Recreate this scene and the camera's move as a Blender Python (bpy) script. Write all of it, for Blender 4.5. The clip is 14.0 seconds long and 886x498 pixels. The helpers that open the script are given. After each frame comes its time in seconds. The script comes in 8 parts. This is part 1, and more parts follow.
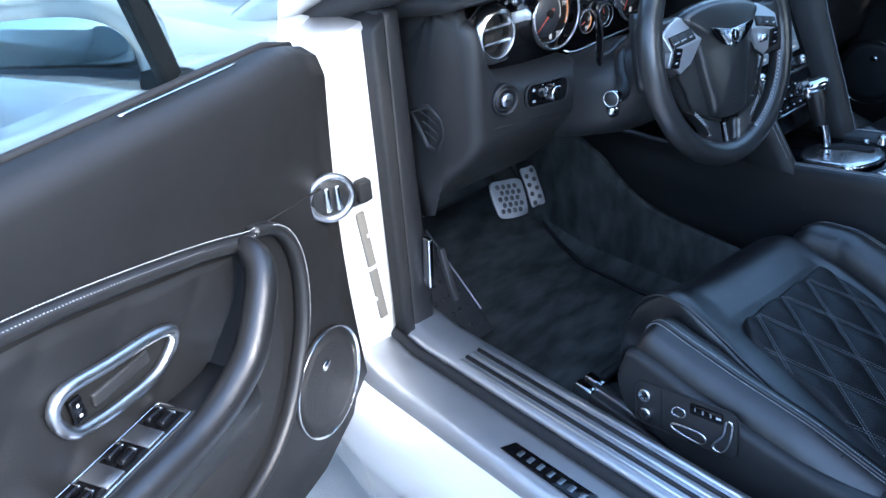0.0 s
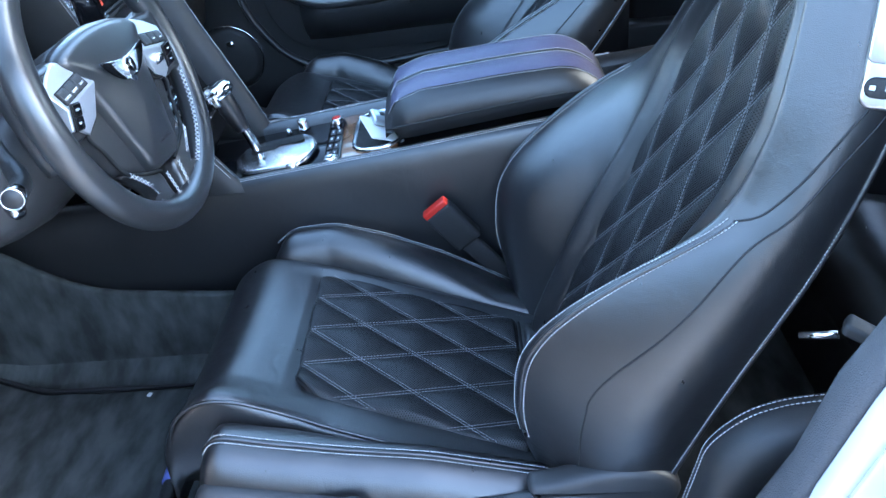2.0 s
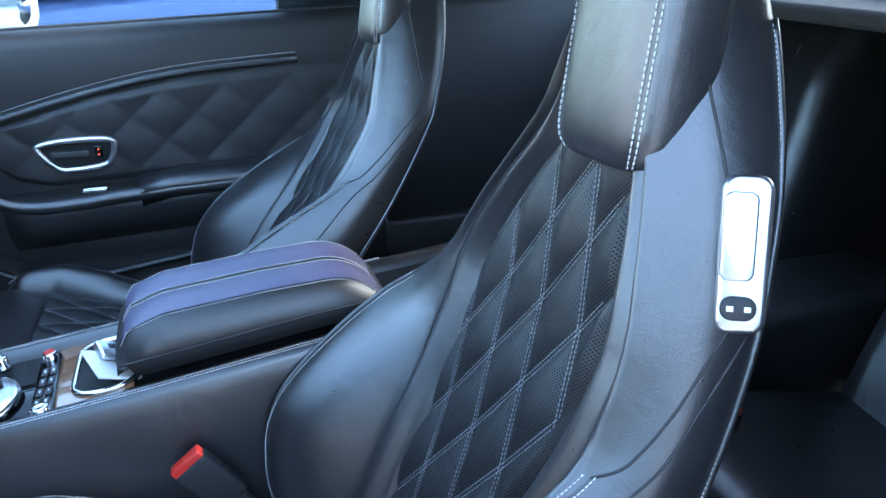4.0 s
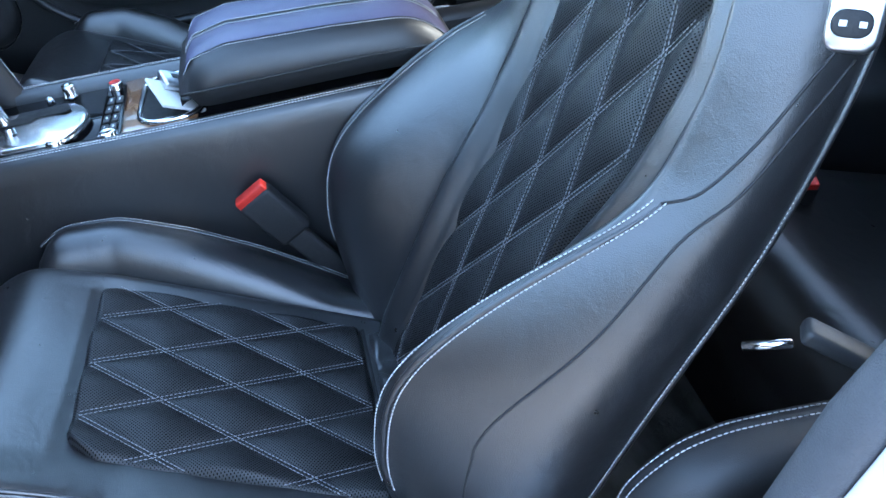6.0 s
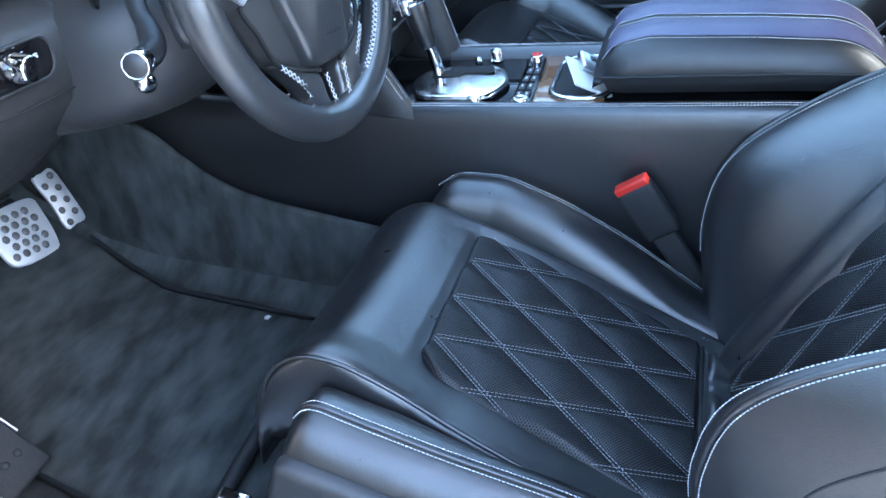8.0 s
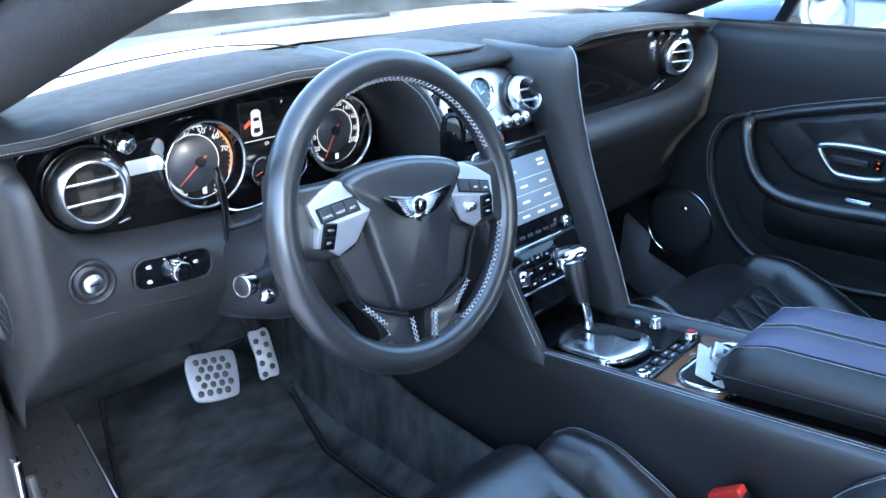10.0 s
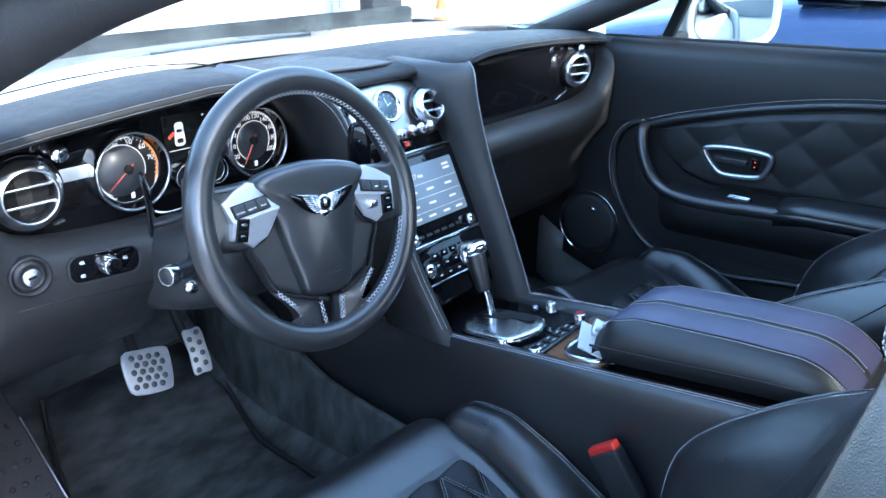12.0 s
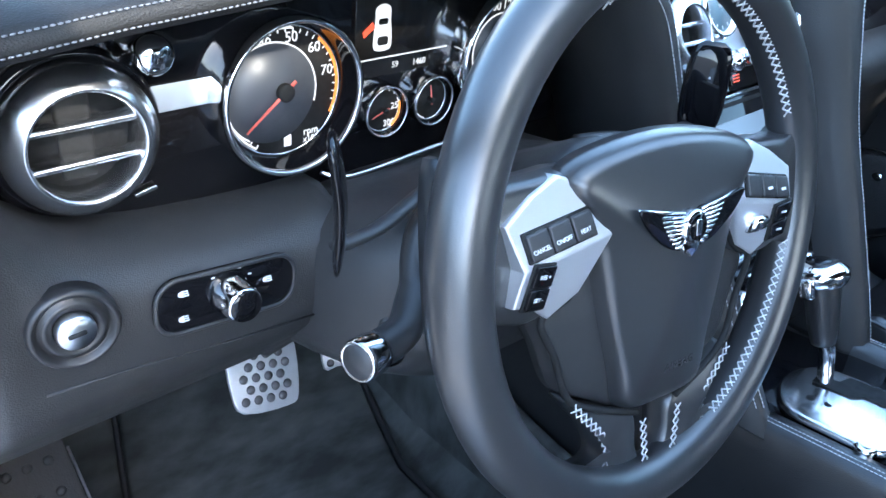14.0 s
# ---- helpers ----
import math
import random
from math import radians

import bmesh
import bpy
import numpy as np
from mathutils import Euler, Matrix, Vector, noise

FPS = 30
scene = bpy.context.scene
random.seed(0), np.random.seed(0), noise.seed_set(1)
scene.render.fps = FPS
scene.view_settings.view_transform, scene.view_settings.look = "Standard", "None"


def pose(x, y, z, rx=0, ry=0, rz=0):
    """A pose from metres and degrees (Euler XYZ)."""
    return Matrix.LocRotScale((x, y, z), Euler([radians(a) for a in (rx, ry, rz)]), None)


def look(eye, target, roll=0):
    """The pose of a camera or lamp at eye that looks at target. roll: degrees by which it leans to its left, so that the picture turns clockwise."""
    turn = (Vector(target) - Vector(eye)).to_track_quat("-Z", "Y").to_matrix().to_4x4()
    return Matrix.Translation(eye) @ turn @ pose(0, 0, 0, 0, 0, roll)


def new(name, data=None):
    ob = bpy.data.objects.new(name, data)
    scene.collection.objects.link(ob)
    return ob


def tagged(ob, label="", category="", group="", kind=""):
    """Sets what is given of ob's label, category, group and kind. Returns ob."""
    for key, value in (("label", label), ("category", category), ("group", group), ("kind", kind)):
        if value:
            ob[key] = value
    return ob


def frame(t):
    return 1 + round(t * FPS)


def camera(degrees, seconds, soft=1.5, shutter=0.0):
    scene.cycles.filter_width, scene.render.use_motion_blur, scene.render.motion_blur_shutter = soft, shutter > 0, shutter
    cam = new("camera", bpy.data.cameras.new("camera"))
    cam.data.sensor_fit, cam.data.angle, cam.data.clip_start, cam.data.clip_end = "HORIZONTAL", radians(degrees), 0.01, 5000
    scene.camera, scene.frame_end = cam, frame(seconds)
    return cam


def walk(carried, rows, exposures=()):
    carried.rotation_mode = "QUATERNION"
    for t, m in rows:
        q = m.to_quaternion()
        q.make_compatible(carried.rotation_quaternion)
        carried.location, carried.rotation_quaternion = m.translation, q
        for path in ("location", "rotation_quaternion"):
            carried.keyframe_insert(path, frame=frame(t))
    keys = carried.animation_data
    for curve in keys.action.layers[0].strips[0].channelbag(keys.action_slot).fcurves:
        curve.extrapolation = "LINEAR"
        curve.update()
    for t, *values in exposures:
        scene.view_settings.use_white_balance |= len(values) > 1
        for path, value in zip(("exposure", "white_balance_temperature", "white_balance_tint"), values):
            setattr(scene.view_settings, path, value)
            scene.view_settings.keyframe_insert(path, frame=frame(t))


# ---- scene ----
cam = camera(57.9, 14.0)
PATH = [
    (0, (-1.365, -0.781, 1.142), (-0.262, 0.562, 0.151), -4.6),
    (0.5, (-1.325, -0.717, 1.132), (0.092, 0.274, 0.127), -7.2),
    (1, (-1.337, -0.65, 1.135), (0.246, -0.014, 0.092), -8.2),
    (1.5, (-1.308, -0.611, 1.127), (0.318, -0.231, 0.026), -8.7),
    (2, (-1.169, -0.574, 1.103), (0.494, -0.471, -0.004), -6.3),
    (2.5, (-1.087, -0.552, 1.108), (0.633, -0.776, 0.111), -1.9),
    (2.7, (-1.053, -0.561, 1.108), (0.691, -0.869, 0.178), -1.5),
    (4.8, (-0.98, -0.553, 1.032), (0.777, -1.153, 0.287), -0.4),
    (5, (-0.979, -0.55, 1.026), (0.759, -1.131, 0.224), -0.1),
    (5.5, (-0.982, -0.552, 1.009), (0.679, -1.035, 0.006), 0.2),
    (6, (-0.986, -0.555, 1.003), (0.595, -0.904, -0.171), 0.2),
    (6.5, (-0.988, -0.55, 0.997), (0.557, -0.755, -0.257), -0.4),
    (7, (-0.994, -0.536, 0.992), (0.537, -0.566, -0.294), -1.8),
    (7.5, (-1.002, -0.525, 0.993), (0.531, -0.326, -0.276), -2.7),
    (8, (-1.008, -0.529, 1.009), (0.538, -0.056, -0.169), -0.9),
    (8.5, (-0.945, -0.532, 1.016), (0.563, 0.267, -0.027), 1.4),
    (8.7, (-0.908, -0.538, 1.023), (0.567, 0.372, 0.025), 2.2),
    (10.8, (-0.927, -0.877, 1.135), (0.394, 0.429, 0.393), -0.6),
    (11, (-0.936, -0.88, 1.132), (0.415, 0.394, 0.389), -0.5),
    (11.5, (-0.953, -0.891, 1.126), (0.472, 0.301, 0.385), -0.3),
    (12, (-0.966, -0.892, 1.128), (0.471, 0.283, 0.384), 0.3),
    (12.5, (-0.952, -0.847, 1.126), (0.37, 0.432, 0.343), 0.6),
    (13, (-0.889, -0.729, 1.098), (0.284, 0.648, 0.245), 1.1),
    (13.5, (-0.788, -0.494, 1.056), (0.357, 0.841, 0.104), 2.0),
    (14, (-0.732, -0.395, 1.029), (0.485, 0.817, 0.005), 5.7),
]
# the camera's own exposure and white balance along the way
EXPOSURES = [(0, 2.95, 6000, 8), (0.5, 3.5, 6000, 8), (1.0, 3.95, 6100, 8), (1.5, 4.15, 6200, 8), (2.5, 4.38, 6350, 8), (5.0, 4.3, 6400, 8), (6.0, 4.4, 6550, 8), (7.5, 4.5, 6550, 8), (8.5, 4.35, 6300, 8), (10.8, 3.8, 6150, 8), (12.5, 3.75, 6150, 8), (14.0, 4.02, 6400, 8)]
walk(cam, [(t, look(eye, target, roll)) for t, eye, target, roll in PATH], EXPOSURES)

# ---- world, sun and exposure ----
SUN_DIR = Vector((-0.06, 0.82, -0.57)).normalized()
world = bpy.data.worlds.new("world")
scene.world = world
world.use_nodes = True
wn = world.node_tree
sky = wn.nodes.new("ShaderNodeTexSky")
sky.sky_type = 'NISHITA'
sky.sun_disc = False
sky.sun_elevation = math.asin(-SUN_DIR.z)
sky.sun_rotation = math.atan2(-SUN_DIR.x, -SUN_DIR.y)
bgn = wn.nodes["Background"]
wn.links.new(sky.outputs["Color"], bgn.inputs["Color"])
bgn.inputs["Strength"].default_value = 0.15
sun = new("sun", bpy.data.lights.new("sun", 'SUN'))
sun.data.energy = 0.5
sun.data.angle = radians(2)
sun.data.color = (1.0, 0.95, 0.87)
sun.matrix_world = Matrix.Translation((-4, -4, 6)) @ SUN_DIR.to_track_quat("-Z", "Y").to_matrix().to_4x4()


# ---- materials ----
def mat(name, color, rough=0.5, metal=0.0, vary=0.12, scale=30.0, bump=0.0, bscale=300.0, coat=0.0, spec=0.5, wear=None, contrast=False, stretch=None, crease=0.0):
    m = bpy.data.materials.new(name)
    m.use_nodes = True
    n, l = m.node_tree.nodes, m.node_tree.links
    b = n["Principled BSDF"]
    b.inputs["Metallic"].default_value = metal
    b.inputs["Coat Weight"].default_value = coat
    b.inputs["Coat Roughness"].default_value = 0.05
    b.inputs["Specular IOR Level"].default_value = spec
    tc = n.new("ShaderNodeTexCoord")
    big = n.new("ShaderNodeTexNoise")
    big.inputs["Scale"].default_value = scale
    big.inputs["Detail"].default_value = 6
    if stretch:
        mp = n.new("ShaderNodeMapping")
        mp.inputs["Scale"].default_value = stretch
        mp.inputs["Rotation"].default_value = (0, 0, 0.5)
        l.new(tc.outputs["Object"], mp.inputs["Vector"])
        l.new(mp.outputs["Vector"], big.inputs["Vector"])
    else:
        l.new(tc.outputs["Object"], big.inputs["Vector"])
    mix = n.new("ShaderNodeMix")
    mix.data_type = 'RGBA'
    lo = [c * (1 - vary) for c in color]
    hi = [min(1, c * (1 + vary)) for c in color]
    if wear:
        hi = wear
    mix.inputs[6].default_value = (*lo, 1)
    mix.inputs[7].default_value = (*hi, 1)
    if contrast:
        mr = n.new("ShaderNodeMapRange")
        mr.inputs["From Min"].default_value = 0.36
        mr.inputs["From Max"].default_value = 0.66
        l.new(big.outputs["Fac"], mr.inputs["Value"])
        l.new(mr.outputs["Result"], mix.inputs[0])
    else:
        l.new(big.outputs["Fac"], mix.inputs[0])
    l.new(mix.outputs[2], b.inputs["Base Color"])
    rr = n.new("ShaderNodeMapRange")
    rr.inputs["To Min"].default_value = max(0.02, rough * 0.82)
    rr.inputs["To Max"].default_value = min(1, rough * 1.18)
    fine = n.new("ShaderNodeTexNoise")
    fine.inputs["Scale"].default_value = scale * 5
    fine.inputs["Detail"].default_value = 3
    l.new(tc.outputs["Object"], fine.inputs["Vector"])
    l.new(fine.outputs["Fac"], rr.inputs["Value"])
    l.new(rr.outputs["Result"], b.inputs["Roughness"])
    if bump:
        vo = n.new("ShaderNodeTexVoronoi")
        vo.inputs["Scale"].default_value = bscale
        l.new(tc.outputs["Object"], vo.inputs["Vector"])
        ad = n.new("ShaderNodeMath")
        ad.operation = 'ADD'
        l.new(vo.outputs["Distance"], ad.inputs[0])
        l.new(big.outputs["Fac"], ad.inputs[1])
        bp = n.new("ShaderNodeBump")
        bp.inputs["Strength"].default_value = bump
        bp.inputs["Distance"].default_value = 0.001
        l.new(ad.outputs[0], bp.inputs["Height"])
        l.new(bp.outputs["Normal"], b.inputs["Normal"])
        if crease:
            cr = n.new("ShaderNodeTexNoise")
            cr.inputs["Scale"].default_value = 26
            cr.inputs["Detail"].default_value = 3
            cr.inputs["Distortion"].default_value = 0.8
            l.new(tc.outputs["Object"], cr.inputs["Vector"])
            b2 = n.new("ShaderNodeBump")
            b2.inputs["Strength"].default_value = crease
            b2.inputs["Distance"].default_value = 0.004
            l.new(cr.outputs["Fac"], b2.inputs["Height"])
            l.new(b2.outputs["Normal"], bp.inputs["Normal"])
    return m


def glow(name, color, strength):
    m = bpy.data.materials.new(name)
    m.use_nodes = True
    b = m.node_tree.nodes["Principled BSDF"]
    b.inputs["Base Color"].default_value = (*[c * 0.3 for c in color], 1)
    b.inputs["Emission Color"].default_value = (*color, 1)
    b.inputs["Emission Strength"].default_value = strength
    b.inputs["Roughness"].default_value = 0.3
    return m


def glass(name, tint=(0.9, 0.95, 0.95), rough=0.0):
    m = bpy.data.materials.new(name)
    m.use_nodes = True
    n, l = m.node_tree.nodes, m.node_tree.links
    n.remove(n["Principled BSDF"])
    tr = n.new("ShaderNodeBsdfTransparent")
    tr.inputs["Color"].default_value = (*tint, 1)
    gl = n.new("ShaderNodeBsdfGlossy")
    gl.inputs["Roughness"].default_value = rough
    mx = n.new("ShaderNodeMixShader")
    lw = n.new("ShaderNodeLayerWeight")
    lw.inputs["Blend"].default_value = 0.5
    pw = n.new("ShaderNodeMath")
    pw.operation = 'POWER'
    pw.inputs[1].default_value = 5.0
    ma = n.new("ShaderNodeMath")
    ma.operation = 'MULTIPLY_ADD'
    ma.inputs[1].default_value = 0.9
    ma.inputs[2].default_value = 0.035
    l.new(lw.outputs["Facing"], pw.inputs[0])
    l.new(pw.outputs[0], ma.inputs[0])
    l.new(ma.outputs[0], mx.inputs[0])
    l.new(tr.outputs[0], mx.inputs[1])
    l.new(gl.outputs[0], mx.inputs[2])
    l.new(mx.outputs[0], n["Material Output"].inputs["Surface"])
    return m


LEATHER = mat("black_leather", (0.014, 0.014, 0.015), 0.30, vary=0.25, scale=14, bump=0.16, bscale=1100, spec=1.0, crease=0.22)
LEATHER_SOFT = mat("matte_leather", (0.017, 0.017, 0.018), 0.42, vary=0.25, scale=12, bump=0.16, bscale=1300, spec=0.75)
DASH_LEATHER = mat("dash_leather", (0.024, 0.024, 0.0245), 0.48, vary=0.25, scale=12, bump=0.2, bscale=1100, spec=0.55)
DOOR_LEATHER = mat("door_leather", (0.014, 0.014, 0.0147), 0.48, vary=0.25, scale=12, bump=0.2, bscale=1100)
DASH_TOP = mat("dash_top_leather", (0.016, 0.016, 0.0165), 0.58, vary=0.25, scale=12, bump=0.25, bscale=900, spec=0.30)


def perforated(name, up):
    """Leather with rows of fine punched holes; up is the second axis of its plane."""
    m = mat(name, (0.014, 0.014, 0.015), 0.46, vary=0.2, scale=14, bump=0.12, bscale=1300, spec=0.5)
    n, l = m.node_tree.nodes, m.node_tree.links
    b = n["Principled BSDF"]
    tc = n.new("ShaderNodeTexCoord")
    sx = n.new("ShaderNodeSeparateXYZ")
    cx = n.new("ShaderNodeCombineXYZ")
    l.new(tc.outputs["Object"], sx.inputs[0])
    l.new(sx.outputs["X"], cx.inputs["X"])
    l.new(sx.outputs[up], cx.inputs["Y"])
    mp = n.new("ShaderNodeMapping")
    mp.inputs["Rotation"].default_value = (0, 0, math.radians(45))
    l.new(cx.outputs[0], mp.inputs["Vector"])
    vo = n.new("ShaderNodeTexVoronoi")
    vo.voronoi_dimensions = '2D'
    vo.inputs["Randomness"].default_value = 0.0
    vo.inputs["Scale"].default_value = 450
    l.new(mp.outputs["Vector"], vo.inputs["Vector"])
    hole = n.new("ShaderNodeMapRange")
    hole.inputs["From Min"].default_value = 0.20
    hole.inputs["From Max"].default_value = 0.32
    l.new(vo.outputs["Distance"], hole.inputs["Value"])
    mul = n.new("ShaderNodeMix")
    mul.data_type = 'RGBA'
    mul.inputs[6].default_value = (0.001, 0.001, 0.001, 1)
    old = b.inputs["Base Color"].links[0].from_socket
    l.new(hole.outputs["Result"], mul.inputs[0])
    l.new(old, mul.inputs[7])
    l.new(mul.outputs[2], b.inputs["Base Color"])
    sp = n.new("ShaderNodeMath")
    sp.operation = 'MULTIPLY'
    sp.inputs[1].default_value = 0.42
    l.new(hole.outputs["Result"], sp.inputs[0])
    l.new(sp.outputs[0], b.inputs["Specular IOR Level"])
    return m


PERF = perforated("perforated_leather", "Y")
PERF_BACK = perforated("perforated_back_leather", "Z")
WHEEL_LEATHER = mat("smooth_wheel_leather", (0.026, 0.026, 0.027), 0.31, vary=0.25, scale=14, bump=0.05, bscale=1300, spec=1.0)
PLASTIC = mat("dark_plastic", (0.028, 0.028, 0.029), 0.42, vary=0.12, scale=20, bump=0.15, bscale=2000)
PIANO = mat("piano_black", (0.005, 0.005, 0.006), 0.05, vary=0.1, scale=8, coat=0.05, spec=0.36)
CHROME = mat("chrome", (0.82, 0.83, 0.85), 0.09, 1.0, vary=0.05, scale=40)
SATIN = mat("satin_metal", (0.62, 0.63, 0.65), 0.3, 1.0, vary=0.06, scale=60)
POLISHED = mat("polished_metal", (0.85, 0.86, 0.87), 0.2, 1.0, vary=0.05, scale=40)
VENT_METAL = mat("vent_metal", (0.78, 0.79, 0.81), 0.24, 1.0, vary=0.02, scale=40)
BEZEL = mat("silver_bezel", (0.72, 0.73, 0.75), 0.34, 0.7, vary=0.03, scale=60)
BRUSHED = mat("brushed_aluminium", (0.55, 0.56, 0.58), 0.42, 0.6, vary=0.1, scale=90, bump=0.1, bscale=700)
CARPET = mat("carpet", (0.074, 0.081, 0.080), 0.95, vary=0.42, scale=13, contrast=True, stretch=(1.0, 2.2, 1.0), bump=1.0, bscale=1600, spec=0.1)
CARPET_EDGE = mat("carpet_edging", (0.012, 0.012, 0.013), 0.6, scale=60)
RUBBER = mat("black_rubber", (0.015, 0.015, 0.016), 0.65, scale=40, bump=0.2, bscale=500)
PAINT = mat("white_paint", (0.8, 0.8, 0.79), 0.25, vary=0.02, scale=4, coat=1.0)
THREAD = mat("pale_thread", (0.5, 0.5, 0.5), 0.7, vary=0.15, scale=200)
THREAD_DARK = mat("grey_thread", (0.20, 0.20, 0.21), 0.7, vary=0.2, scale=200)
PURPLE = mat("violet_grey_leather", (0.080, 0.074, 0.127), 0.42, vary=0.15, scale=16, bump=0.2, bscale=900)
RED = mat("red_plastic", (0.6, 0.03, 0.02), 0.4, scale=50)
CONCRETE = mat("concrete", (0.40, 0.39, 0.37), 0.85, vary=0.22, scale=5, bump=0.6, bscale=260)
LINER = mat("dark_headlining", (0.032, 0.032, 0.034), 0.9, vary=0.15, scale=60, bump=0.4, bscale=900)
GREY_TRIM = mat("grey_soft_trim", (0.075, 0.075, 0.08), 0.7, vary=0.15, scale=30, bump=0.4, bscale=700)
SILVER_SILL = mat("sill_metal", (0.62, 0.63, 0.65), 0.33, 0.8, vary=0.08, scale=30)
BLUECAP = mat("blue_plastic", (0.12, 0.16, 0.45), 0.45, scale=80)
GLASS = glass("window_glass")
TINT = glass("door_glass", (0.6, 0.68, 0.7))
DARK_TINT = glass("rear_glass", (0.6, 0.63, 0.65))


# ---- mesh helpers ----
def part(name, bm, material, parent=None, label="", smooth=True, **tags):
    me = bpy.data.meshes.new(name)
    bmesh.ops.recalc_face_normals(bm, faces=bm.faces)
    bm.to_mesh(me)
    bm.free()
    me.materials.append(material)
    if smooth:
        for p in me.polygons:
            p.use_smooth = True
    ob = new(name, me)
    if parent is not None:
        ob.parent = parent
    tagged(ob, label, **tags)
    if name == "stitching":
        ob["kind"] = "stuff"
    return ob


def thing(name, label, category, at=(0, 0, 0), group="", kind=""):
    ob = new(name)
    ob.location = at
    ob.empty_display_size = 0.02
    ob["base"] = 1
    return tagged(ob, label, category, group, kind)


def spline(pts, n, closed=False):
    """Points on a Catmull-Rom curve through pts, n to each span."""
    pts = [Vector(p) for p in pts]
    out, m = [], len(pts)
    spans = m if closed else m - 1
    for i in range(spans):
        if closed:
            a, b, c, d = (pts[(i + k) % m] for k in (-1, 0, 1, 2))
        else:
            a, b, c, d = pts[max(i - 1, 0)], pts[i], pts[i + 1], pts[min(i + 2, m - 1)]
        for k in range(n):
            t = k / n
            out.append(0.5 * ((2 * b) + (c - a) * t + (2 * a - 5 * b + 4 * c - d) * t * t + (3 * b - a - 3 * c + d) * t ** 3))
    if not closed:
        out.append(pts[-1])
    return out


def lin(keys, x):
    return float(np.interp(x, [k[0] for k in keys], [k[1] for k in keys]))


def loft(rings, closed=True, caps=True, bm=None, loop=False):
    bm = bm or bmesh.new()
    vs = [[bm.verts.new(p) for p in r] for r in rings]
    m = len(vs[0])
    pairs = list(zip(vs, vs[1:]))
    if loop:
        pairs.append((vs[-1], vs[0]))
    for a, b in pairs:
        for i in range(m if closed else m - 1):
            j = (i + 1) % m
            bm.faces.new((a[i], a[j], b[j], b[i]))
    if caps and closed and not loop:
        bm.faces.new(vs[0][::-1])
        bm.faces.new(vs[-1])
    return bm


def frames_along(path, closed=False):
    """Tangent, side and up at each point of a path, carried along without twist."""
    m = len(path)
    tans = []
    for i in range(m):
        a = path[(i - 1) % m] if closed or i else path[0]
        b = path[(i + 1) % m] if closed or i < m - 1 else path[-1]
        tans.append((b - a).normalized())
    ref = Vector((0, 0, 1)) if abs(tans[0].z) < 0.9 else Vector((1, 0, 0))
    side = tans[0].cross(ref).normalized()
    out = []
    for t in tans:
        side = (side - t * side.dot(t)).normalized()
        out.append((t, side, side.cross(t)))
    return out


def tube(path, r, n=8, closed=False, flat=1.0, bm=None, up=None):
    """A tube along a path; r may be a number or a list; flat squeezes it along its up."""
    path = [Vector(p) for p in path]
    rings = []
    for i, (p, (t, s, u)) in enumerate(zip(path, frames_along(path, closed))):
        if up is not None:
            s = t.cross(Vector(up)).normalized()
            u = s.cross(t)
        rr = r[i] if isinstance(r, (list, tuple)) else r
        rings.append([p + rr * (math.cos(a) * s + flat * math.sin(a) * u) for a in [2 * math.pi * k / n for k in range(n)]])
    return loft(rings, True, True, bm, loop=closed)


def lathe(profile, n=32, m=None, bm=None, caps=True):
    """Revolves (radius, height) pairs round z; m places it."""
    m = m or Matrix()
    rings = [[m @ Vector((r * math.cos(a), r * math.sin(a), h)) for a in [2 * math.pi * k / n for k in range(n)]] for r, h in profile]
    return loft(rings, True, caps, bm)


def rbox(sx, sy, sz, bev=0.004, m=None, seg=3, bm=None):
    """A box with rounded edges, centred, placed by m."""
    tmp = bmesh.new()
    bmesh.ops.create_cube(tmp, size=1.0, matrix=Matrix.Diagonal((sx, sy, sz, 1)))
    bev = min(bev, 0.49 * min(sx, sy, sz))
    if bev > 0:
        bmesh.ops.bevel(tmp, geom=tmp.edges[:], offset=bev, segments=seg, affect='EDGES', profile=0.5)
    if m is not None:
        bmesh.ops.transform(tmp, matrix=m, verts=tmp.verts)
    if bm is None:
        return tmp
    me = bpy.data.meshes.new("tmp")
    tmp.to_mesh(me)
    tmp.free()
    bm.from_mesh(me)
    bpy.data.meshes.remove(me)
    return bm


def plate(outline, depth, m=None, bev=0.0015, seg=2):
    """An extruded outline in the xy plane, from z = 0 to depth, with rounded rims."""
    bm = bmesh.new()
    vs = [bm.verts.new((p[0], p[1], 0)) for p in outline]
    f = bm.faces.new(vs)
    r = bmesh.ops.extrude_face_region(bm, geom=[f])
    top = [v for v in r["geom"] if isinstance(v, bmesh.types.BMVert)]
    bmesh.ops.translate(bm, verts=top, vec=(0, 0, depth))
    if bev:
        es = [e for e in bm.edges if abs(e.verts[0].co.z - e.verts[1].co.z) < 1e-6]
        bmesh.ops.bevel(bm, geom=es, offset=min(bev, depth * 0.45), segments=seg, affect='EDGES', profile=0.5)
    if m is not None:
        bmesh.ops.transform(bm, matrix=m, verts=bm.verts)
    return bm


def rounded(w, h, r, n=5):
    """Outline of a rounded rectangle."""
    out = []
    for cx, cy, a0 in ((w / 2 - r, h / 2 - r, 0), (-w / 2 + r, h / 2 - r, 90), (-w / 2 + r, -h / 2 + r, 180), (w / 2 - r, -h / 2 + r, 270)):
        for k in range(n + 1):
            a = radians(a0 + 90 * k / n)
            out.append((cx + r * math.cos(a), cy + r * math.sin(a)))
    return out


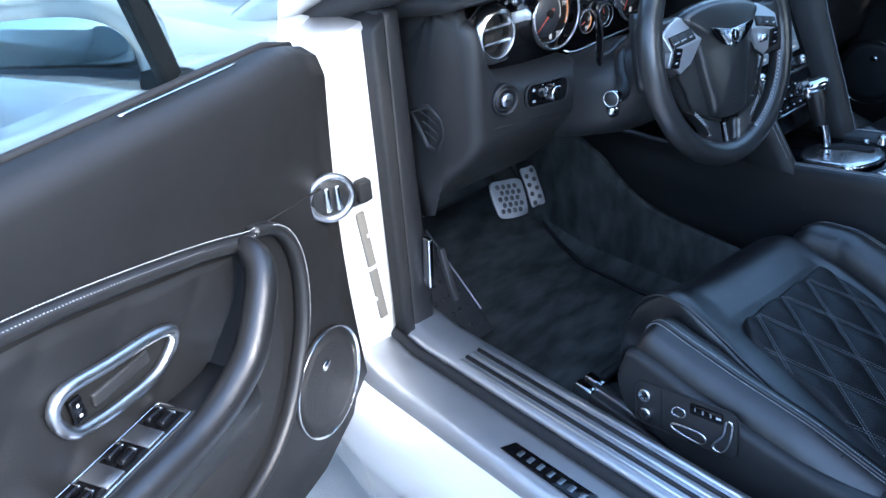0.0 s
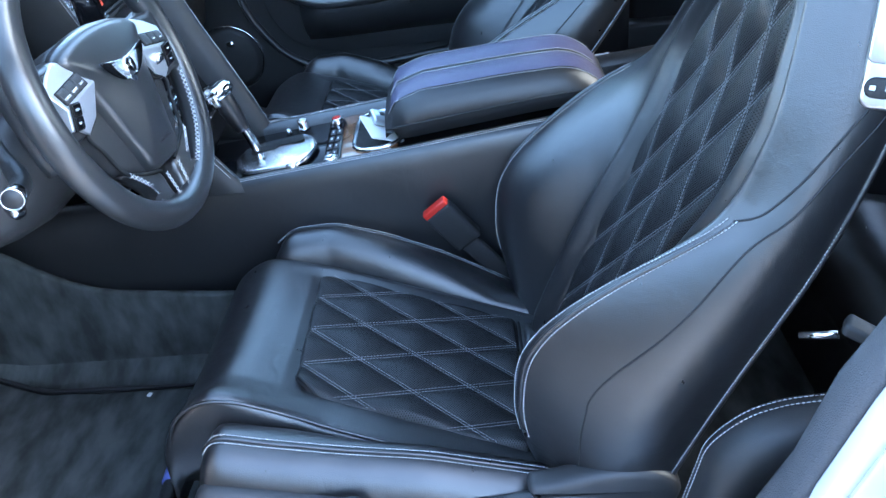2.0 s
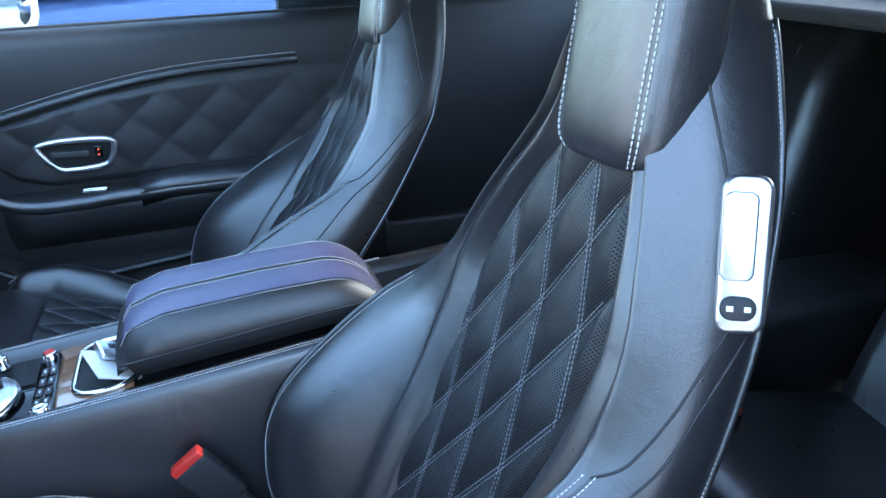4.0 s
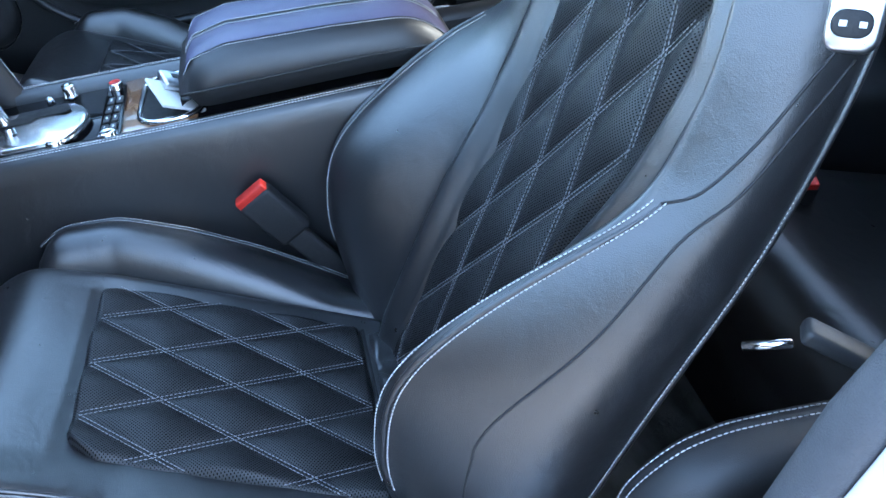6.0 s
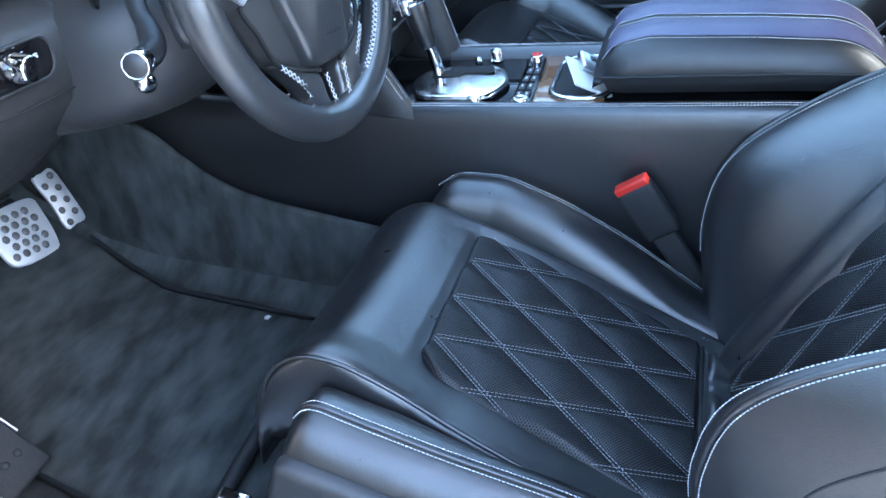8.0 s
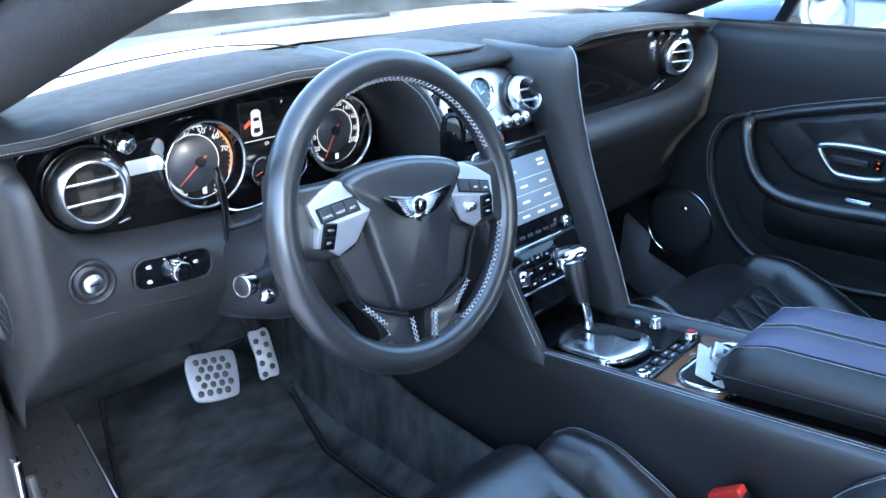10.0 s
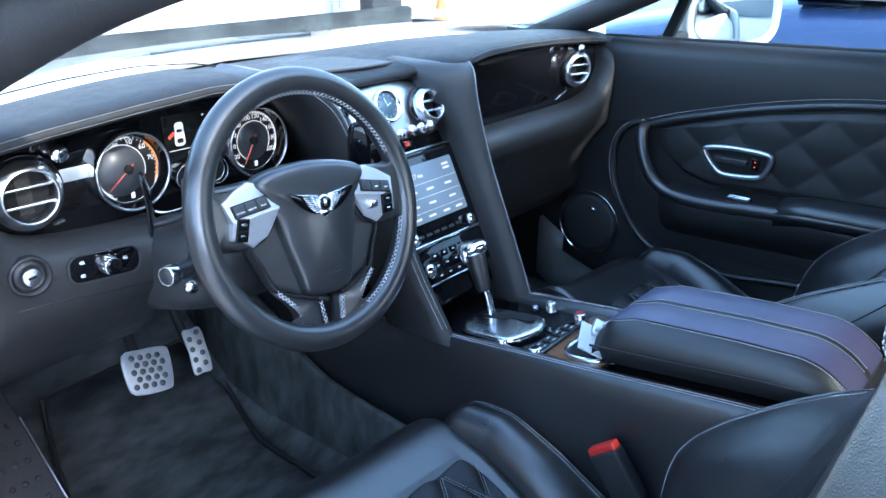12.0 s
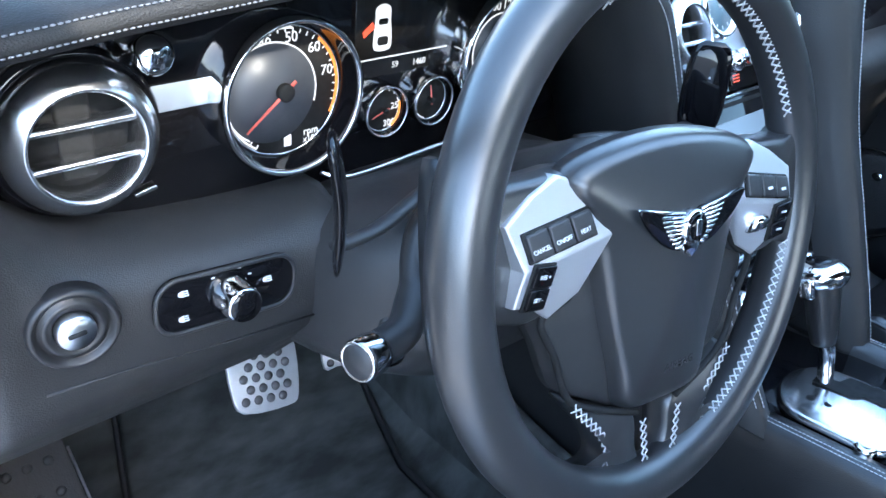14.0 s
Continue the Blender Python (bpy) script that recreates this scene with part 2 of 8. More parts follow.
def resample(path, step):
    path = [Vector(p) for p in path]
    out, acc = [path[0].copy()], 0.0
    for a, b in zip(path, path[1:]):
        seg = (b - a).length
        if seg < 1e-9:
            continue
        while acc + seg >= step:
            a = a + (b - a) * ((step - acc) / seg)
            seg = (b - a).length
            out.append(a.copy())
            acc = 0.0
            if seg < 1e-9:
                break
        acc += seg
    return out


def stitches(path, length=0.0045, gap=0.0018, r=0.0007, bm=None):
    """Separate short threads along a path."""
    bm = bm or bmesh.new()
    pts = resample(path, length + gap)
    for a, b in zip(pts, pts[1:]):
        d = (b - a)
        e = a + d * (length / (length + gap))
        tube([a, a.lerp(e, 0.5), e], [r * 0.6, r, r * 0.6], 4, bm=bm)
    return bm


def shift(path, v):
    v = Vector(v)
    return [Vector(p) + v for p in path]


def axis_to(p, n, up=(0, 0, 1)):
    """A pose at p whose z points along n and whose y is as near to up as can be."""
    z = Vector(n).normalized()
    x = Vector(up).cross(z).normalized()
    y = z.cross(x)
    return Matrix.Translation(p) @ Matrix((x, y, z)).transposed().to_4x4()


def text_bm(string, size, m, depth=0.0002):
    """Flat raised lettering in the built-in font, centred, placed by m."""
    cu = bpy.data.curves.new("lettering", 'FONT')
    cu.body, cu.size, cu.extrude, cu.align_x, cu.align_y = string, size, depth, 'CENTER', 'CENTER'
    cu.resolution_u = 3
    ob = new("lettering", cu)
    me = bpy.data.meshes.new_from_object(ob.evaluated_get(bpy.context.evaluated_depsgraph_get()))
    bpy.data.objects.remove(ob)
    bm = bmesh.new()
    bm.from_mesh(me)
    bpy.data.meshes.remove(me)
    bmesh.ops.transform(bm, matrix=m, verts=bm.verts)
    return bm


WHITE_MARK = mat("white_marking", (0.75, 0.75, 0.75), 0.5, vary=0.03)
GLOW_WHITE = glow("lit_white", (0.9, 0.92, 0.95), 0.07)
GLOW_RED = glow("lit_red", (0.9, 0.1, 0.05), 0.10)
GLOW_ORANGE = glow("lit_orange", (1.0, 0.32, 0.06), 0.09)
SCREEN = glow("lit_screen", (0.16, 0.24, 0.34), 0.075)
DIAL = mat("dial_face", (0.05, 0.055, 0.065), 0.4, vary=0.1, scale=60)
# near-black for black parts, and for shade painted into vents, slots and recesses
DARK = mat("black_and_void_shade", (0.004, 0.004, 0.004), 0.8, vary=0.1)
WOOD = mat("brown_veneer", (0.22, 0.10, 0.045), 0.2, vary=0.3, scale=60, coat=1.0)
NEEDLE = mat("red_needle", (0.7, 0.12, 0.09), 0.4)
SPEAKER_MESH = mat("speaker_mesh", (0.02, 0.02, 0.021), 0.5, bump=1.0, bscale=500)
ICE = mat("pale_reflection_strip", (0.45, 0.52, 0.6), 0.3, 0.6)

# ---- setting: ground, surroundings and the body shell ----
bm = bmesh.new()
bmesh.ops.create_grid(bm, x_segments=2, y_segments=2, size=60)
part("ground", bm, CONCRETE, None, "pale grey concrete driveway with saw-cut joints", False, category="ground", kind="structure")
for k in range(-3, 5):
    bm = rbox(0.012, 14, 0.004, 0.001, Matrix.Translation((-1.29 + 3.0 * k, 0, 0.003)))
    part("joint", bm, RUBBER, bpy.data.objects["ground"])
for k in range(-2, 4):
    bm = rbox(22, 0.012, 0.004, 0.001, Matrix.Translation((0, 0.1 + 3.0 * k, 0.0035)))
    part("joint", bm, RUBBER, bpy.data.objects["ground"])

WHITE_PAINTED = mat("white_band", (0.7, 0.7, 0.68), 0.5)
GARAGE = mat("pale_render", (0.62, 0.6, 0.58), 0.9, vary=0.08, scale=2, bump=0.4, bscale=120)
PANEL = mat("garage_door_paint", (0.66, 0.58, 0.58), 0.6, vary=0.06, scale=3)
garage = thing("garage_building", "pale rendered garage with pinkish panelled doors", "building", (5.0, 7.0, 0))
part("wall", rbox(12, 0.3, 3.2, 0.01, Matrix.Translation((0, 0.6, 1.6))), GARAGE, garage)
for k in (-1, 0, 1):
    d = part("garage_door", rbox(2.6, 0.06, 2.2, 0.01, Matrix.Translation((k * 3.1, 0.42, 1.1))), PANEL, garage)
    for j in range(4):
        part("panel", rbox(2.4, 0.03, 0.42, 0.008, Matrix.Translation((k * 3.1, 0.38, 0.32 + j * 0.53))), PANEL, d)

# unseen walls added beside and behind the car, to hide the bright horizon
HORIZON_WALL = mat("grey_render", (0.30, 0.30, 0.31), 0.9, vary=0.15, scale=1.2, bump=0.5, bscale=90)
part("wall_west", rbox(0.3, 34, 3.0, 0.01, Matrix.Translation((-9.5, -1.0, 1.502))), HORIZON_WALL, None, "unseen grey wall added against horizon glow", category="wall", kind="structure")
part("wall_south", rbox(30, 0.3, 3.0, 0.01, Matrix.Translation((5.66, -14.0, 1.502))), HORIZON_WALL, None, "unseen grey wall added against horizon glow", category="wall", kind="structure")

# the car's body: floor, sills, pillars, roof and panels in white paint
car = thing("car_body", "white painted coupe body with its driver's door open", "car", (0, 0, 0), kind="structure")


def slab(name, outline, axis, lo, hi, material, parent, label="", bev=0.004, smooth=True):
    """An outline in the plane across an axis, extruded along it from lo to hi."""
    if axis == 'x':
        m = Matrix(((0, 0, 1, lo), (1, 0, 0, 0), (0, 1, 0, 0), (0, 0, 0, 1)))
    elif axis == 'y':
        m = Matrix(((1, 0, 0, 0), (0, 0, 1, lo), (0, 1, 0, 0), (0, 0, 0, 1)))
    else:
        m = Matrix.Translation((0, 0, lo))
    return part(name, plate(outline, hi - lo, m, bev), material, parent, label, smooth)


# floor pan with tunnel, carpeted
floor_prof = [(-0.70, 0.20), (-0.70, 0.30), (-0.685, 0.25), (-0.66, 0.238), (-0.20, 0.238), (-0.165, 0.26), (-0.15, 0.30), (0.12, 0.30), (0.14, 0.26), (0.17, 0.238), (0.66, 0.238), (0.685, 0.25), (0.70, 0.30), (0.70, 0.20)]
floor_rings = []
for y, up in ((-1.75, 0.0), (-1.0, 0.0), (-0.4, 0.0), (0.0, 0.0), (0.20, 0.0), (0.30, 0.02), (0.38, 0.08), (0.50, 0.20), (0.62, 0.34)):
    floor_rings.append([(x, y, z + (up if 0.21 < z else up - 0.02)) for x, z in floor_prof])
part("floor", loft(floor_rings), CARPET, None, "charcoal carpeted car floor with a raised tunnel", category="floor", kind="structure")
part("firewall", rbox(1.42, 0.03, 0.75, 0.01, Matrix.Translation((0, 0.60, 0.56))), CARPET, None, "dark carpeted bulkhead behind the dash", category="wall", kind="structure")

# sill on the driver's side: painted outer step, metal trim, rubber seal, tread
sill_y = [(0.14, 0.045), (0.08, 0.012), (0.02, 0.0), (-0.3, 0.0), (-0.66, 0.0), (-0.72, 0.012), (-0.78, 0.05)]


def sill_strip(name, prof, material, label, parent, sx=1):
    rings = [[(sx * x, y, z + up) for x, z in prof] for y, up in sill_y]
    return part(name, loft(rings), material, parent, label)


for sx in (1, -1):
    sill = thing("door_sill", "white door sill with a ribbed metal tread plate", "car sill", kind="structure", group="door sills")
    sill_strip("painted_step", [(-0.88, 0.14), (-0.905, 0.28), (-0.910, 0.33), (-0.905, 0.358), (-0.892, 0.376), (-0.870, 0.386), (-0.72, 0.36), (-0.70, 0.14)], PAINT, "white painted sill", sill, sx)
    sill_strip("trim_plate", [(-0.868, 0.376), (-0.867, 0.3895), (-0.84, 0.394), (-0.79, 0.395), (-0.779, 0.392), (-0.779, 0.37)], SILVER_SILL, "satin metal sill trim", sill, sx)
    sill_strip("rubber_seal", [(-0.780, 0.37), (-0.781, 0.398), (-0.776, 0.404), (-0.769, 0.404), (-0.764, 0.398), (-0.763, 0.37)], RUBBER, "black rubber door seal", sill, sx)
    sill_strip("tread_plate", [(-0.764, 0.37), (-0.763, 0.398), (-0.757, 0.402), (-0.695, 0.402), (-0.684, 0.396), (-0.680, 0.25), (-0.70, 0.24)], SILVER_SILL, "brushed metal tread", sill, sx)
    for k in range(5):
        bm = tube([(sx * (-0.747 + 0.012 * k), -0.05, 0.4025), (sx * (-0.747 + 0.012 * k), -0.62, 0.4025)], 0.0035, 6)
        part("tread_rib", bm, RUBBER if k % 2 else SILVER_SILL, sill)

# pillars
def pillar(name, pts, rad, material, label, parent, flat=0.6, n=12):
    path = spline(pts, 6)
    rr = [lin([(i / (len(rad) - 1), r) for i, r in enumerate(rad)], k / (len(path) - 1)) for k in range(len(path))]
    return part(name, tube(path, rr, n, flat=flat), material, parent, label)


for sx in (-1, 1):
    # hinge pillar in white with its trim
    slab("hinge_pillar", [(sx * 0.765, 0.36), (sx * 0.84, 0.36), (sx * 0.86, 0.62), (sx * 0.875, 0.86), (sx * 0.76, 0.89)], 'y', 0.075, 0.2, PAINT, car, "white painted hinge pillar", 0.012)
    slab("pillar_seal", [(sx * 0.745, 0.38), (sx * 0.768, 0.38), (sx * 0.768, 0.88), (sx * 0.742, 0.90)], 'y', 0.055, 0.12, RUBBER, car, "black rubber pillar seal", 0.006)
    # passenger's panel in darker rubber, to stand for the shade of that footwell
    slab("kick_panel", [(sx * 0.69, 0.25), (sx * 0.748, 0.25), (sx * 0.745, 0.90), (sx * 0.712, 0.90), (sx * 0.705, 0.62)], 'y', 0.062, 0.60, PLASTIC if sx < 0 else RUBBER, car, "dark kick panel trim", 0.01)
    # windscreen pillar
    pillar("screen_pillar", [(sx * 0.80, 0.36, 0.84), (sx * 0.755, 0.06, 0.985), (sx * 0.70, -0.27, 1.115), (sx * 0.64, -0.62, 1.205), (sx * 0.61, -0.95, 1.235)], [0.05, 0.05, 0.048, 0.05, 0.05], PAINT, "white windscreen pillar", car, 0.55)
    pillar("pillar_trim", [(sx * 0.74, 0.26, 0.86), (sx * 0.70, 0.02, 0.955), (sx * 0.65, -0.29, 1.08), (sx * 0.595, -0.62, 1.165), (sx * 0.565, -0.95, 1.195)], [0.05, 0.048, 0.045, 0.05, 0.05], LINER, "dark fabric pillar trim", car, 0.6)
    # lock pillar: white outside, grey trim inside
    if sx < 0:
        slab("lock_pillar", [(-0.76, 0.34), (-0.787, 0.48), (-0.812, 0.605), (-0.838, 0.69), (-0.88, 0.80), (-0.93, 0.95), (-1.10, 0.96), (-1.10, 0.34)], 'x', min(sx * 0.790, sx * 0.955), max(sx * 0.790, sx * 0.955), PAINT, car, "white painted lock pillar", 0.012)
        slab("pillar_flange", [(-0.752, 0.36), (-0.779, 0.48), (-0.804, 0.605), (-0.830, 0.69), (-0.872, 0.80), (-0.92, 0.95), (-1.05, 0.96), (-1.05, 0.36)], 'x', min(sx * 0.772, sx * 0.789), max(sx * 0.772, sx * 0.789), PAINT, car, "white door aperture flange", 0.003)
        slab("lock_pillar_trim", [(-0.722, 0.30), (-0.731, 0.433), (-0.765, 0.52), (-0.80, 0.605), (-0.82, 0.685), (-0.845, 0.74), (-0.89, 0.84), (-0.94, 0.96), (-1.05, 0.98), (-1.05, 0.30)], 'x', min(sx * 0.735, sx * 0.771), max(sx * 0.735, sx * 0.771), GREY_TRIM, car, "grey soft lock pillar trim", 0.008)
    slab("quarter_panel", [(-1.0, 0.20), (-1.0, 0.94), (-1.6, 0.99), (-2.3, 0.95), (-2.6, 0.80), (-2.6, 0.25)], 'x', min(sx * 0.86, sx * 0.97), max(sx * 0.86, sx * 0.97), PAINT, car, "white rear quarter panel", 0.04)
    slab("quarter_trim", [(-0.96, 0.24), (-0.96, 0.93), (-1.6, 0.96), (-1.9, 0.90), (-1.9, 0.24)], 'x', min(sx * 0.72, sx * 0.80), max(sx * 0.72, sx * 0.80), LEATHER_SOFT, car, "black leather rear side panel", 0.02)
    slab("wing", [(0.12, 0.20), (0.12, 0.90), (0.6, 0.88), (1.3, 0.78), (1.75, 0.62), (1.8, 0.25)], 'x', min(sx * 0.86, sx * 0.96), max(sx * 0.86, sx * 0.96), PAINT, car, "white front wing", 0.04)

# roof skin and headlining, bonnet, rear deck
def sheet(rows, thick, material, name, label, parent=None, **kw):
    """A curved panel through rows of points, with thickness downwards."""
    top = [spline(r, 6) for r in rows]
    cols = [spline([r[i] for r in top], 4) for i in range(len(top[0]))]
    rings = []
    for c in cols:
        rings.append(c + [p - Vector((0, 0, thick)) for p in reversed(c)])
    return part(name, loft(rings), material, parent, label, **kw)


sheet([[(-0.60, -0.60, 1.235), (0, -0.50, 1.29), (0.60, -0.60, 1.235)], [(-0.59, -1.0, 1.265), (0, -1.0, 1.325), (0.59, -1.0, 1.265)],
       [(-0.58, -1.45, 1.23), (0, -1.45, 1.29), (0.58, -1.45, 1.23)]], 0.02, PAINT, "roof", "white curved roof panel", car)
sheet([[(-0.61, -0.58, 1.195), (0, -0.48, 1.25), (0.61, -0.58, 1.195)], [(-0.60, -1.0, 1.225), (0, -1.0, 1.285), (0.60, -1.0, 1.225)],
       [(-0.58, -1.45, 1.19), (0, -1.45, 1.25), (0.58, -1.45, 1.19)]], 0.015, LINER, "ceiling", "dark fabric headlining", category="ceiling", kind="structure")
sheet([[(-0.88, 0.14, 0.885), (0, 0.44, 0.905), (0.88, 0.14, 0.885)], [(-0.9, 0.75, 0.85), (0, 0.85, 0.90), (0.9, 0.75, 0.85)],
       [(-0.86, 1.35, 0.74), (0, 1.45, 0.80), (0.86, 1.35, 0.74)], [(-0.78, 1.75, 0.60), (0, 1.85, 0.66), (0.78, 1.75, 0.60)]], 0.02, PAINT, "bonnet", "white curved bonnet", car)
sheet([[(-0.72, -1.75, 1.0), (0, -1.75, 1.03), (0.72, -1.75, 1.0)], [(-0.8, -2.1, 0.97), (0, -2.1, 1.0), (0.8, -2.1, 0.97)],
       [(-0.8, -2.6, 0.90), (0, -2.65, 0.92), (0.8, -2.6, 0.90)]], 0.02, PAINT, "boot_lid", "white boot lid", car)
for sx in (-1, 1):
    pillar("rear_pillar", [(sx * 0.58, -0.95, 1.225), (sx * 0.60, -1.4, 1.19), (sx * 0.70, -1.75, 1.05), (sx * 0.80, -2.0, 0.96)], [0.06, 0.07, 0.1, 0.12], PAINT, "white rear pillar", car)
part("rear_bulkhead", rbox(1.5, 0.05, 0.8, 0.02, Matrix.Translation((0, -1.95, 0.6))), LINER, car, "dark rear bulkhead")
part("parcel_shelf", rbox(1.4, 0.45, 0.03, 0.01, Matrix.Translation((0, -1.75, 0.94))), LINER, car, "dark parcel shelf")
part("nose", rbox(1.5, 0.05, 0.4, 0.02, Matrix.Translation((0, 1.76, 0.42))), PAINT, car, "white nose panel")
part("tail", rbox(1.6, 0.05, 0.6, 0.02, Matrix.Translation((0, -2.6, 0.55))), PAINT, car, "white tail panel")

# windscreen and rear window
def pane(name, rows, material, label, **kw):
    top = [spline(r, 5) for r in rows]
    cols = [spline([r[i] for r in top], 4) for i in range(len(top[0]))]
    rings = [c + [p - Vector((0, 0, 0.005)) for p in reversed(c)] for c in cols]
    ob = part(name, loft(rings), material, None, label, **kw)
    ob.visible_shadow = material is not GLASS
    return ob


pane("window_1", [[(-0.74, 0.12, 0.905), (-0.4, 0.32, 0.915), (0, 0.37, 0.915), (0.4, 0.32, 0.915), (0.74, 0.12, 0.905)],
                  [(-0.69, -0.22, 1.08), (-0.35, -0.06, 1.11), (0, -0.02, 1.12), (0.35, -0.06, 1.11), (0.69, -0.22, 1.08)],
                  [(-0.62, -0.62, 1.215), (-0.3, -0.53, 1.26), (0, -0.50, 1.275), (0.3, -0.53, 1.26), (0.62, -0.62, 1.215)]], GLASS, "curved windscreen glass", category="windscreen", kind="structure")
pane("window_2", [[(-0.57, -1.45, 1.20), (0, -1.45, 1.27), (0.57, -1.45, 1.20)], [(-0.68, -1.8, 0.99), (0, -1.85, 1.01), (0.68, -1.8, 0.99)]], DARK_TINT, "dark tinted rear window glass", category="rear window", kind="structure")

# inner rear sides, closed up to the roof by an added light-blocking lining
for sx in (-1, 1):
    rings = []
    for y, f in ((-0.93 if sx < 0 else -0.76, 1.0), (-1.1, 1.0), (-1.35, 1.0), (-1.6, 0.9), (-1.9, 0.55)):
        zt = 0.93 + (1.215 - 0.93) * f
        rings.append([(sx * 0.75, y, 0.90), (sx * 0.735, y, 0.95), (sx * (0.735 - 0.12 * f), y, zt), (sx * (0.765 - 0.12 * f), y, zt), (sx * 0.80, y, 0.95), (sx * 0.80, y, 0.90)])
    part("rear_light_block", loft(rings), LINER, car, "added dark lining that keeps rear side light out")
    slab("rear_sill_trim", [(-0.73, 0.20), (-0.73, 0.40), (-0.80, 0.46), (-1.9, 0.46), (-1.9, 0.20)], 'x', min(sx * 0.685, sx * 0.736), max(sx * 0.685, sx * 0.736), LEATHER_SOFT, car, "black leather rear sill trim", 0.01)

# rear seats
def rear_seat(cx, inner):
    st = thing("rear_seat", "black leather rear bucket seat with pale stitching", "car seat", (cx, -1.3, 0.26), group="rear seats")
    o = Vector(st.location)

    def add(name, bm, material, label="", parent=None):
        bmesh.ops.translate(bm, verts=bm.verts, vec=-o)
        return part(name, bm, material, parent or st, label)
    rings = []
    for k in range(21):
        y = -1.03 - 0.50 * k / 20
        fr = max(0.0, 1 - k / 4)
        row = []
        for j in range(21):
            x = -0.25 + 0.5 * j / 20
            e = abs(x) / 0.25
            z = 0.47 - 0.10 * (k / 20) - 0.08 * fr ** 2 + 0.035 * e ** 3 - 0.05 * max(0, (e - 0.85) / 0.15) ** 2
            row.append(Vector((cx + x, y, z)))
        row += [Vector((cx + 0.25, y, 0.25)), Vector((cx - 0.25, y, 0.25))]
        rings.append(row)
    cu = add("cushion", loft(rings), LEATHER)
    rings = []
    for k in range(21):
        z = 0.36 + 0.56 * k / 20
        hw = 0.25 - 0.05 * (k / 20) ** 2
        row = []
        for j in range(21):
            e = abs(j / 10 - 1)
            row.append(Vector((cx - hw + 2 * hw * j / 20, -1.47 - 0.20 * (k / 20) + 0.04 * e ** 2.5 - 0.05 * max(0, (e - 0.85) / 0.15) ** 2 - 0.05 * max(0, k / 20 - 0.85) / 0.15, z)))
        row += [Vector((cx + hw, -1.80, z)), Vector((cx - hw, -1.80, z))]
        rings.append(row)
    bk = add("backrest", loft(rings), LEATHER)
    bms = bmesh.new()
    for x in (-0.10, 0.10):
        stitches([Vector((cx + x, -1.468 - 0.20 * k / 20 + 0.0008, 0.40 + 0.50 * k / 20)) for k in range(20)], 0.006, 0.002, 0.0009, bms)
    add("stitching", bms, THREAD, "pale stitching", bk)
    return st


rear_seat(-0.38, 1)
rear_seat(0.36, -1)
tunnel = thing("rear_console", "black leather tunnel between the rear seats", "console", (-0.01, -1.3, 0.30), kind="structure")
part("tunnel_cover", rbox(0.20, 0.75, 0.26, 0.03, Matrix.Translation((0, 0, 0.10))), LEATHER_SOFT, tunnel, "black leather cover")
# rear side armrest with a twin-stitched curve, and its belt guide
side = thing("rear_side_armrest", "black leather rear side armrest with pale twin stitching", "armrest", (-0.69, -0.95, 0.45), kind="structure")
arcp = spline([(-0.66, -0.745, 0.43), (-0.66, -0.757, 0.495), (-0.66, -0.765, 0.528), (-0.66, -0.789, 0.556), (-0.66, -0.815, 0.570), (-0.66, -0.86, 0.577), (-0.665, -1.0, 0.585), (-0.67, -1.2, 0.59)], 5)
rings = [[p + Vector((0.012, -0.012, -0.012)), p + Vector((0.010, -0.002, -0.003)), p + Vector((0.0, 0.0, 0.0)), p + Vector((-0.02, 0.002, 0.003)), p + Vector((-0.04, -0.002, -0.004)), p + Vector((-0.04, -0.05, -0.03)), p + Vector((0.012, -0.05, -0.04))] for p in arcp]
bm = loft(rings)
bmesh.ops.translate(bm, verts=bm.verts, vec=-Vector(side.location))
ap = part("armrest_roll", bm, DASH_LEATHER, side, "black leather roll")
bms = stitches(shift(arcp, (0.005, 0.0004, 0.0004)), 0.0034, 0.0012, 0.0007)
stitches(shift(arcp, (-0.004, 0.0018, 0.0024)), 0.0034, 0.0012, 0.0007, bms)
bmesh.ops.translate(bms, verts=bms.verts, vec=-Vector(side.location))
part("stitching", bms, THREAD, ap, "pale twin stitching")
guide = thing("belt_guide", "small chrome seat belt guide bar behind the seat", "belt guide", (-0.655, -0.85, 0.645))
part("bar", tube([(0.012, 0.014, -0.008), (-0.006, -0.008, 0.006)], 0.0035, 10), CHROME, guide, "chrome bar")
part("bracket", rbox(0.02, 0.05, 0.012, 0.004, pose(-0.02, -0.03, 0.012, 20, 0, -30)), PLASTIC, guide, "dark bracket")

# sill name plate as a dark inlay with plain bars, on the driver's sill
inlay = thing("sill_plate", "dark inlay plate with bright marks on the metal sill", "sill plate", (-0.820, -0.288, 0.3955))
part("plate", plate([(-0.012, 0.072), (0.010, 0.064), (0.012, -0.07), (-0.014, -0.07)], 0.0012, None, 0.0004), PIANO, inlay, "dark plate")
for k in range(7):
    part("mark", rbox(0.011, 0.007, 0.0006, 0.0002, Matrix.Translation((-0.001, 0.045 - 0.017 * k, 0.0014))), SATIN, inlay, "bright bar")

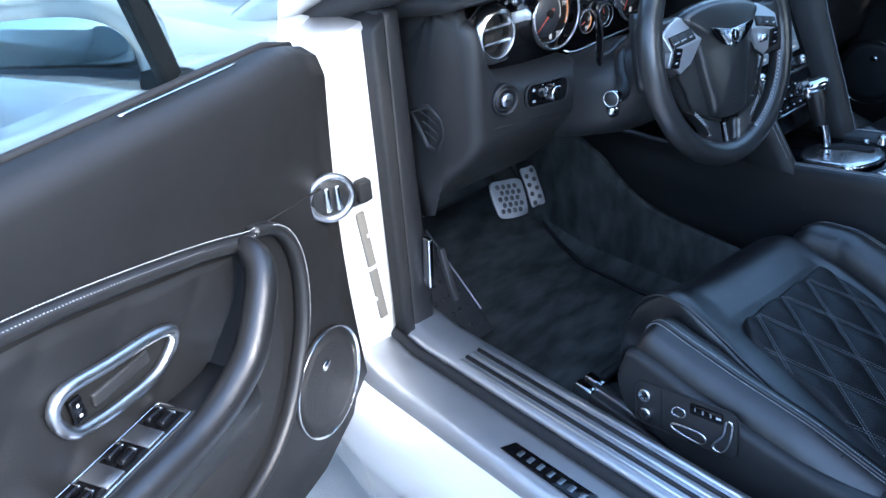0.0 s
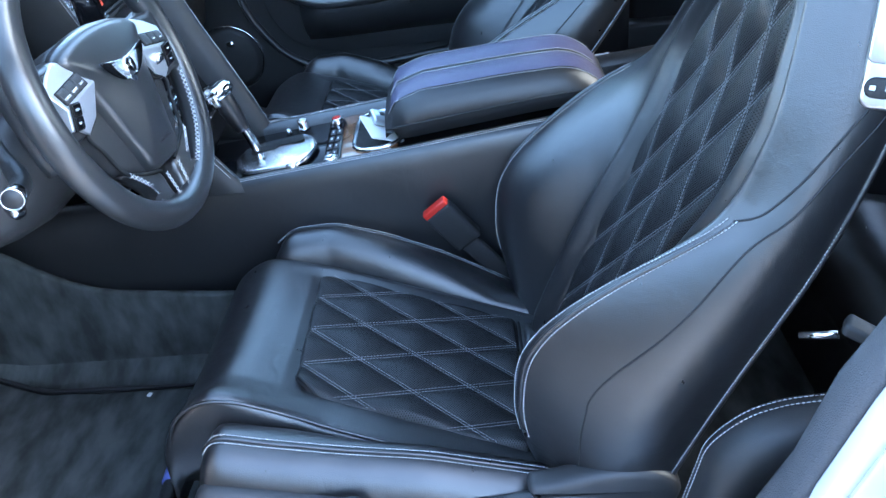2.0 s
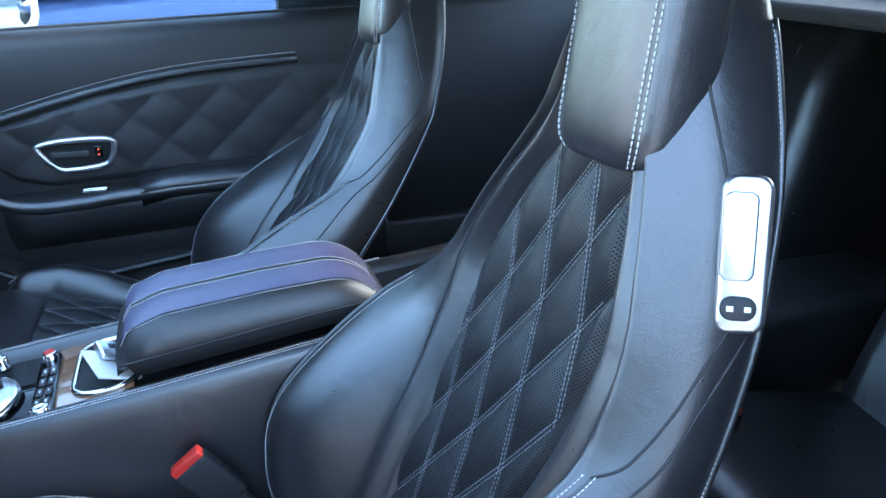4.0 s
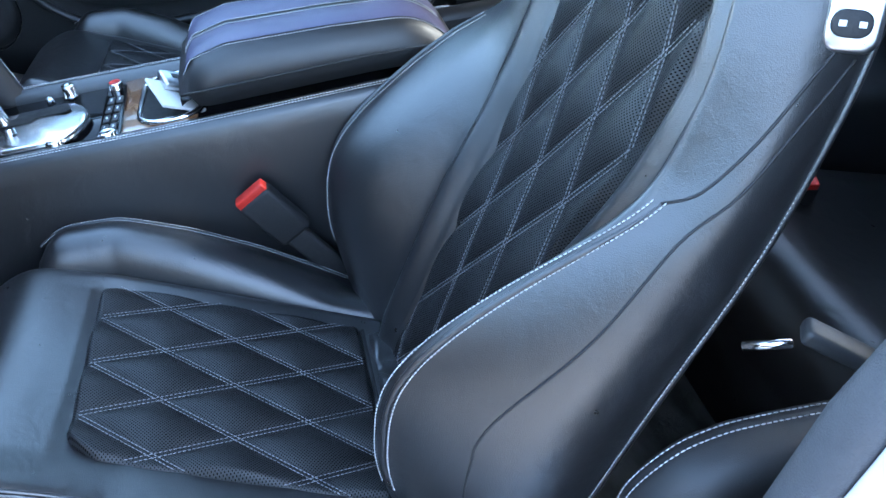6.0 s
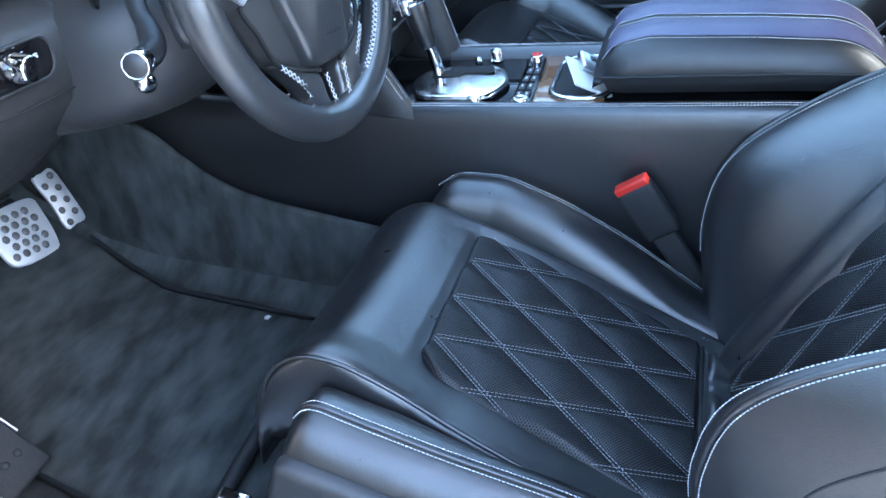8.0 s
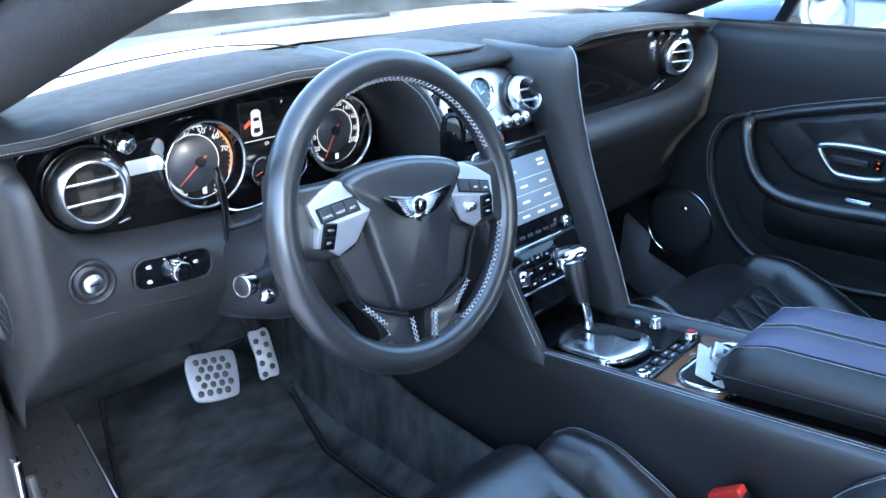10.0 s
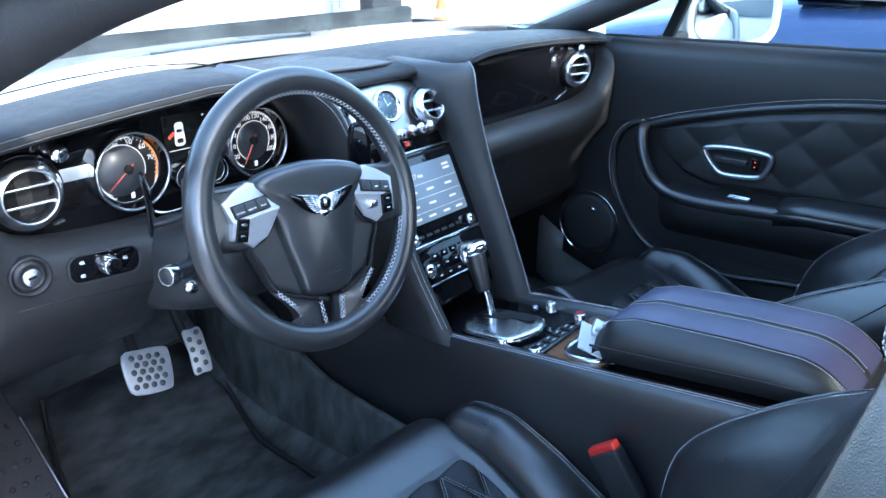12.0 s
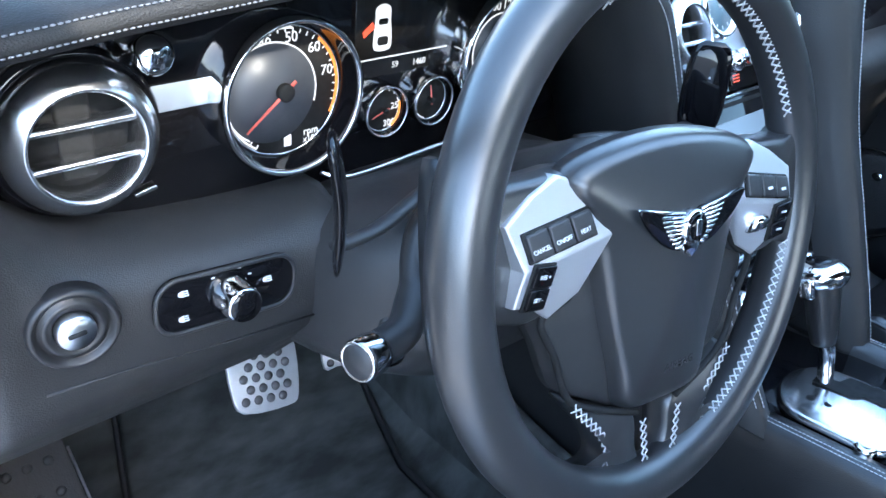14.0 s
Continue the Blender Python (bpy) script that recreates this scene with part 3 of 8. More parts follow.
# beyond the windscreen and the passenger's window
BLUE_PAINT = mat("blue_paint", (0.06, 0.09, 0.19), 0.25, vary=0.05, scale=4, coat=1.0)
BLACK_GLASS = mat("dark_window", (0.01, 0.012, 0.015), 0.05, coat=1.0)
ORANGE = mat("orange_plastic", (0.75, 0.16, 0.03), 0.5, vary=0.08, scale=20)
blue = thing("parked_car", "dark blue saloon car parked alongside", "car", (3.0, -0.8, 0))
rings = []
for y, w, zt, zb in ((2.15, 0.55, 0.55, 0.30), (2.05, 0.78, 0.68, 0.22), (1.6, 0.86, 0.78, 0.20), (0.9, 0.88, 0.90, 0.20), (0.0, 0.88, 0.96, 0.20), (-1.2, 0.88, 0.98, 0.20), (-2.0, 0.84, 0.95, 0.22), (-2.3, 0.7, 0.7, 0.3)):
    rings.append([Vector((w * math.copysign(abs(math.cos(a)) ** 0.45, math.cos(a)), y, (zt + zb) / 2 + (zt - zb) / 2 * math.copysign(abs(math.sin(a)) ** 0.5, math.sin(a)))) for a in [2 * math.pi * k / 32 for k in range(32)]])
part("body", loft(rings), BLUE_PAINT, blue, "dark blue painted body")
rings = []
for y, w, zt in ((0.85, 0.74, 0.92), (0.2, 0.66, 1.30), (-0.4, 0.63, 1.42), (-1.1, 0.63, 1.40), (-1.7, 0.66, 1.22), (-2.1, 0.72, 0.94)):
    rings.append([Vector((-0.78, y, 0.90)), Vector((-w, y, zt - 0.05)), Vector((-w + 0.1, y, zt)), Vector((w - 0.1, y, zt)), Vector((w, y, zt - 0.05)), Vector((0.78, y, 0.90))])
part("glasshouse", loft(rings), BLACK_GLASS, blue, "dark window glass")
part("roof", rbox(1.16, 1.2, 0.03, 0.012, Matrix.Translation((0, -0.6, 1.425))), BLUE_PAINT, blue, "dark blue roof")
for sx in (-1, 1):
    for y in (1.35, -1.35):
        w = part("wheel", lathe([(0.22, 0.0), (0.32, 0.01), (0.33, 0.05), (0.33, 0.17), (0.32, 0.2)], 36, Matrix.Translation((sx * 0.9, y, 0.33)) @ Matrix.Rotation(radians(-90 * sx), 4, 'Y') @ Matrix.Translation((0, 0, -0.2))), RUBBER, blue, "black tyre")
        part("rim", lathe([(0.22, 0.19), (0.18, 0.205), (0.06, 0.19), (0.0005, 0.2)], 30, Matrix.Translation((sx * 0.9, y, 0.33)) @ Matrix.Rotation(radians(90 * sx), 4, 'Y') @ Matrix.Translation((0, 0, -0.185))), SATIN, w, "silver rim")
cone = thing("traffic_cone", "small orange traffic cone on the driveway", "traffic cone", (6.55, 5.3, 0.0))
part("cone_base", rbox(0.30, 0.30, 0.03, 0.008, Matrix.Translation((0, 0, 0.017))), RUBBER, cone, "black base")
part("cone_body", lathe([(0.12, 0.03), (0.11, 0.06), (0.035, 0.44), (0.03, 0.45)], 24), ORANGE, cone, "orange cone")
part("cone_band", lathe([(0.089, 0.17), (0.073, 0.25), (0.070, 0.25)], 24, caps=False), WHITE_PAINTED, cone, "white band")
bollard = thing("post", "dark post beside the garage doors", "post", (6.9, 6.6, 0))
part("shaft", rbox(0.55, 0.25, 2.6, 0.02, Matrix.Translation((0, 0, 1.3))), LINER, bollard, "dark post")

# yellow label with black bars on the lock pillar
YELLOW = mat("yellow_label", (0.75, 0.55, 0.05), 0.5)
tag_m = axis_to((-0.841, -0.8110, 0.627), (0, 0.956, 0.29), (0, -0.29, 0.956))
label_ = thing("pillar_label", "small yellow label with black bars on the white pillar", "label", tag_m.translation)
bm = rbox(0.010, 0.036, 0.0012, 0.0004, Matrix.Translation(-tag_m.translation) @ tag_m)
part("sticker", bm, YELLOW, label_, "yellow sticker")
for k in range(3):
    part("bar", rbox(0.007, 0.005, 0.0006, 0.0001, Matrix.Translation(-tag_m.translation) @ tag_m @ Matrix.Translation((0, -0.012 + 0.012 * k, 0.0009))), RUBBER, label_, "black bar")

# ---- front seats ----
BACK_Y = [(0.36, -0.625), (0.42, -0.645), (0.53, -0.70), (0.65, -0.762), (0.78, -0.815), (0.92, -0.852), (1.02, -0.868), (1.10, -0.875)]
# height: edges of the quilted middle, towards the door and towards the console
INSERT = [(0.34, -0.105, 0.026), (0.39, -0.115, 0.030), (0.50, -0.135, 0.036), (0.57, -0.150, 0.042), (0.64, -0.163, 0.046), (0.70, -0.182, 0.050), (0.76, -0.194, 0.052), (0.80, -0.195, 0.040), (0.86, -0.187, -0.004), (0.90, -0.176, -0.042), (0.95, -0.165, -0.070), (1.07, -0.155, -0.080)]
RIDGE = [(0.34, 0.195, -0.640), (0.42, 0.203, -0.610), (0.48, 0.208, -0.598), (0.54, 0.211, -0.602), (0.575, 0.214, -0.616), (0.60, 0.217, -0.638), (0.632, 0.222, -0.676), (0.665, 0.229, -0.725),
         (0.691, 0.236, -0.766), (0.712, 0.240, -0.796), (0.75, 0.238, -0.812), (0.80, 0.234, -0.830), (0.90, 0.208, -0.850), (1.00, 0.176, -0.866), (1.07, 0.150, -0.874)]
# height: side x, side y, rear edge x, rear edge y
SIDE = [(0.34, 0.238, -0.672, 0.245, -0.715), (0.42, 0.256, -0.672, 0.252, -0.742), (0.50, 0.263, -0.692, 0.256, -0.775), (0.58, 0.266, -0.735, 0.257, -0.812), (0.65, 0.265, -0.785, 0.257, -0.848),
        (0.71, 0.262, -0.828, 0.255, -0.873), (0.75, 0.258, -0.848, 0.252, -0.888), (0.80, 0.250, -0.868, 0.248, -0.905), (0.90, 0.224, -0.888, 0.224, -0.932), (1.00, 0.188, -0.897, 0.186, -0.945), (1.07, 0.160, -0.899, 0.156, -0.940)]


def eased(rows, lo, hi, reach=0.03, n=74):
    """A table of keys resampled with its corners rounded off."""
    out = []
    for k in range(n + 1):
        z = lo + (hi - lo) * k / n
        out.append((z,) + tuple(sum(lin([(r[0], r[i]) for r in rows], z + d) for d in (-reach, -reach / 2, 0, reach / 2, reach)) / 5 for i in range(1, len(rows[0]))))
    return out


RIDGE = eased(RIDGE, 0.34, 1.07, 0.018)
SIDE = eased(SIDE, 0.34, 1.07)
FACING = {"outer": -1}


def back_lean(z):
    """How far the backrest's middle leans to the door side at height z."""
    return FACING["outer"] * lin([(0.66, 0.0), (0.75, 0.014), (0.83, 0.038), (0.93, 0.078), (1.07, 0.095)], z)


def sided(p, s):
    """Takes a point of the door-side half to the side s; the console side has a narrower shoulder."""
    if s == FACING["outer"]:
        return Vector((s * p.x, p.y, p.z))
    tuck = lin([(0.69, 0.0), (0.745, 0.05), (0.776, 0.062), (1.07, 0.060)], p.z)
    return Vector((s * p.x + 2 * back_lean(p.z) + FACING["outer"] * tuck, p.y, p.z))


def insert_edge(z, near):
    """How far the quilted middle reaches to a side, in that side's own half."""
    if near:
        return -lin([(r[0], r[1]) for r in INSERT], z)
    tuck = lin([(0.69, 0.0), (0.745, 0.05), (0.776, 0.062), (1.07, 0.060)], z)
    return lin([(r[0], r[2]) for r in INSERT], z) + 2 * abs(back_lean(z)) + tuck


def quilt_shift(z):
    """The quilt's pattern runs up towards the door."""
    return 0.014 - 0.25 * (z - 0.65)


def catmull(a, b, c, d, t):
    return 0.5 * ((2 * b) + (c - a) * t + (2 * a - 5 * b + 4 * c - d) * t * t + (3 * b - a - 3 * c + d) * t ** 3)


def back_side(z, u, near=True):
    """A point round the side of the backrest: u is 0 at the quilted insert, 0.5 in the seam of its padded band, 1 on the bolster's ridge, 2 on the side, 3 on the rear edge, 4 behind it."""
    xr, yr = (lin([(r[0], r[i]) for r in RIDGE], z) for i in (1, 2))
    xm, ym, xe, ye = (lin([(r[0], r[i]) for r in SIDE], z) for i in range(1, 5))
    wi, y0 = insert_edge(z, near), lin(BACK_Y, z) - 0.006
    b = max(0.0, yr - y0)
    g = max(0.004, min(0.036 if near else 0.050, 0.62 * (xr - wi)))
    xg, yg = wi + g, y0 + 0.003 + 0.22 * b * g / max(0.02, xr - wi)
    pts = [(wi - 0.03, y0 - 0.004), (wi, y0), (wi + 0.5 * g, y0 + 0.012 + 0.10 * b), (xg, yg), (xg + 0.45 * (xr - xg), yg + 0.010 + 0.66 * (yr - yg)), (xr, yr), (xm, ym), (xe, ye), (xe - 0.03, ye - 0.012), (xe - 0.08, ye - 0.016)]
    v = 4 * u if u < 1 else u + 3
    k = min(6, int(v))
    x, y = (catmull(*[pts[k + j][i] for j in range(4)], v - k) for i in (0, 1))
    return Vector((x, y, z))


def side_at(z, y, s, out=0.0012):
    """The point of the backrest's side at height z and depth y."""
    near = s == FACING["outer"]
    lo, hi = 1.0, 3.0
    for _ in range(30):
        mid = (lo + hi) / 2
        if back_side(z, mid, near).y > y:
            lo = mid
        else:
            hi = mid
    p = back_side(z, lo, near)
    return sided(Vector((p.x + out, p.y, p.z)), s)


def quilt(u, v, du, dv, depth=0.0045, flat=0.0036):
    """Height of a pillow of a diamond quilt, with a flat channel along its seams."""
    a = (u / du + v / dv) * 0.5
    b = (u / du - v / dv) * 0.5
    h = depth
    for q in (a, b):
        d = max(0.0, abs(q - round(q)) * 2 * du - flat) / (du - flat)
        h *= math.sin(min(1.0, d) * math.pi / 2) ** 0.62
    return h


def seat(cx, outer, roll=0.0, recline=0.0, fitted=True):
    """A front seat about the middle plane x = cx; outer is the side of its switches, where it is fitted with them."""
    P = Vector((cx, 0, 0))
    FACING["outer"] = outer
    st = thing("front_seat", "black diamond-quilted leather sports seat with pale stitching", "car seat", (cx, -0.45, 0.24), group="front seats")
    org = Vector(st.location)

    def add(name, bm, material, label="", parent=None, smooth=True):
        if recline:
            for v in bm.verts:
                v.co.y += recline * max(0.0, min(1.0, (0.80 - v.co.z) / 0.35))
        bmesh.ops.translate(bm, verts=bm.verts, vec=P - org)
        return part(name, bm, material, parent or st, label, smooth)

    # backrest
    rings = []
    us = [k / 24 for k in range(24)] + [1 + k / 8 for k in range(16)] + [3.0, 3.35, 3.7, 4.0]
    for k in range(61):
        z = 0.34 + (1.07 - 0.34) * k / 60
        y0 = lin(BACK_Y, z)
        xa, xb = (outer * insert_edge(z, True), sided(Vector((insert_edge(z, False), 0, z)), -outer).x)
        lo, hi = min(xa, xb), max(xa, xb)
        front = [Vector((lo + (hi - lo) * q, y0 - 0.028, z)) for q in (0.06, 0.35, 0.65, 0.94)]
        half = {1: [back_side(z, u, outer > 0) for u in us], -1: [back_side(z, u, outer < 0) for u in us]}
        hr, hl = [sided(p, 1) for p in half[1]], [sided(p, -1) for p in reversed(half[-1])]
        rear = [hr[-1].lerp(hl[0], q) - Vector((0, 0.012, 0)) for q in (0.3, 0.7)]
        rings.append(front + hr + rear + hl)
    back = add("backrest", loft(rings), LEATHER)
    # quilted middle of the backrest
    g, nu, nv = [], 96, 220
    for i in range(nv + 1):
        z = 0.385 + (0.985 - 0.385) * i / nv
        xa, xb = -lin([(r[0], r[1]) for r in INSERT], z), -lin([(r[0], r[2]) for r in INSERT], z)
        row = []
        for j in range(nu + 1):
            x = xa + (xb - xa) * j / nu
            e = min(1, min(j, nu - j) / 5) * min(1, i / 5, (nv - i) / 5)
            row.append(Vector((outer * x, lin(BACK_Y, z) - 0.011 + 0.005 * e + e * quilt(-x - quilt_shift(z), (z - 0.65) * 1.14, 0.034, 0.0725, 0.0085), z)))
        g.append(row)
    bmq = loft(g, False, False)
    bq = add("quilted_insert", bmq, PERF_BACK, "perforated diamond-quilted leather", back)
    # cushion middle: a roll in front that runs back into a flat pad, upright at both sides
    rings = []
    for k in range(89):
        y = -0.195 - (0.70 - 0.195) * (k / 88) ** 1.25
        front = max(0.0, 1 - (-0.195 - y) / 0.075)
        d = max(0.0, min(0.09, y + 0.34))
        base = (cush_base(-0.34) + 0.25 * d - 0.25 * d * d / 0.18 if y > -0.34 else cush_base(y)) - 0.075 * (1 - math.sqrt(1 - min(1, front) ** 2)) + 0.0075 * math.exp(-((y + 0.278) / 0.038) ** 2)
        puff = 0.024 * max(0, 1 - abs(y + 0.262) / 0.12) ** 1.1
        swell = min(1.0, max(0.0, (-0.30 - y) / 0.06))
        near = [(0.125, base + 0.42 * puff), (0.150, base + 0.003 + 0.68 * puff), (0.166, base + 0.004 + 0.90 * puff), (0.174, base + 0.003 + 0.93 * puff), (0.178, base + 0.88 * puff), (0.1805, base - 0.006 + 0.8 * puff), (0.1815, base - 0.020 + 0.5 * puff), (0.1815, base - 0.055)]
        far = [(0.125, base), (0.136, base + 0.006 * swell), (0.146, base + 0.005 * swell), (0.153, base - 0.001), (0.158, base - 0.005), (0.1605, base - 0.012), (0.1615, base - 0.024), (0.1615, base - 0.055)]
        mid = [(x, base - (0.0025 if -0.612 < y < -0.335 else 0.0) + (0.42 * puff * (abs(x) / 0.125) ** 1.6 if x * outer > 0 else 0.0)) for x in (-0.118, -0.06, 0, 0.06, 0.118)]
        right, left = (near, far) if outer > 0 else (far, near)
        sec = [(-x, z) for x, z in reversed(left)] + mid + right
        zb = min(0.385, base - 0.06)
        ring = [Vector((x + cush_shear(x, y), y, z)) for x, z in sec]
        ring += [Vector((sec[-1][0] * 0.98, y, zb)), Vector((0, y, zb - 0.01)), Vector((sec[0][0] * 0.98, y, zb))]
        rings.append(ring)
    cush = add("cushion", loft(rings), LEATHER)
    # bolsters beside it, pads of their own with rounded front ends
    for sd in (-1, 1):
        near = sd == outer
        rings = []
        for k in range(73):
            q = k / 72
            y = (-0.2545 if near else -0.262) - (0.70 - 0.258) * q ** 1.6
            rim, base = cush_rim(y, near), cush_base(min(y, -0.34)) - 0.25 * min(0.0, -0.34 - y)
            nose = max(0.0, 1 - q ** 1.6 * 0.442 / (0.020 if near else 0.034))
            nose = 1 - math.sqrt(max(0.0, 1 - nose ** 2))
            if near:
                sec = [(0.1790, rim - 0.055), (0.1795, rim - 0.030), (0.1825, rim - 0.016), (0.190, rim - 0.007), (0.202, rim - 0.0015), (0.213, rim + 0.0004), (0.2215, rim), (0.233, rim - 0.0035), (0.246, rim - 0.012), (0.257, rim - 0.028), (0.262, rim - 0.060), (0.215, rim - 0.085)]
                cx_, cz_ = 0.217, rim - 0.045
            else:
                lift = max(0.0, rim - base)
                sec = [(0.1500, base - 0.045), (0.1510, base - 0.010), (0.1530, base + 0.18 * lift + 0.001), (0.159, base + 0.58 * lift + 0.006), (0.171, base + 0.90 * lift + 0.0105), (0.186, rim + 0.0105), (0.202, rim + 0.0065), (0.2135, rim), (0.224, rim - 0.0035), (0.236, rim - 0.014), (0.247, rim - 0.035), (0.250, rim - 0.070), (0.20, rim - 0.085)]
                cx_, cz_ = 0.205, rim - 0.045
            sec = [(x + (cx_ - x) * nose * 0.55, z + (cz_ - z) * nose * (0.25 if near else 0.7)) for x, z in sec]
            ring = [Vector((sd * x + cush_shear(sd * x, y), y, z)) for x, z in sec]
            rings.append(ring if sd > 0 else ring[::-1])
        add("cushion_bolster", loft(rings), LEATHER, "", cush)
    # quilted middle of the cushion and the plain quilted strip behind it
    for y0, y1, nv, e0 in ((-0.337, -0.612, 130, 1.0), (-0.615, -0.665, 18, 0.7)):
        g, nu = [], 110
        for i in range(nv + 1):
            y = y0 + (y1 - y0) * i / nv
            wi = 0.131 - (0.028 * max(0, 1 - (i / nv) / 0.13) ** 2 if e0 == 1 else 0.002)
            row = []
            for j in range(nu + 1):
                x = -wi + 2 * wi * j / nu
                e = min(1, (1 - abs(x) / wi) / 0.07) * min(1, i / 4, (nv - i) / 3 + 0.0)
                row.append(Vector((x + cush_shear(x, y), y, cush_base(y) - 0.006 + 0.0085 * math.sin(e * math.pi / 2) + e * e0 * quilt(x + 0.006, y + 0.4765, 0.036, 0.0665, 0.008))))
            g.append(row)
        add("quilted_insert", loft(g, False, False), PERF if e0 == 1 else LEATHER, "perforated diamond-quilted leather" if e0 == 1 else "plain quilted leather strip", cush)
    # side shell with the switch panel, both sides
    for s in (-1, 1):
        yz = [(-0.252, 0.402), (-0.256, 0.43), (-0.268, 0.456), (-0.315, 0.450), (-0.41, 0.429), (-0.538, 0.412), (-0.615, 0.420), (-0.65, 0.420), (-0.695, 0.410), (-0.714, 0.393), (-0.710, 0.366), (-0.686, 0.320), (-0.611, 0.303), (-0.498, 0.308), (-0.353, 0.333), (-0.276, 0.359)]
        out = [(p.x, p.y) for p in spline([(a, b, 0) for a, b in yz], 4, True)]
        m = Matrix(((0, 0, 1, min(s * 0.246, s * 0.272)), (1, 0, 0, 0), (0, 1, 0, 0), (0, 0, 0, 1)))
        add("side_shell", plate(out, 0.026, m, 0.011, 5), PLASTIC, "dark moulded seat shell")
    # headrest
    rings = [[head_at(z, 2 * math.pi * q / 44) for q in range(44)] for z in (0.902, 0.9035, 0.907, 0.913, 0.922, 0.936, 0.96, 0.99, 1.02, 1.05, 1.075, 1.092, 1.103, 1.108)]
    head = add("headrest", loft(rings), LEATHER)
    # rails under the seat
    for s in (-1, 1):
        rm = Matrix.Translation((s * 0.240, -0.415, 0.300)) @ Matrix.Rotation(radians(7), 4, 'X')
        r = add("seat_rail", rbox(0.04, 0.46, 0.030, 0.004, rm), PLASTIC, "black seat rail")
        add("rail_slot", rbox(0.012, 0.45, 0.006, 0.002, rm @ Matrix.Translation((0, 0, 0.016))), SATIN, "bright rail track", r)
        for q in (-0.012, 0.012):
            add("rail_cap", rbox(0.018, 0.034, 0.030, 0.004, rm @ Matrix.Translation((q, 0.230, 0.004))), CHROME, "bright rail end cap", r)
            add("rail_cap", rbox(0.018, 0.034, 0.026, 0.004, rm @ Matrix.Translation((q, -0.228, 0.006))), CHROME, "", r)
        add("rail_foot", rbox(0.036, 0.05, 0.034, 0.004, Matrix.Translation((s * 0.240, -0.60, 0.255))), PLASTIC, "", r)
        add("rail_foot", rbox(0.036, 0.05, 0.08, 0.004, Matrix.Translation((s * 0.240, -0.23, 0.280))), PLASTIC, "", r)
    add("seat_base", rbox(0.42, 0.42, 0.08, 0.01, Matrix.Translation((0, -0.48, 0.335))), PLASTIC, "dark seat base")
    seat_details(st, add, cush, back, head, outer, fitted)
    st.rotation_euler = (0, radians(roll), 0)
    return st


def head_at(z, a):
    """A point of the boxy headrest at height z and angle a round it."""
    lo, hi = max(0.0, 1 - (z - 0.902) / 0.030), max(0.0, 1 - (1.108 - z) / 0.034)
    r = math.sqrt(max(0.0, 1 - max(lo, hi) ** 2.6))
    hw, th = 0.044 + 0.022 * r, 0.016 + 0.018 * r
    c, n = math.cos(a), math.sin(a)
    return Vector((FACING["outer"] * 0.136 + hw * math.copysign(abs(c) ** 0.5, c), lin(BACK_Y, z) - 0.012 + th * math.copysign(abs(n) ** 0.5, n), z))


def ridge(z, s, u=1.0, out=0.0012):
    """A point on the side of the backrest, a little proud of it."""
    near = s == FACING["outer"]
    p = back_side(z, u, near)
    d = back_side(z, u + 0.05, near) - back_side(z, max(0, u - 0.05), near)
    n = Vector((-d.y, d.x, 0)).normalized()
    p = p + n * out
    return sided(p, s)


def cush_base(y):
    return 0.474 - 0.25 * (-0.30 - y)


def cush_skew(y):
    return -0.09 * max(0.0, -0.35 - y)


def cush_shear(x, y):
    """The cushion's middle runs further to the door as it goes back than its rims do."""
    if FACING["outer"] > 0:
        return cush_skew(y)
    return lin([(-0.205, 0.0), (-0.178, -0.20), (0.150, -0.20), (0.20, -0.09)], x) * max(0.0, -0.35 - y)


def cush_rim(y, near):
    return sum(rim_key(y + d, near) for d in (-0.014, -0.007, 0, 0.007, 0.014)) / 5


def rim_key(y, near):
    """Height of the rim along the cushion: the door side lies lower in front."""
    if near:
        return lin([(-0.70, 0.378), (-0.625, 0.410), (-0.50, 0.445), (-0.403, 0.461), (-0.318, 0.479), (-0.285, 0.488), (-0.270, 0.488), (-0.259, 0.470), (-0.248, 0.43)], y)
    return lin([(-0.70, 0.335), (-0.66, 0.36), (-0.585, 0.404), (-0.51, 0.444), (-0.43, 0.477), (-0.355, 0.4975), (-0.29, 0.494), (-0.27, 0.48), (-0.254, 0.462)], y)


def seam_threads(du, dv, lo_u, hi_u, lo_v, hi_v, place, gap=0.0024):
    """Twin threads along the seams of a diamond quilt."""
    bms = bmesh.new()
    n = 16
    for sgn in (-1, 1):
        for k in range(-n, n + 1):
            for off in (-gap, gap):
                run = []
                for q in range(0, 61):
                    v = lo_v + (hi_v - lo_v) * q / 60
                    u = sgn * v * du / dv + du * k + off
                    if (k % 2) == 0 and lo_u(v) < u < hi_u(v):
                        run.append(place(u, v))
                    elif len(run) > 2:
                        stitches(run, 0.0030, 0.0011, 0.0006, bms)
                        run = []
                    else:
                        run = []
                if len(run) > 2:
                    stitches(run, 0.0030, 0.0011, 0.0006, bms)
    return bms


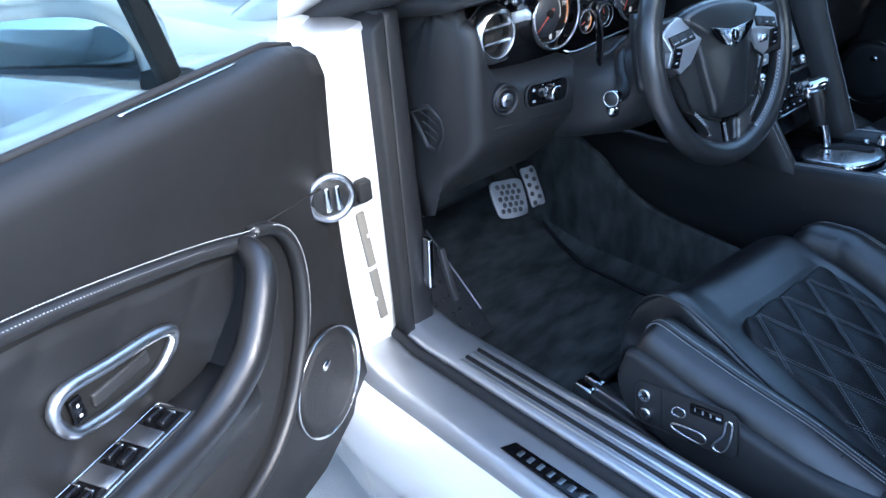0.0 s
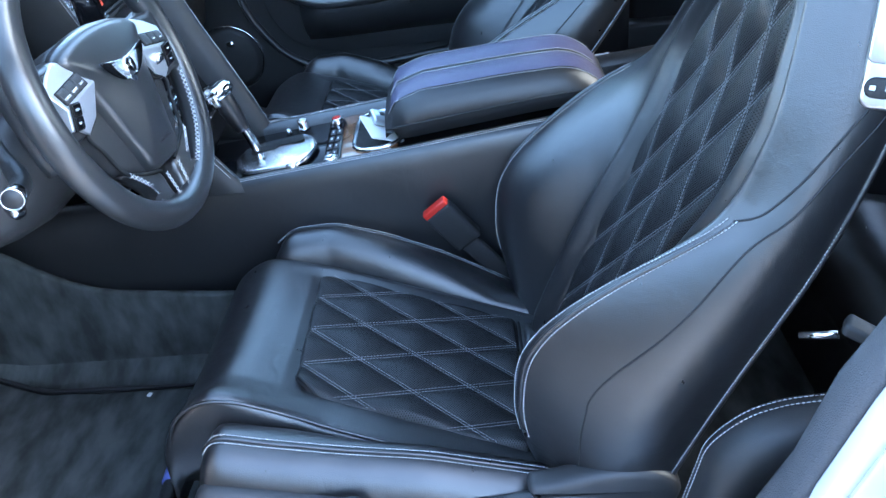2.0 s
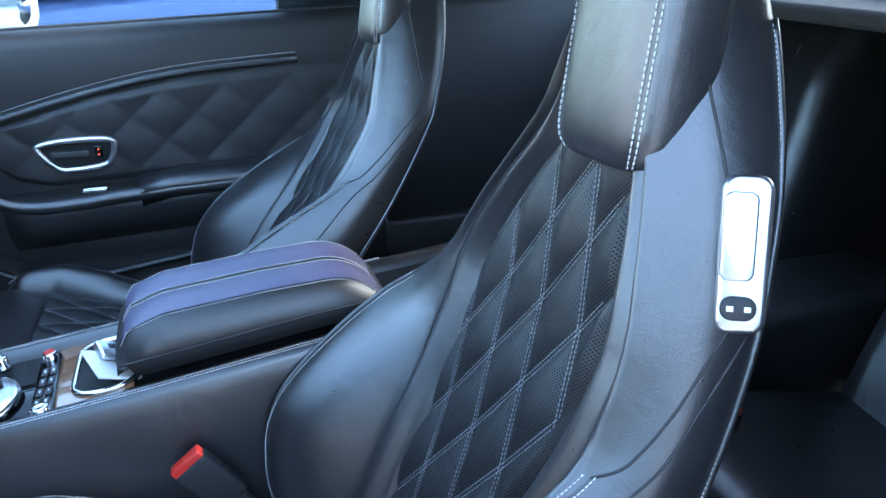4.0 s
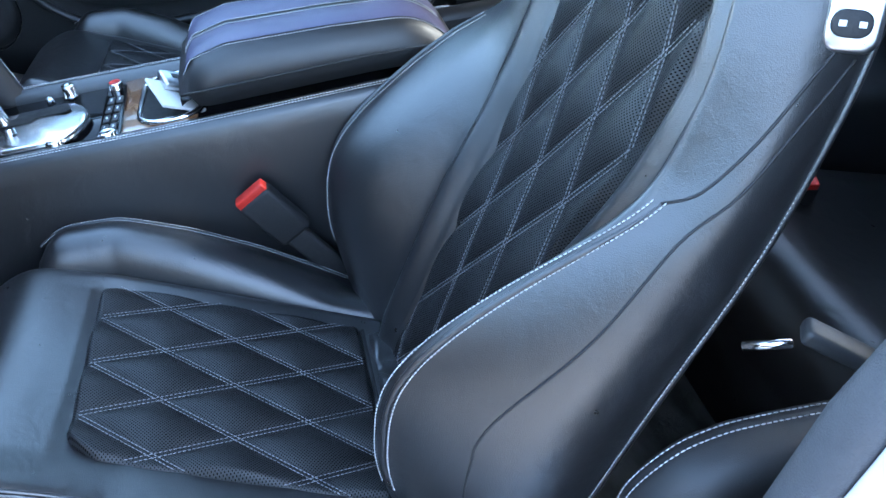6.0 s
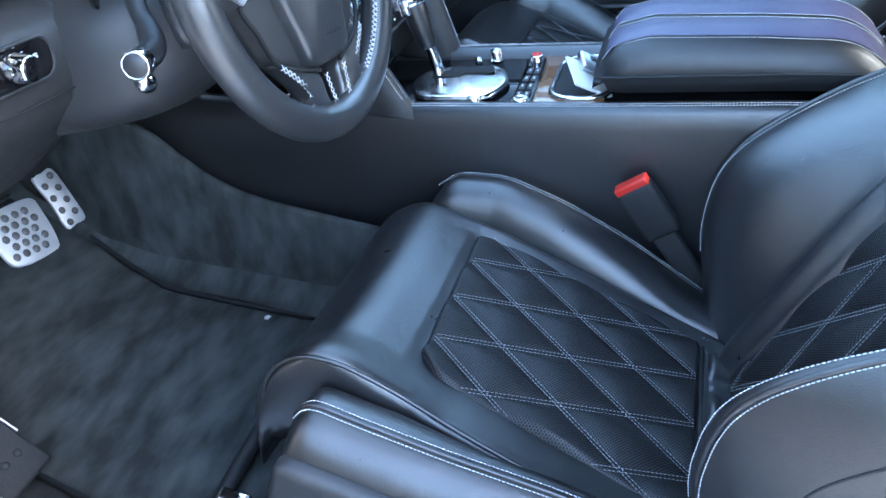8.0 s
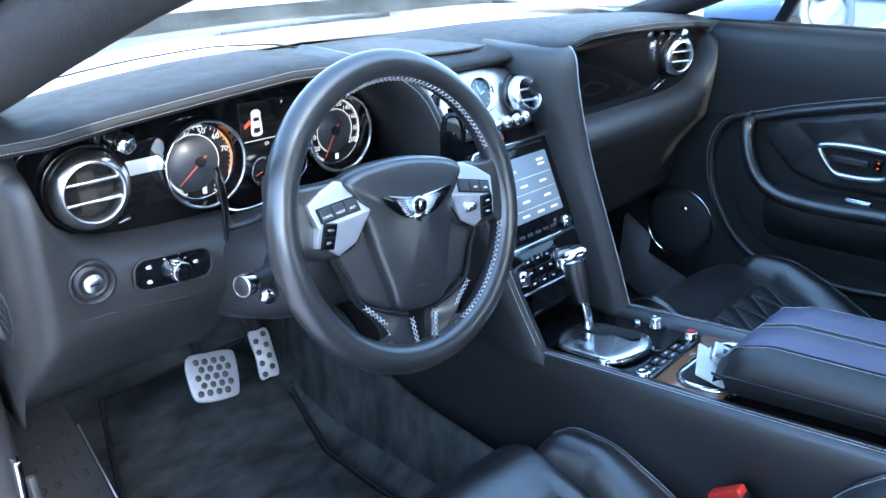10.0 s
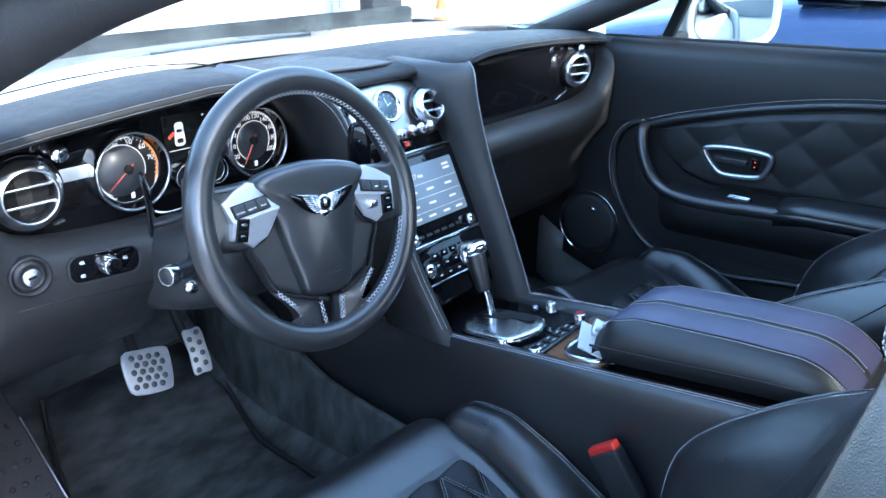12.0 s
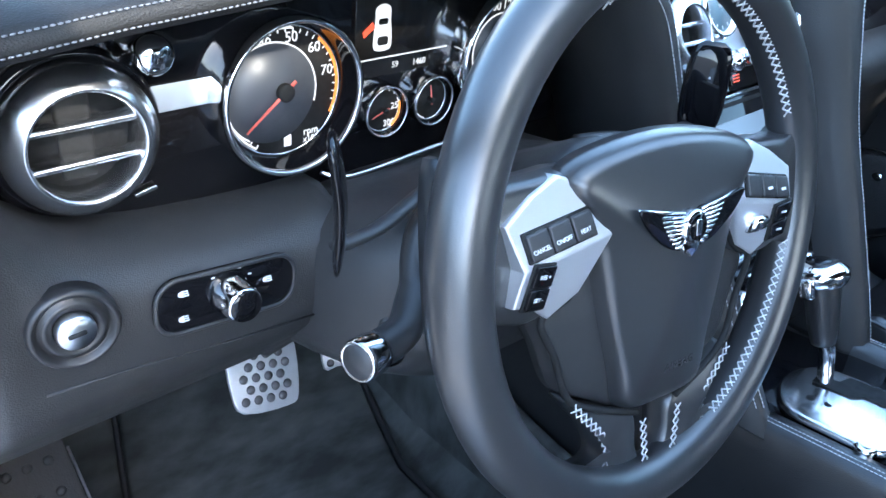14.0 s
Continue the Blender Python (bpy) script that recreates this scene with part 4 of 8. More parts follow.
def seat_details(st, add, cush, back, head, outer, fitted):
    # quilt threads
    bms = seam_threads(0.036, 0.0665, lambda v: -0.122, lambda v: 0.134, -0.13, 0.132, lambda u, v: Vector((u - 0.006 + cush_shear(u - 0.006, v - 0.4765), v - 0.4765, cush_base(v - 0.4765) + 0.0031)))
    add("stitching", bms, THREAD_DARK, "grey twin quilt stitching", cush)

    def on_back(u, v):
        z = 0.65 + v / 1.14
        return Vector((-outer * (u + quilt_shift(z)), lin(BACK_Y, z) - 0.0052, z))

    def span(v, c, d):
        z = 0.65 + v / 1.14
        return lin([(r[0], r[c]) for r in INSERT], z) + d - quilt_shift(z)
    bms = seam_threads(0.034, 0.0725, lambda v: span(v, 1, 0.010), lambda v: span(v, 2, -0.008), -0.29, 0.34, on_back)
    add("stitching", bms, THREAD_DARK, "grey twin quilt stitching", back)
    # bolster stitching and piping
    bms = bmesh.new()
    for s in (-1, 1):
        zs = [0.45 + 0.262 * k / 40 for k in range(41)]
        for u in (0.93, 1.07):
            stitches([ridge(z, s, u) for z in zs], 0.0028, 0.0009, 0.00072, bms)
        add("piping", tube([ridge(z, s, 1.0, 0.0006) for z in zs], [0.0026 * min(1, (40.3 - k) / 6) for k in range(41)], 8), LEATHER, "", back)
        line = [ridge(0.40 + 0.60 * k / 60, s, 3.0, 0.001) for k in range(61)]
        add("piping", tube(line, 0.0028, 8), LEATHER, "", back)
        for u in (2.94, 3.08):
            stitches([ridge(0.40 + 0.60 * k / 60, s, u, 0.0014) for k in range(61)], 0.0028, 0.0009, 0.00072, bms)
        # dark seam between the padded band round the quilt and the bolster
        zs = [0.44 + 0.52 * k / 60 for k in range(61)]
        add("seam", tube([ridge(z, s, 0.5, 0.0002) for z in zs], 0.0013, 6), RUBBER, "", back)
        # seams across the outer face
        fold = [(0.43, -0.652), (0.48, -0.655), (0.51, -0.660), (0.53, -0.665), (0.56, -0.685), (0.62, -0.742), (0.687, -0.793), (0.72, -0.828), (0.762, -0.861), (0.80, -0.893)]
        pts = spline([(y, z, 0) for z, y in fold], 6)
        add("seam", tube([side_at(p.y, p.x, s, 0.0002) for p in pts], 0.0011, 6), RUBBER, "", back)
        wing = [(0.7125, -0.7972), (0.722, -0.811), (0.75, -0.835), (0.785, -0.861), (0.816, -0.885), (0.85, -0.892), (0.92, -0.888), (0.98, -0.885)]
        pts = spline([(y, z, 0) for z, y in wing], 6)
        add("seam", tube([ridge(0.709, s, 1.0, 0.0004)] + [side_at(p.y, p.x, s, 0.0002) for p in pts[1:]], 0.0011, 6), RUBBER, "", back)
    add("stitching", bms, THREAD, "pale twin stitching", back)
    bms = bmesh.new()
    for s in (-1, 1):
        near = s == outer
        ys = [-0.264 - 0.375 * k / 50 for k in range(51)]
        for off, dz in (((0.217, 0.0), (0.2275, -0.001)) if near else ((0.209, 0.001), (0.218, 0.0))):
            stitches([Vector((s * off + cush_shear(s * off, y), y, cush_rim(y, near) + dz + 0.0012)) for y in ys], 0.0028, 0.0009, 0.00072, bms)
        add("piping", tube([Vector((s * (0.222 if near else 0.2135) + cush_shear(s * 0.22, y), y, cush_rim(y, near) + 0.0002)) for y in ys], 0.0024, 6), LEATHER, "", cush)
        if near:
            add("piping", tube(spline([Vector((s * x, y, z)) for x, y, z in [(0.178, -0.206, 0.430), (0.180, -0.210, 0.452), (0.182, -0.224, 0.481), (0.181, -0.252, 0.4995), (0.179, -0.285, 0.499), (0.178, -0.318, 0.487), (0.178, -0.353, 0.471), (0.190, -0.425, 0.448), (0.206, -0.54, 0.417)]], 5), 0.0022, 8), LEATHER, "", cush)
    add("seam", tube([Vector((x + cush_shear(x, -0.6135), -0.6135, cush_base(-0.6135) - 0.001)) for x in (-0.13, 0.13)], 0.0022, 6), RUBBER, "", cush)
    add("stitching", bms, THREAD, "pale twin stitching", cush)
    # headrest stitching round its corners
    for s in (-1, 1):
        bms = bmesh.new()
        for a in (37, 46):
            ang = radians(a if s > 0 else 180 - a)
            line = [head_at(0.906 + 0.19 * k / 40, ang) + Vector((s * 0.0006, 0.0008, 0)) for k in range(41)]
            stitches(line, 0.0036, 0.0013, 0.0008, bms)
        add("stitching", bms, THREAD, "pale twin stitching", head)
    if not fitted:
        return
    # folding latch on the shoulder of the outer side
    lm = axis_to((outer * 0.239, -0.893, 0.855), (outer * 0.86, 0.45, 0.24), (outer * -0.30, -0.20, 1))
    la = add("folding_latch", plate(rounded(0.033, 0.104, 0.010), 0.014, lm @ Matrix.Translation((0, 0, -0.006)), 0.004, 3), SATIN, "satin silver seat folding latch")
    add("latch_lever", plate(rounded(0.022, 0.058, 0.006), 0.004, lm @ Matrix.Translation((outer * 0.0045, 0.012, 0.0072)), 0.0015), SATIN, "polished latch lever", la)
    sw = add("latch_switch", plate(rounded(0.023, 0.016, 0.0075), 0.005, lm @ Matrix.Translation((outer * 0.002, -0.035, 0.0065)), 0.0015), RUBBER, "black twin rocker switch", la)
    for d in (-0.0055, 0.0055):
        add("symbol", rbox(0.0042, 0.0035, 0.0005, 0.0001, lm @ Matrix.Translation((outer * 0.002 + d, -0.035, 0.0122))), WHITE_MARK, "", la)
    # switch panel on the outer shell
    sm = axis_to((outer * 0.2722, -0.365, 0.402), (outer, 0, 0.04), (0, 0.15 , 1))
    f = -outer
    pn = add("switch_panel", plate(rounded(0.152, 0.066, 0.014, 6), 0.003, sm, 0.001), PLASTIC, "dark seat switch panel")
    add("panel_rim", tube([sm @ Vector((x, y, 0.003)) for x, y in rounded(0.150, 0.064, 0.013, 6)], 0.0012, 6, True), RUBBER, "", pn)
    for y in (0.013, -0.015):
        kb = add("lumbar_knob", lathe([(0.0098, 0.002), (0.0098, 0.006), (0.0085, 0.009), (0.007, 0.0085), (0.0005, 0.0085)], 22, sm @ Matrix.Translation((outer * 0.058, y, 0))), CHROME, "round chrome adjuster", pn)
        for a in (0, 90):
            add("knob_slot", rbox(0.011, 0.0022, 0.001, 0.0004, sm @ Matrix.Translation((outer * 0.058, y, 0.0088)) @ Matrix.Rotation(radians(a + 20), 4, 'Z')), DARK, "", pn)
    add("panel_seam", rbox(0.0012, 0.06, 0.001, 0.0003, sm @ Matrix.Translation((outer * 0.034, 0, 0.003))), DARK, "", pn)

    def loop(pts, w=0.0018):
        return tube([sm @ Vector((outer * -p.x, p.y, 0.006)) for p in spline([(a, b, 0) for a, b in pts], 4, True)], w, 6, True)
    add("cushion_switch", loop([(-0.014, -0.012), (-0.012, -0.020), (0.024, -0.026), (0.034, -0.020), (0.03, -0.012), (0.01, -0.010)]), CHROME, "chrome-rimmed cushion switch", pn)
    add("backrest_switch", loop([(0.044, -0.024), (0.056, -0.026), (0.066, -0.010), (0.070, 0.018), (0.062, 0.020), (0.058, 0.0), (0.046, -0.016)]), CHROME, "chrome-rimmed backrest switch", pn)
    add("headrest_switch", loop([(-0.016, 0.004), (-0.004, 0.001), (0.004, 0.006), (0.002, 0.013), (-0.010, 0.014)], 0.0014), CHROME, "small chrome-rimmed switch", pn)
    add("memory_keys", plate(rounded(0.046, 0.015, 0.003), 0.003, sm @ Matrix.Translation((outer * -0.033, 0.020, 0.003)), 0.0008), PIANO, "black memory keys", pn)
    for k in range(3):
        mm = sm @ Matrix.Translation((outer * -(0.018 + 0.011 * k), 0.020, 0.0062))
        add("lettering", text_bm(str(k + 1), 0.007, mm), WHITE_MARK, "", pn, False)
    add("symbol", rbox(0.007, 0.003, 0.0004, 0.0001, sm @ Matrix.Translation((outer * -0.051, 0.020, 0.0062))), WHITE_MARK, "", pn)
    # hinge cover behind the cushion
    add("hinge_cover", dome_at([(-0.64, 0.385), (-0.60, 0.425), (-0.63, 0.434), (-0.687, 0.446), (-0.735, 0.440), (-0.755, 0.415), (-0.73, 0.385)], outer), PLASTIC, "dark hinge cover")


def dome_at(pts, s):
    out = [(p.x, p.y) for p in spline([(a, b, 0) for a, b in pts], 4, True)]
    m = Matrix(((0, 0, 1, min(s * 0.235, s * 0.266)), (1, 0, 0, 0), (0, 1, 0, 0), (0, 0, 0, 1)))
    return plate(out, 0.033, m, 0.010, 4)

# ---- dashboard ----
dash = thing("dashboard", "black leather dashboard with piano-black fascia and pale stitching", "dashboard", (0, 0.1, 0.60))
dorg = Vector(dash.location)


def dpart(name, bm, material, label="", parent=None, smooth=True):
    bmesh.ops.translate(bm, verts=bm.verts, vec=-dorg)
    return part(name, bm, material, parent or dash, label, smooth)


# top pad: two wings with a dip in the middle
EDGE_Z = [(-0.74, 0.917), (-0.70, 0.924), (-0.60, 0.936), (-0.50, 0.945), (-0.40, 0.952), (-0.33, 0.950), (-0.26, 0.934), (-0.20, 0.920), (-0.10, 0.912), (0.0, 0.914), (0.04, 0.919), (0.08, 0.926), (0.12, 0.930), (0.18, 0.933), (0.30, 0.932), (0.45, 0.926), (0.60, 0.915), (0.74, 0.898)]
EDGE_Y = [(-0.74, -0.03), (-0.66, -0.068), (-0.5, -0.072), (-0.3, -0.072), (-0.2, -0.045), (-0.1, -0.012), (-0.02, -0.012), (0.02, -0.020), (0.05, -0.040), (0.075, -0.066), (0.095, -0.074), (0.13, -0.068), (0.2, -0.052), (0.5, -0.03), (0.74, -0.015)]
cols = []
for i in range(161):
    x = -0.715 + 1.44 * i / 160
    z0, y0 = lin(EDGE_Z, x), lin(EDGE_Y, x)
    y1 = 0.36 - 0.42 * abs(x) ** 2.2
    c = [Vector((x, y0 + 0.03, z0 - 0.020)), Vector((x, y0 + 0.005, z0 - 0.014)), Vector((x, y0, z0 - 0.007)), Vector((x, y0 + 0.008, z0))]
    for t in (0.15, 0.3, 0.5, 0.7, 0.85, 1.0):
        y = y0 + (y1 - y0) * t
        c.append(Vector((x, y, z0 + 0.012 * math.sin(math.pi * t) - (z0 - 0.895) * t ** 1.5)))
    c.append(Vector((x, y1, 0.87)))
    cols.append(c)
dpart("top_pad", loft(cols), DASH_TOP, "black leather dash top")

# piano-black fascia, driver's side
fas = [(-0.668, 0.885), (-0.655, 0.815), (-0.625, 0.788), (-0.57, 0.776), (-0.43, 0.772), (-0.20, 0.772), (-0.185, 0.80), (-0.185, 0.93), (-0.40, 0.945), (-0.60, 0.93)]
m = Matrix(((1, 0, 0, 0), (0, 0, -1, 0.052), (0, 1, 0, 0), (0, 0, 0, 1)))
dpart("fascia", plate(fas, 0.03, m, 0.004), PIANO, "glossy piano-black fascia")
fas2 = [(0.10, 0.768), (0.25, 0.768), (0.50, 0.768), (0.66, 0.768), (0.668, 0.80), (0.66, 0.90), (0.45, 0.925), (0.25, 0.928), (0.14, 0.918), (0.11, 0.88)]
m = Matrix(((1, 0, 0, 0), (0, 0, -1, 0.03), (0, 1, 0, 0), (0, 0, 0, 1)))
dpart("fascia", plate(fas2, 0.03, m, 0.004), PIANO, "glossy piano-black fascia")

# lower dash, with a rounded bottom
def lower(xs, prof, material, label, name="lower_dash"):
    rings = []
    for x, f, up in xs:
        rings.append([Vector((x, y * f + (1 - f) * 0.1, z + up)) for y, z in prof])
    return dpart(name, loft(rings), material, label)


# the leather under the fascia sweeps up round its outer end
SWEEP = [(0.45, 0.785), (0.51, 0.786), (0.563, 0.790), (0.60, 0.796), (0.621, 0.803), (0.642, 0.818), (0.657, 0.841), (0.666, 0.868), (0.672, 0.892)]


def dash_wrap(xs, side, name, label, rest, top=0.0):
    rings = []
    for x, f in xs:
        zt = lin(SWEEP, abs(x)) + top
        prof = [(0.03, zt), (-0.004, zt + 0.002), (-0.026, zt - 0.004), (-0.040, zt - 0.014), (-0.0465, zt - 0.032)] + rest
        rings.append([Vector((x, y * f + (1 - f) * 0.03, z)) for y, z in prof])
    dpart(name, loft(rings if side < 0 else rings[::-1]), DASH_LEATHER, label)


rest = [(-0.0475, 0.732), (-0.041, 0.713), (-0.022, 0.691), (0.03, 0.639), (0.085, 0.593), (0.16, 0.585), (0.20, 0.647), (0.20, 0.78)]
dash_wrap([(-0.695, 0.30), (-0.692, 0.72), (-0.687, 0.90), (-0.679, 0.98), (-0.672, 1), (-0.666, 1), (-0.662, 1), (-0.657, 1), (-0.650, 1), (-0.642, 1), (-0.632, 1), (-0.621, 1), (-0.60, 1), (-0.57, 1), (-0.53, 1), (-0.49, 1), (-0.47, 1), (-0.462, 0.96), (-0.455, 0.8)], -1, "lower_dash", "black leather lower dash", rest)
prof2 = [(0.10, 0.79), (0.05, 0.76), (0.03, 0.72), (0.04, 0.66), (0.08, 0.62), (0.16, 0.60), (0.22, 0.62), (0.22, 0.79)]
lower([(-0.46, 1, 0), (-0.30, 1, 0), (-0.14, 1, 0)], prof2, DASH_LEATHER, "black knee panel", "knee_panel")
rest = [(-0.040, 0.722), (-0.022, 0.70), (0.012, 0.65), (0.035, 0.56), (0.10, 0.50), (0.25, 0.50), (0.25, 0.76)]
dash_wrap([(0.075, 1), (0.3, 1), (0.50, 1), (0.56, 1), (0.60, 1), (0.621, 1), (0.632, 1), (0.642, 1), (0.650, 1), (0.657, 1), (0.662, 1), (0.666, 1), (0.672, 0.97), (0.684, 0.8), (0.695, 0.5)], 1, "glovebox", "black leather glovebox panel", rest, -0.008)

# end cap with its side vent
m = Matrix(((0, 0, 1, -0.692), (1, 0, 0, 0), (0, 1, 0, 0), (0, 0, 0, 1)))
cap = [(-0.020, 0.905), (-0.030, 0.86), (-0.032, 0.76), (-0.020, 0.71), (0.02, 0.65), (0.08, 0.60), (0.12, 0.60), (0.12, 0.905)]
dpart("end_cap", plate(cap, 0.020, m, 0.006), DASH_LEATHER, "dark dash end cap")
m = Matrix(((0, 0, 1, 0.676), (1, 0, 0, 0), (0, 1, 0, 0), (0, 0, 0, 1)))
dpart("end_cap", plate(cap, 0.040, m, 0.008), DASH_LEATHER, "dark dash end cap")

# centre stack, leaning back
SUP = Vector((0, 0.49, 1)).normalized()
SN = Vector((0, -1, 0.49)).normalized()


def on_stack(x, z, out=0.0):
    """A point on the leaning face of the centre stack."""
    return Vector((x, -0.03 - (0.866 - z) * 0.49, z)) + SN * out


def stack_m(x, z, out=0.0):
    return axis_to(on_stack(x, z, out), SN, SUP)


dpart("stack_core", rbox(0.21, 0.36, 0.10, 0.008, stack_m(-0.02, 0.735, -0.056)), PIANO, "glossy black centre stack")
for sx, x in ((1, 0.078), (-1, -0.128)):
    pts = [(x + sx * 0.04, -0.045, 0.926), (x + sx * 0.012, -0.09, 0.915), (x, -0.112, 0.86), (x, -0.14, 0.77), (x, -0.178, 0.68), (x, -0.212, 0.60), (x, -0.235, 0.54)]
    if sx < 0:
        pts = [(x, -0.06, 0.80), (x, -0.12, 0.72), (x, -0.165, 0.64), (x, -0.215, 0.565), (x, -0.23, 0.54)]
    path = spline(pts, 6)
    wide = [lin([(0.70, 0.0), (0.80, 0.004), (0.86, 0.016), (0.925, 0.045)], p.z) if sx > 0 else 0.0 for p in path]
    rings = [[p + Vector((-sx * (0.022 + w), 0.02 + 1.1 * w, 0)), p + Vector((-sx * (0.012 + 0.5 * w), 0.003 + 0.35 * w, 0)), p, p + Vector((sx * 0.006, 0.004, 0)), p + Vector((sx * 0.008, 0.03, 0)), p + Vector((sx * 0.008, 0.13, 0)), p + Vector((-sx * (0.02 + w), 0.13, 0))] for p, w in zip(path, wide)]
    dpart("stack_bow", loft(rings), DASH_LEATHER, "leather-covered stack side")


def face_m(x, z, y=0.018):
    """A pose on the fascia: x to the right, y up, z towards the driver."""
    return axis_to((x, y, z), (0, -1, 0))


def vent(m, r, name="air_vent", label="round chrome bullseye air vent"):
    v = dpart(name, lathe([(r * 1.22, -0.004), (r * 1.26, 0.004), (r * 1.16, 0.010), (r * 1.10, 0.006), (r * 1.05, -0.002)], 48, m), PIANO, label)
    dpart("vent_ring", lathe([(r * 1.06, 0.0), (r * 1.10, 0.012), (r * 1.07, 0.0180), (r * 0.96, 0.0222), (r * 0.85, 0.0255), (r * 0.81, 0.0262), (r * 0.78, 0.024), (r * 0.77, 0.0)], 48, m, caps=False), VENT_METAL, "polished chrome vent ring", v)
    # flat disc in near-black: the shade of a deep throat, as colour
    dpart("throat_shade", lathe([(r * 0.79, 0.004), (r * 0.75, 0.003), (0.001, 0.002)], 32, m), DARK, "", v)
    for k in (-0.27, 0.27):
        w = 2 * r * 0.76 * (1 - k * k * 0.8) ** 0.5
        dpart("vane", rbox(w, 0.0036, 0.013, 0.0016, m @ Matrix.Translation((0, k * r, 0.014))), VENT_METAL, "chrome vane", v)
    # baffle coloured near-black too, as if shaded deep in the throat
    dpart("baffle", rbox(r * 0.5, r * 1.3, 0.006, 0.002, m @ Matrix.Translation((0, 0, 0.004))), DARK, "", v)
    return v


vent(face_m(-0.602, 0.849), 0.0375)
vent(axis_to((0.552, -0.006, 0.851), (-0.32, -1, 0)), 0.034)
for x, z, y in ((-0.564, 0.892, 0.018), (0.545, 0.893, -0.002)):
    m = face_m(x, z, y)
    k = dpart("organ_stop", lathe([(0.0115, 0), (0.0115, 0.004), (0.006, 0.006), (0.005, 0.014), (0.0085, 0.017), (0.0105, 0.022), (0.0105, 0.027), (0.008, 0.031), (0.0005, 0.032)], 24, m), CHROME, "chrome organ-stop vent knob")
# pale reflection in the glossy fascia, built as a thin strip
dpart("reflection_strip", plate(rounded(0.046, 0.016, 0.004), 0.001, face_m(-0.535, 0.857, 0.021), 0.0003), ICE, "pale strip standing for a reflection in the fascia")
dpart("emblem", rbox(0.014, 0.003, 0.002, 0.0008, face_m(-0.565, 0.803, 0.020) @ Matrix.Rotation(0.2, 4, 'Z')), CHROME, "small chrome emblem")
em = spline([(-0.02, -0.006, 0), (-0.008, -0.002, 0), (0.0, 0.002, 0), (0.01, 0.003, 0), (0.02, 0.009, 0)], 4)
bmE = tube(em, 0.0022, 6)
bmesh.ops.transform(bmE, matrix=face_m(0.515, 0.798, -0.003), verts=bmE.verts)
dpart("emblem", bmE, CHROME, "small chrome script emblem")


def arc(r, a0, a1, z=0.0, n=40):
    return [Vector((r * math.cos(radians(a0 + (a1 - a0) * k / n)), r * math.sin(radians(a0 + (a1 - a0) * k / n)), z)) for k in range(n + 1)]


def put(bm, m):
    bmesh.ops.transform(bm, matrix=m, verts=bm.verts)
    return bm


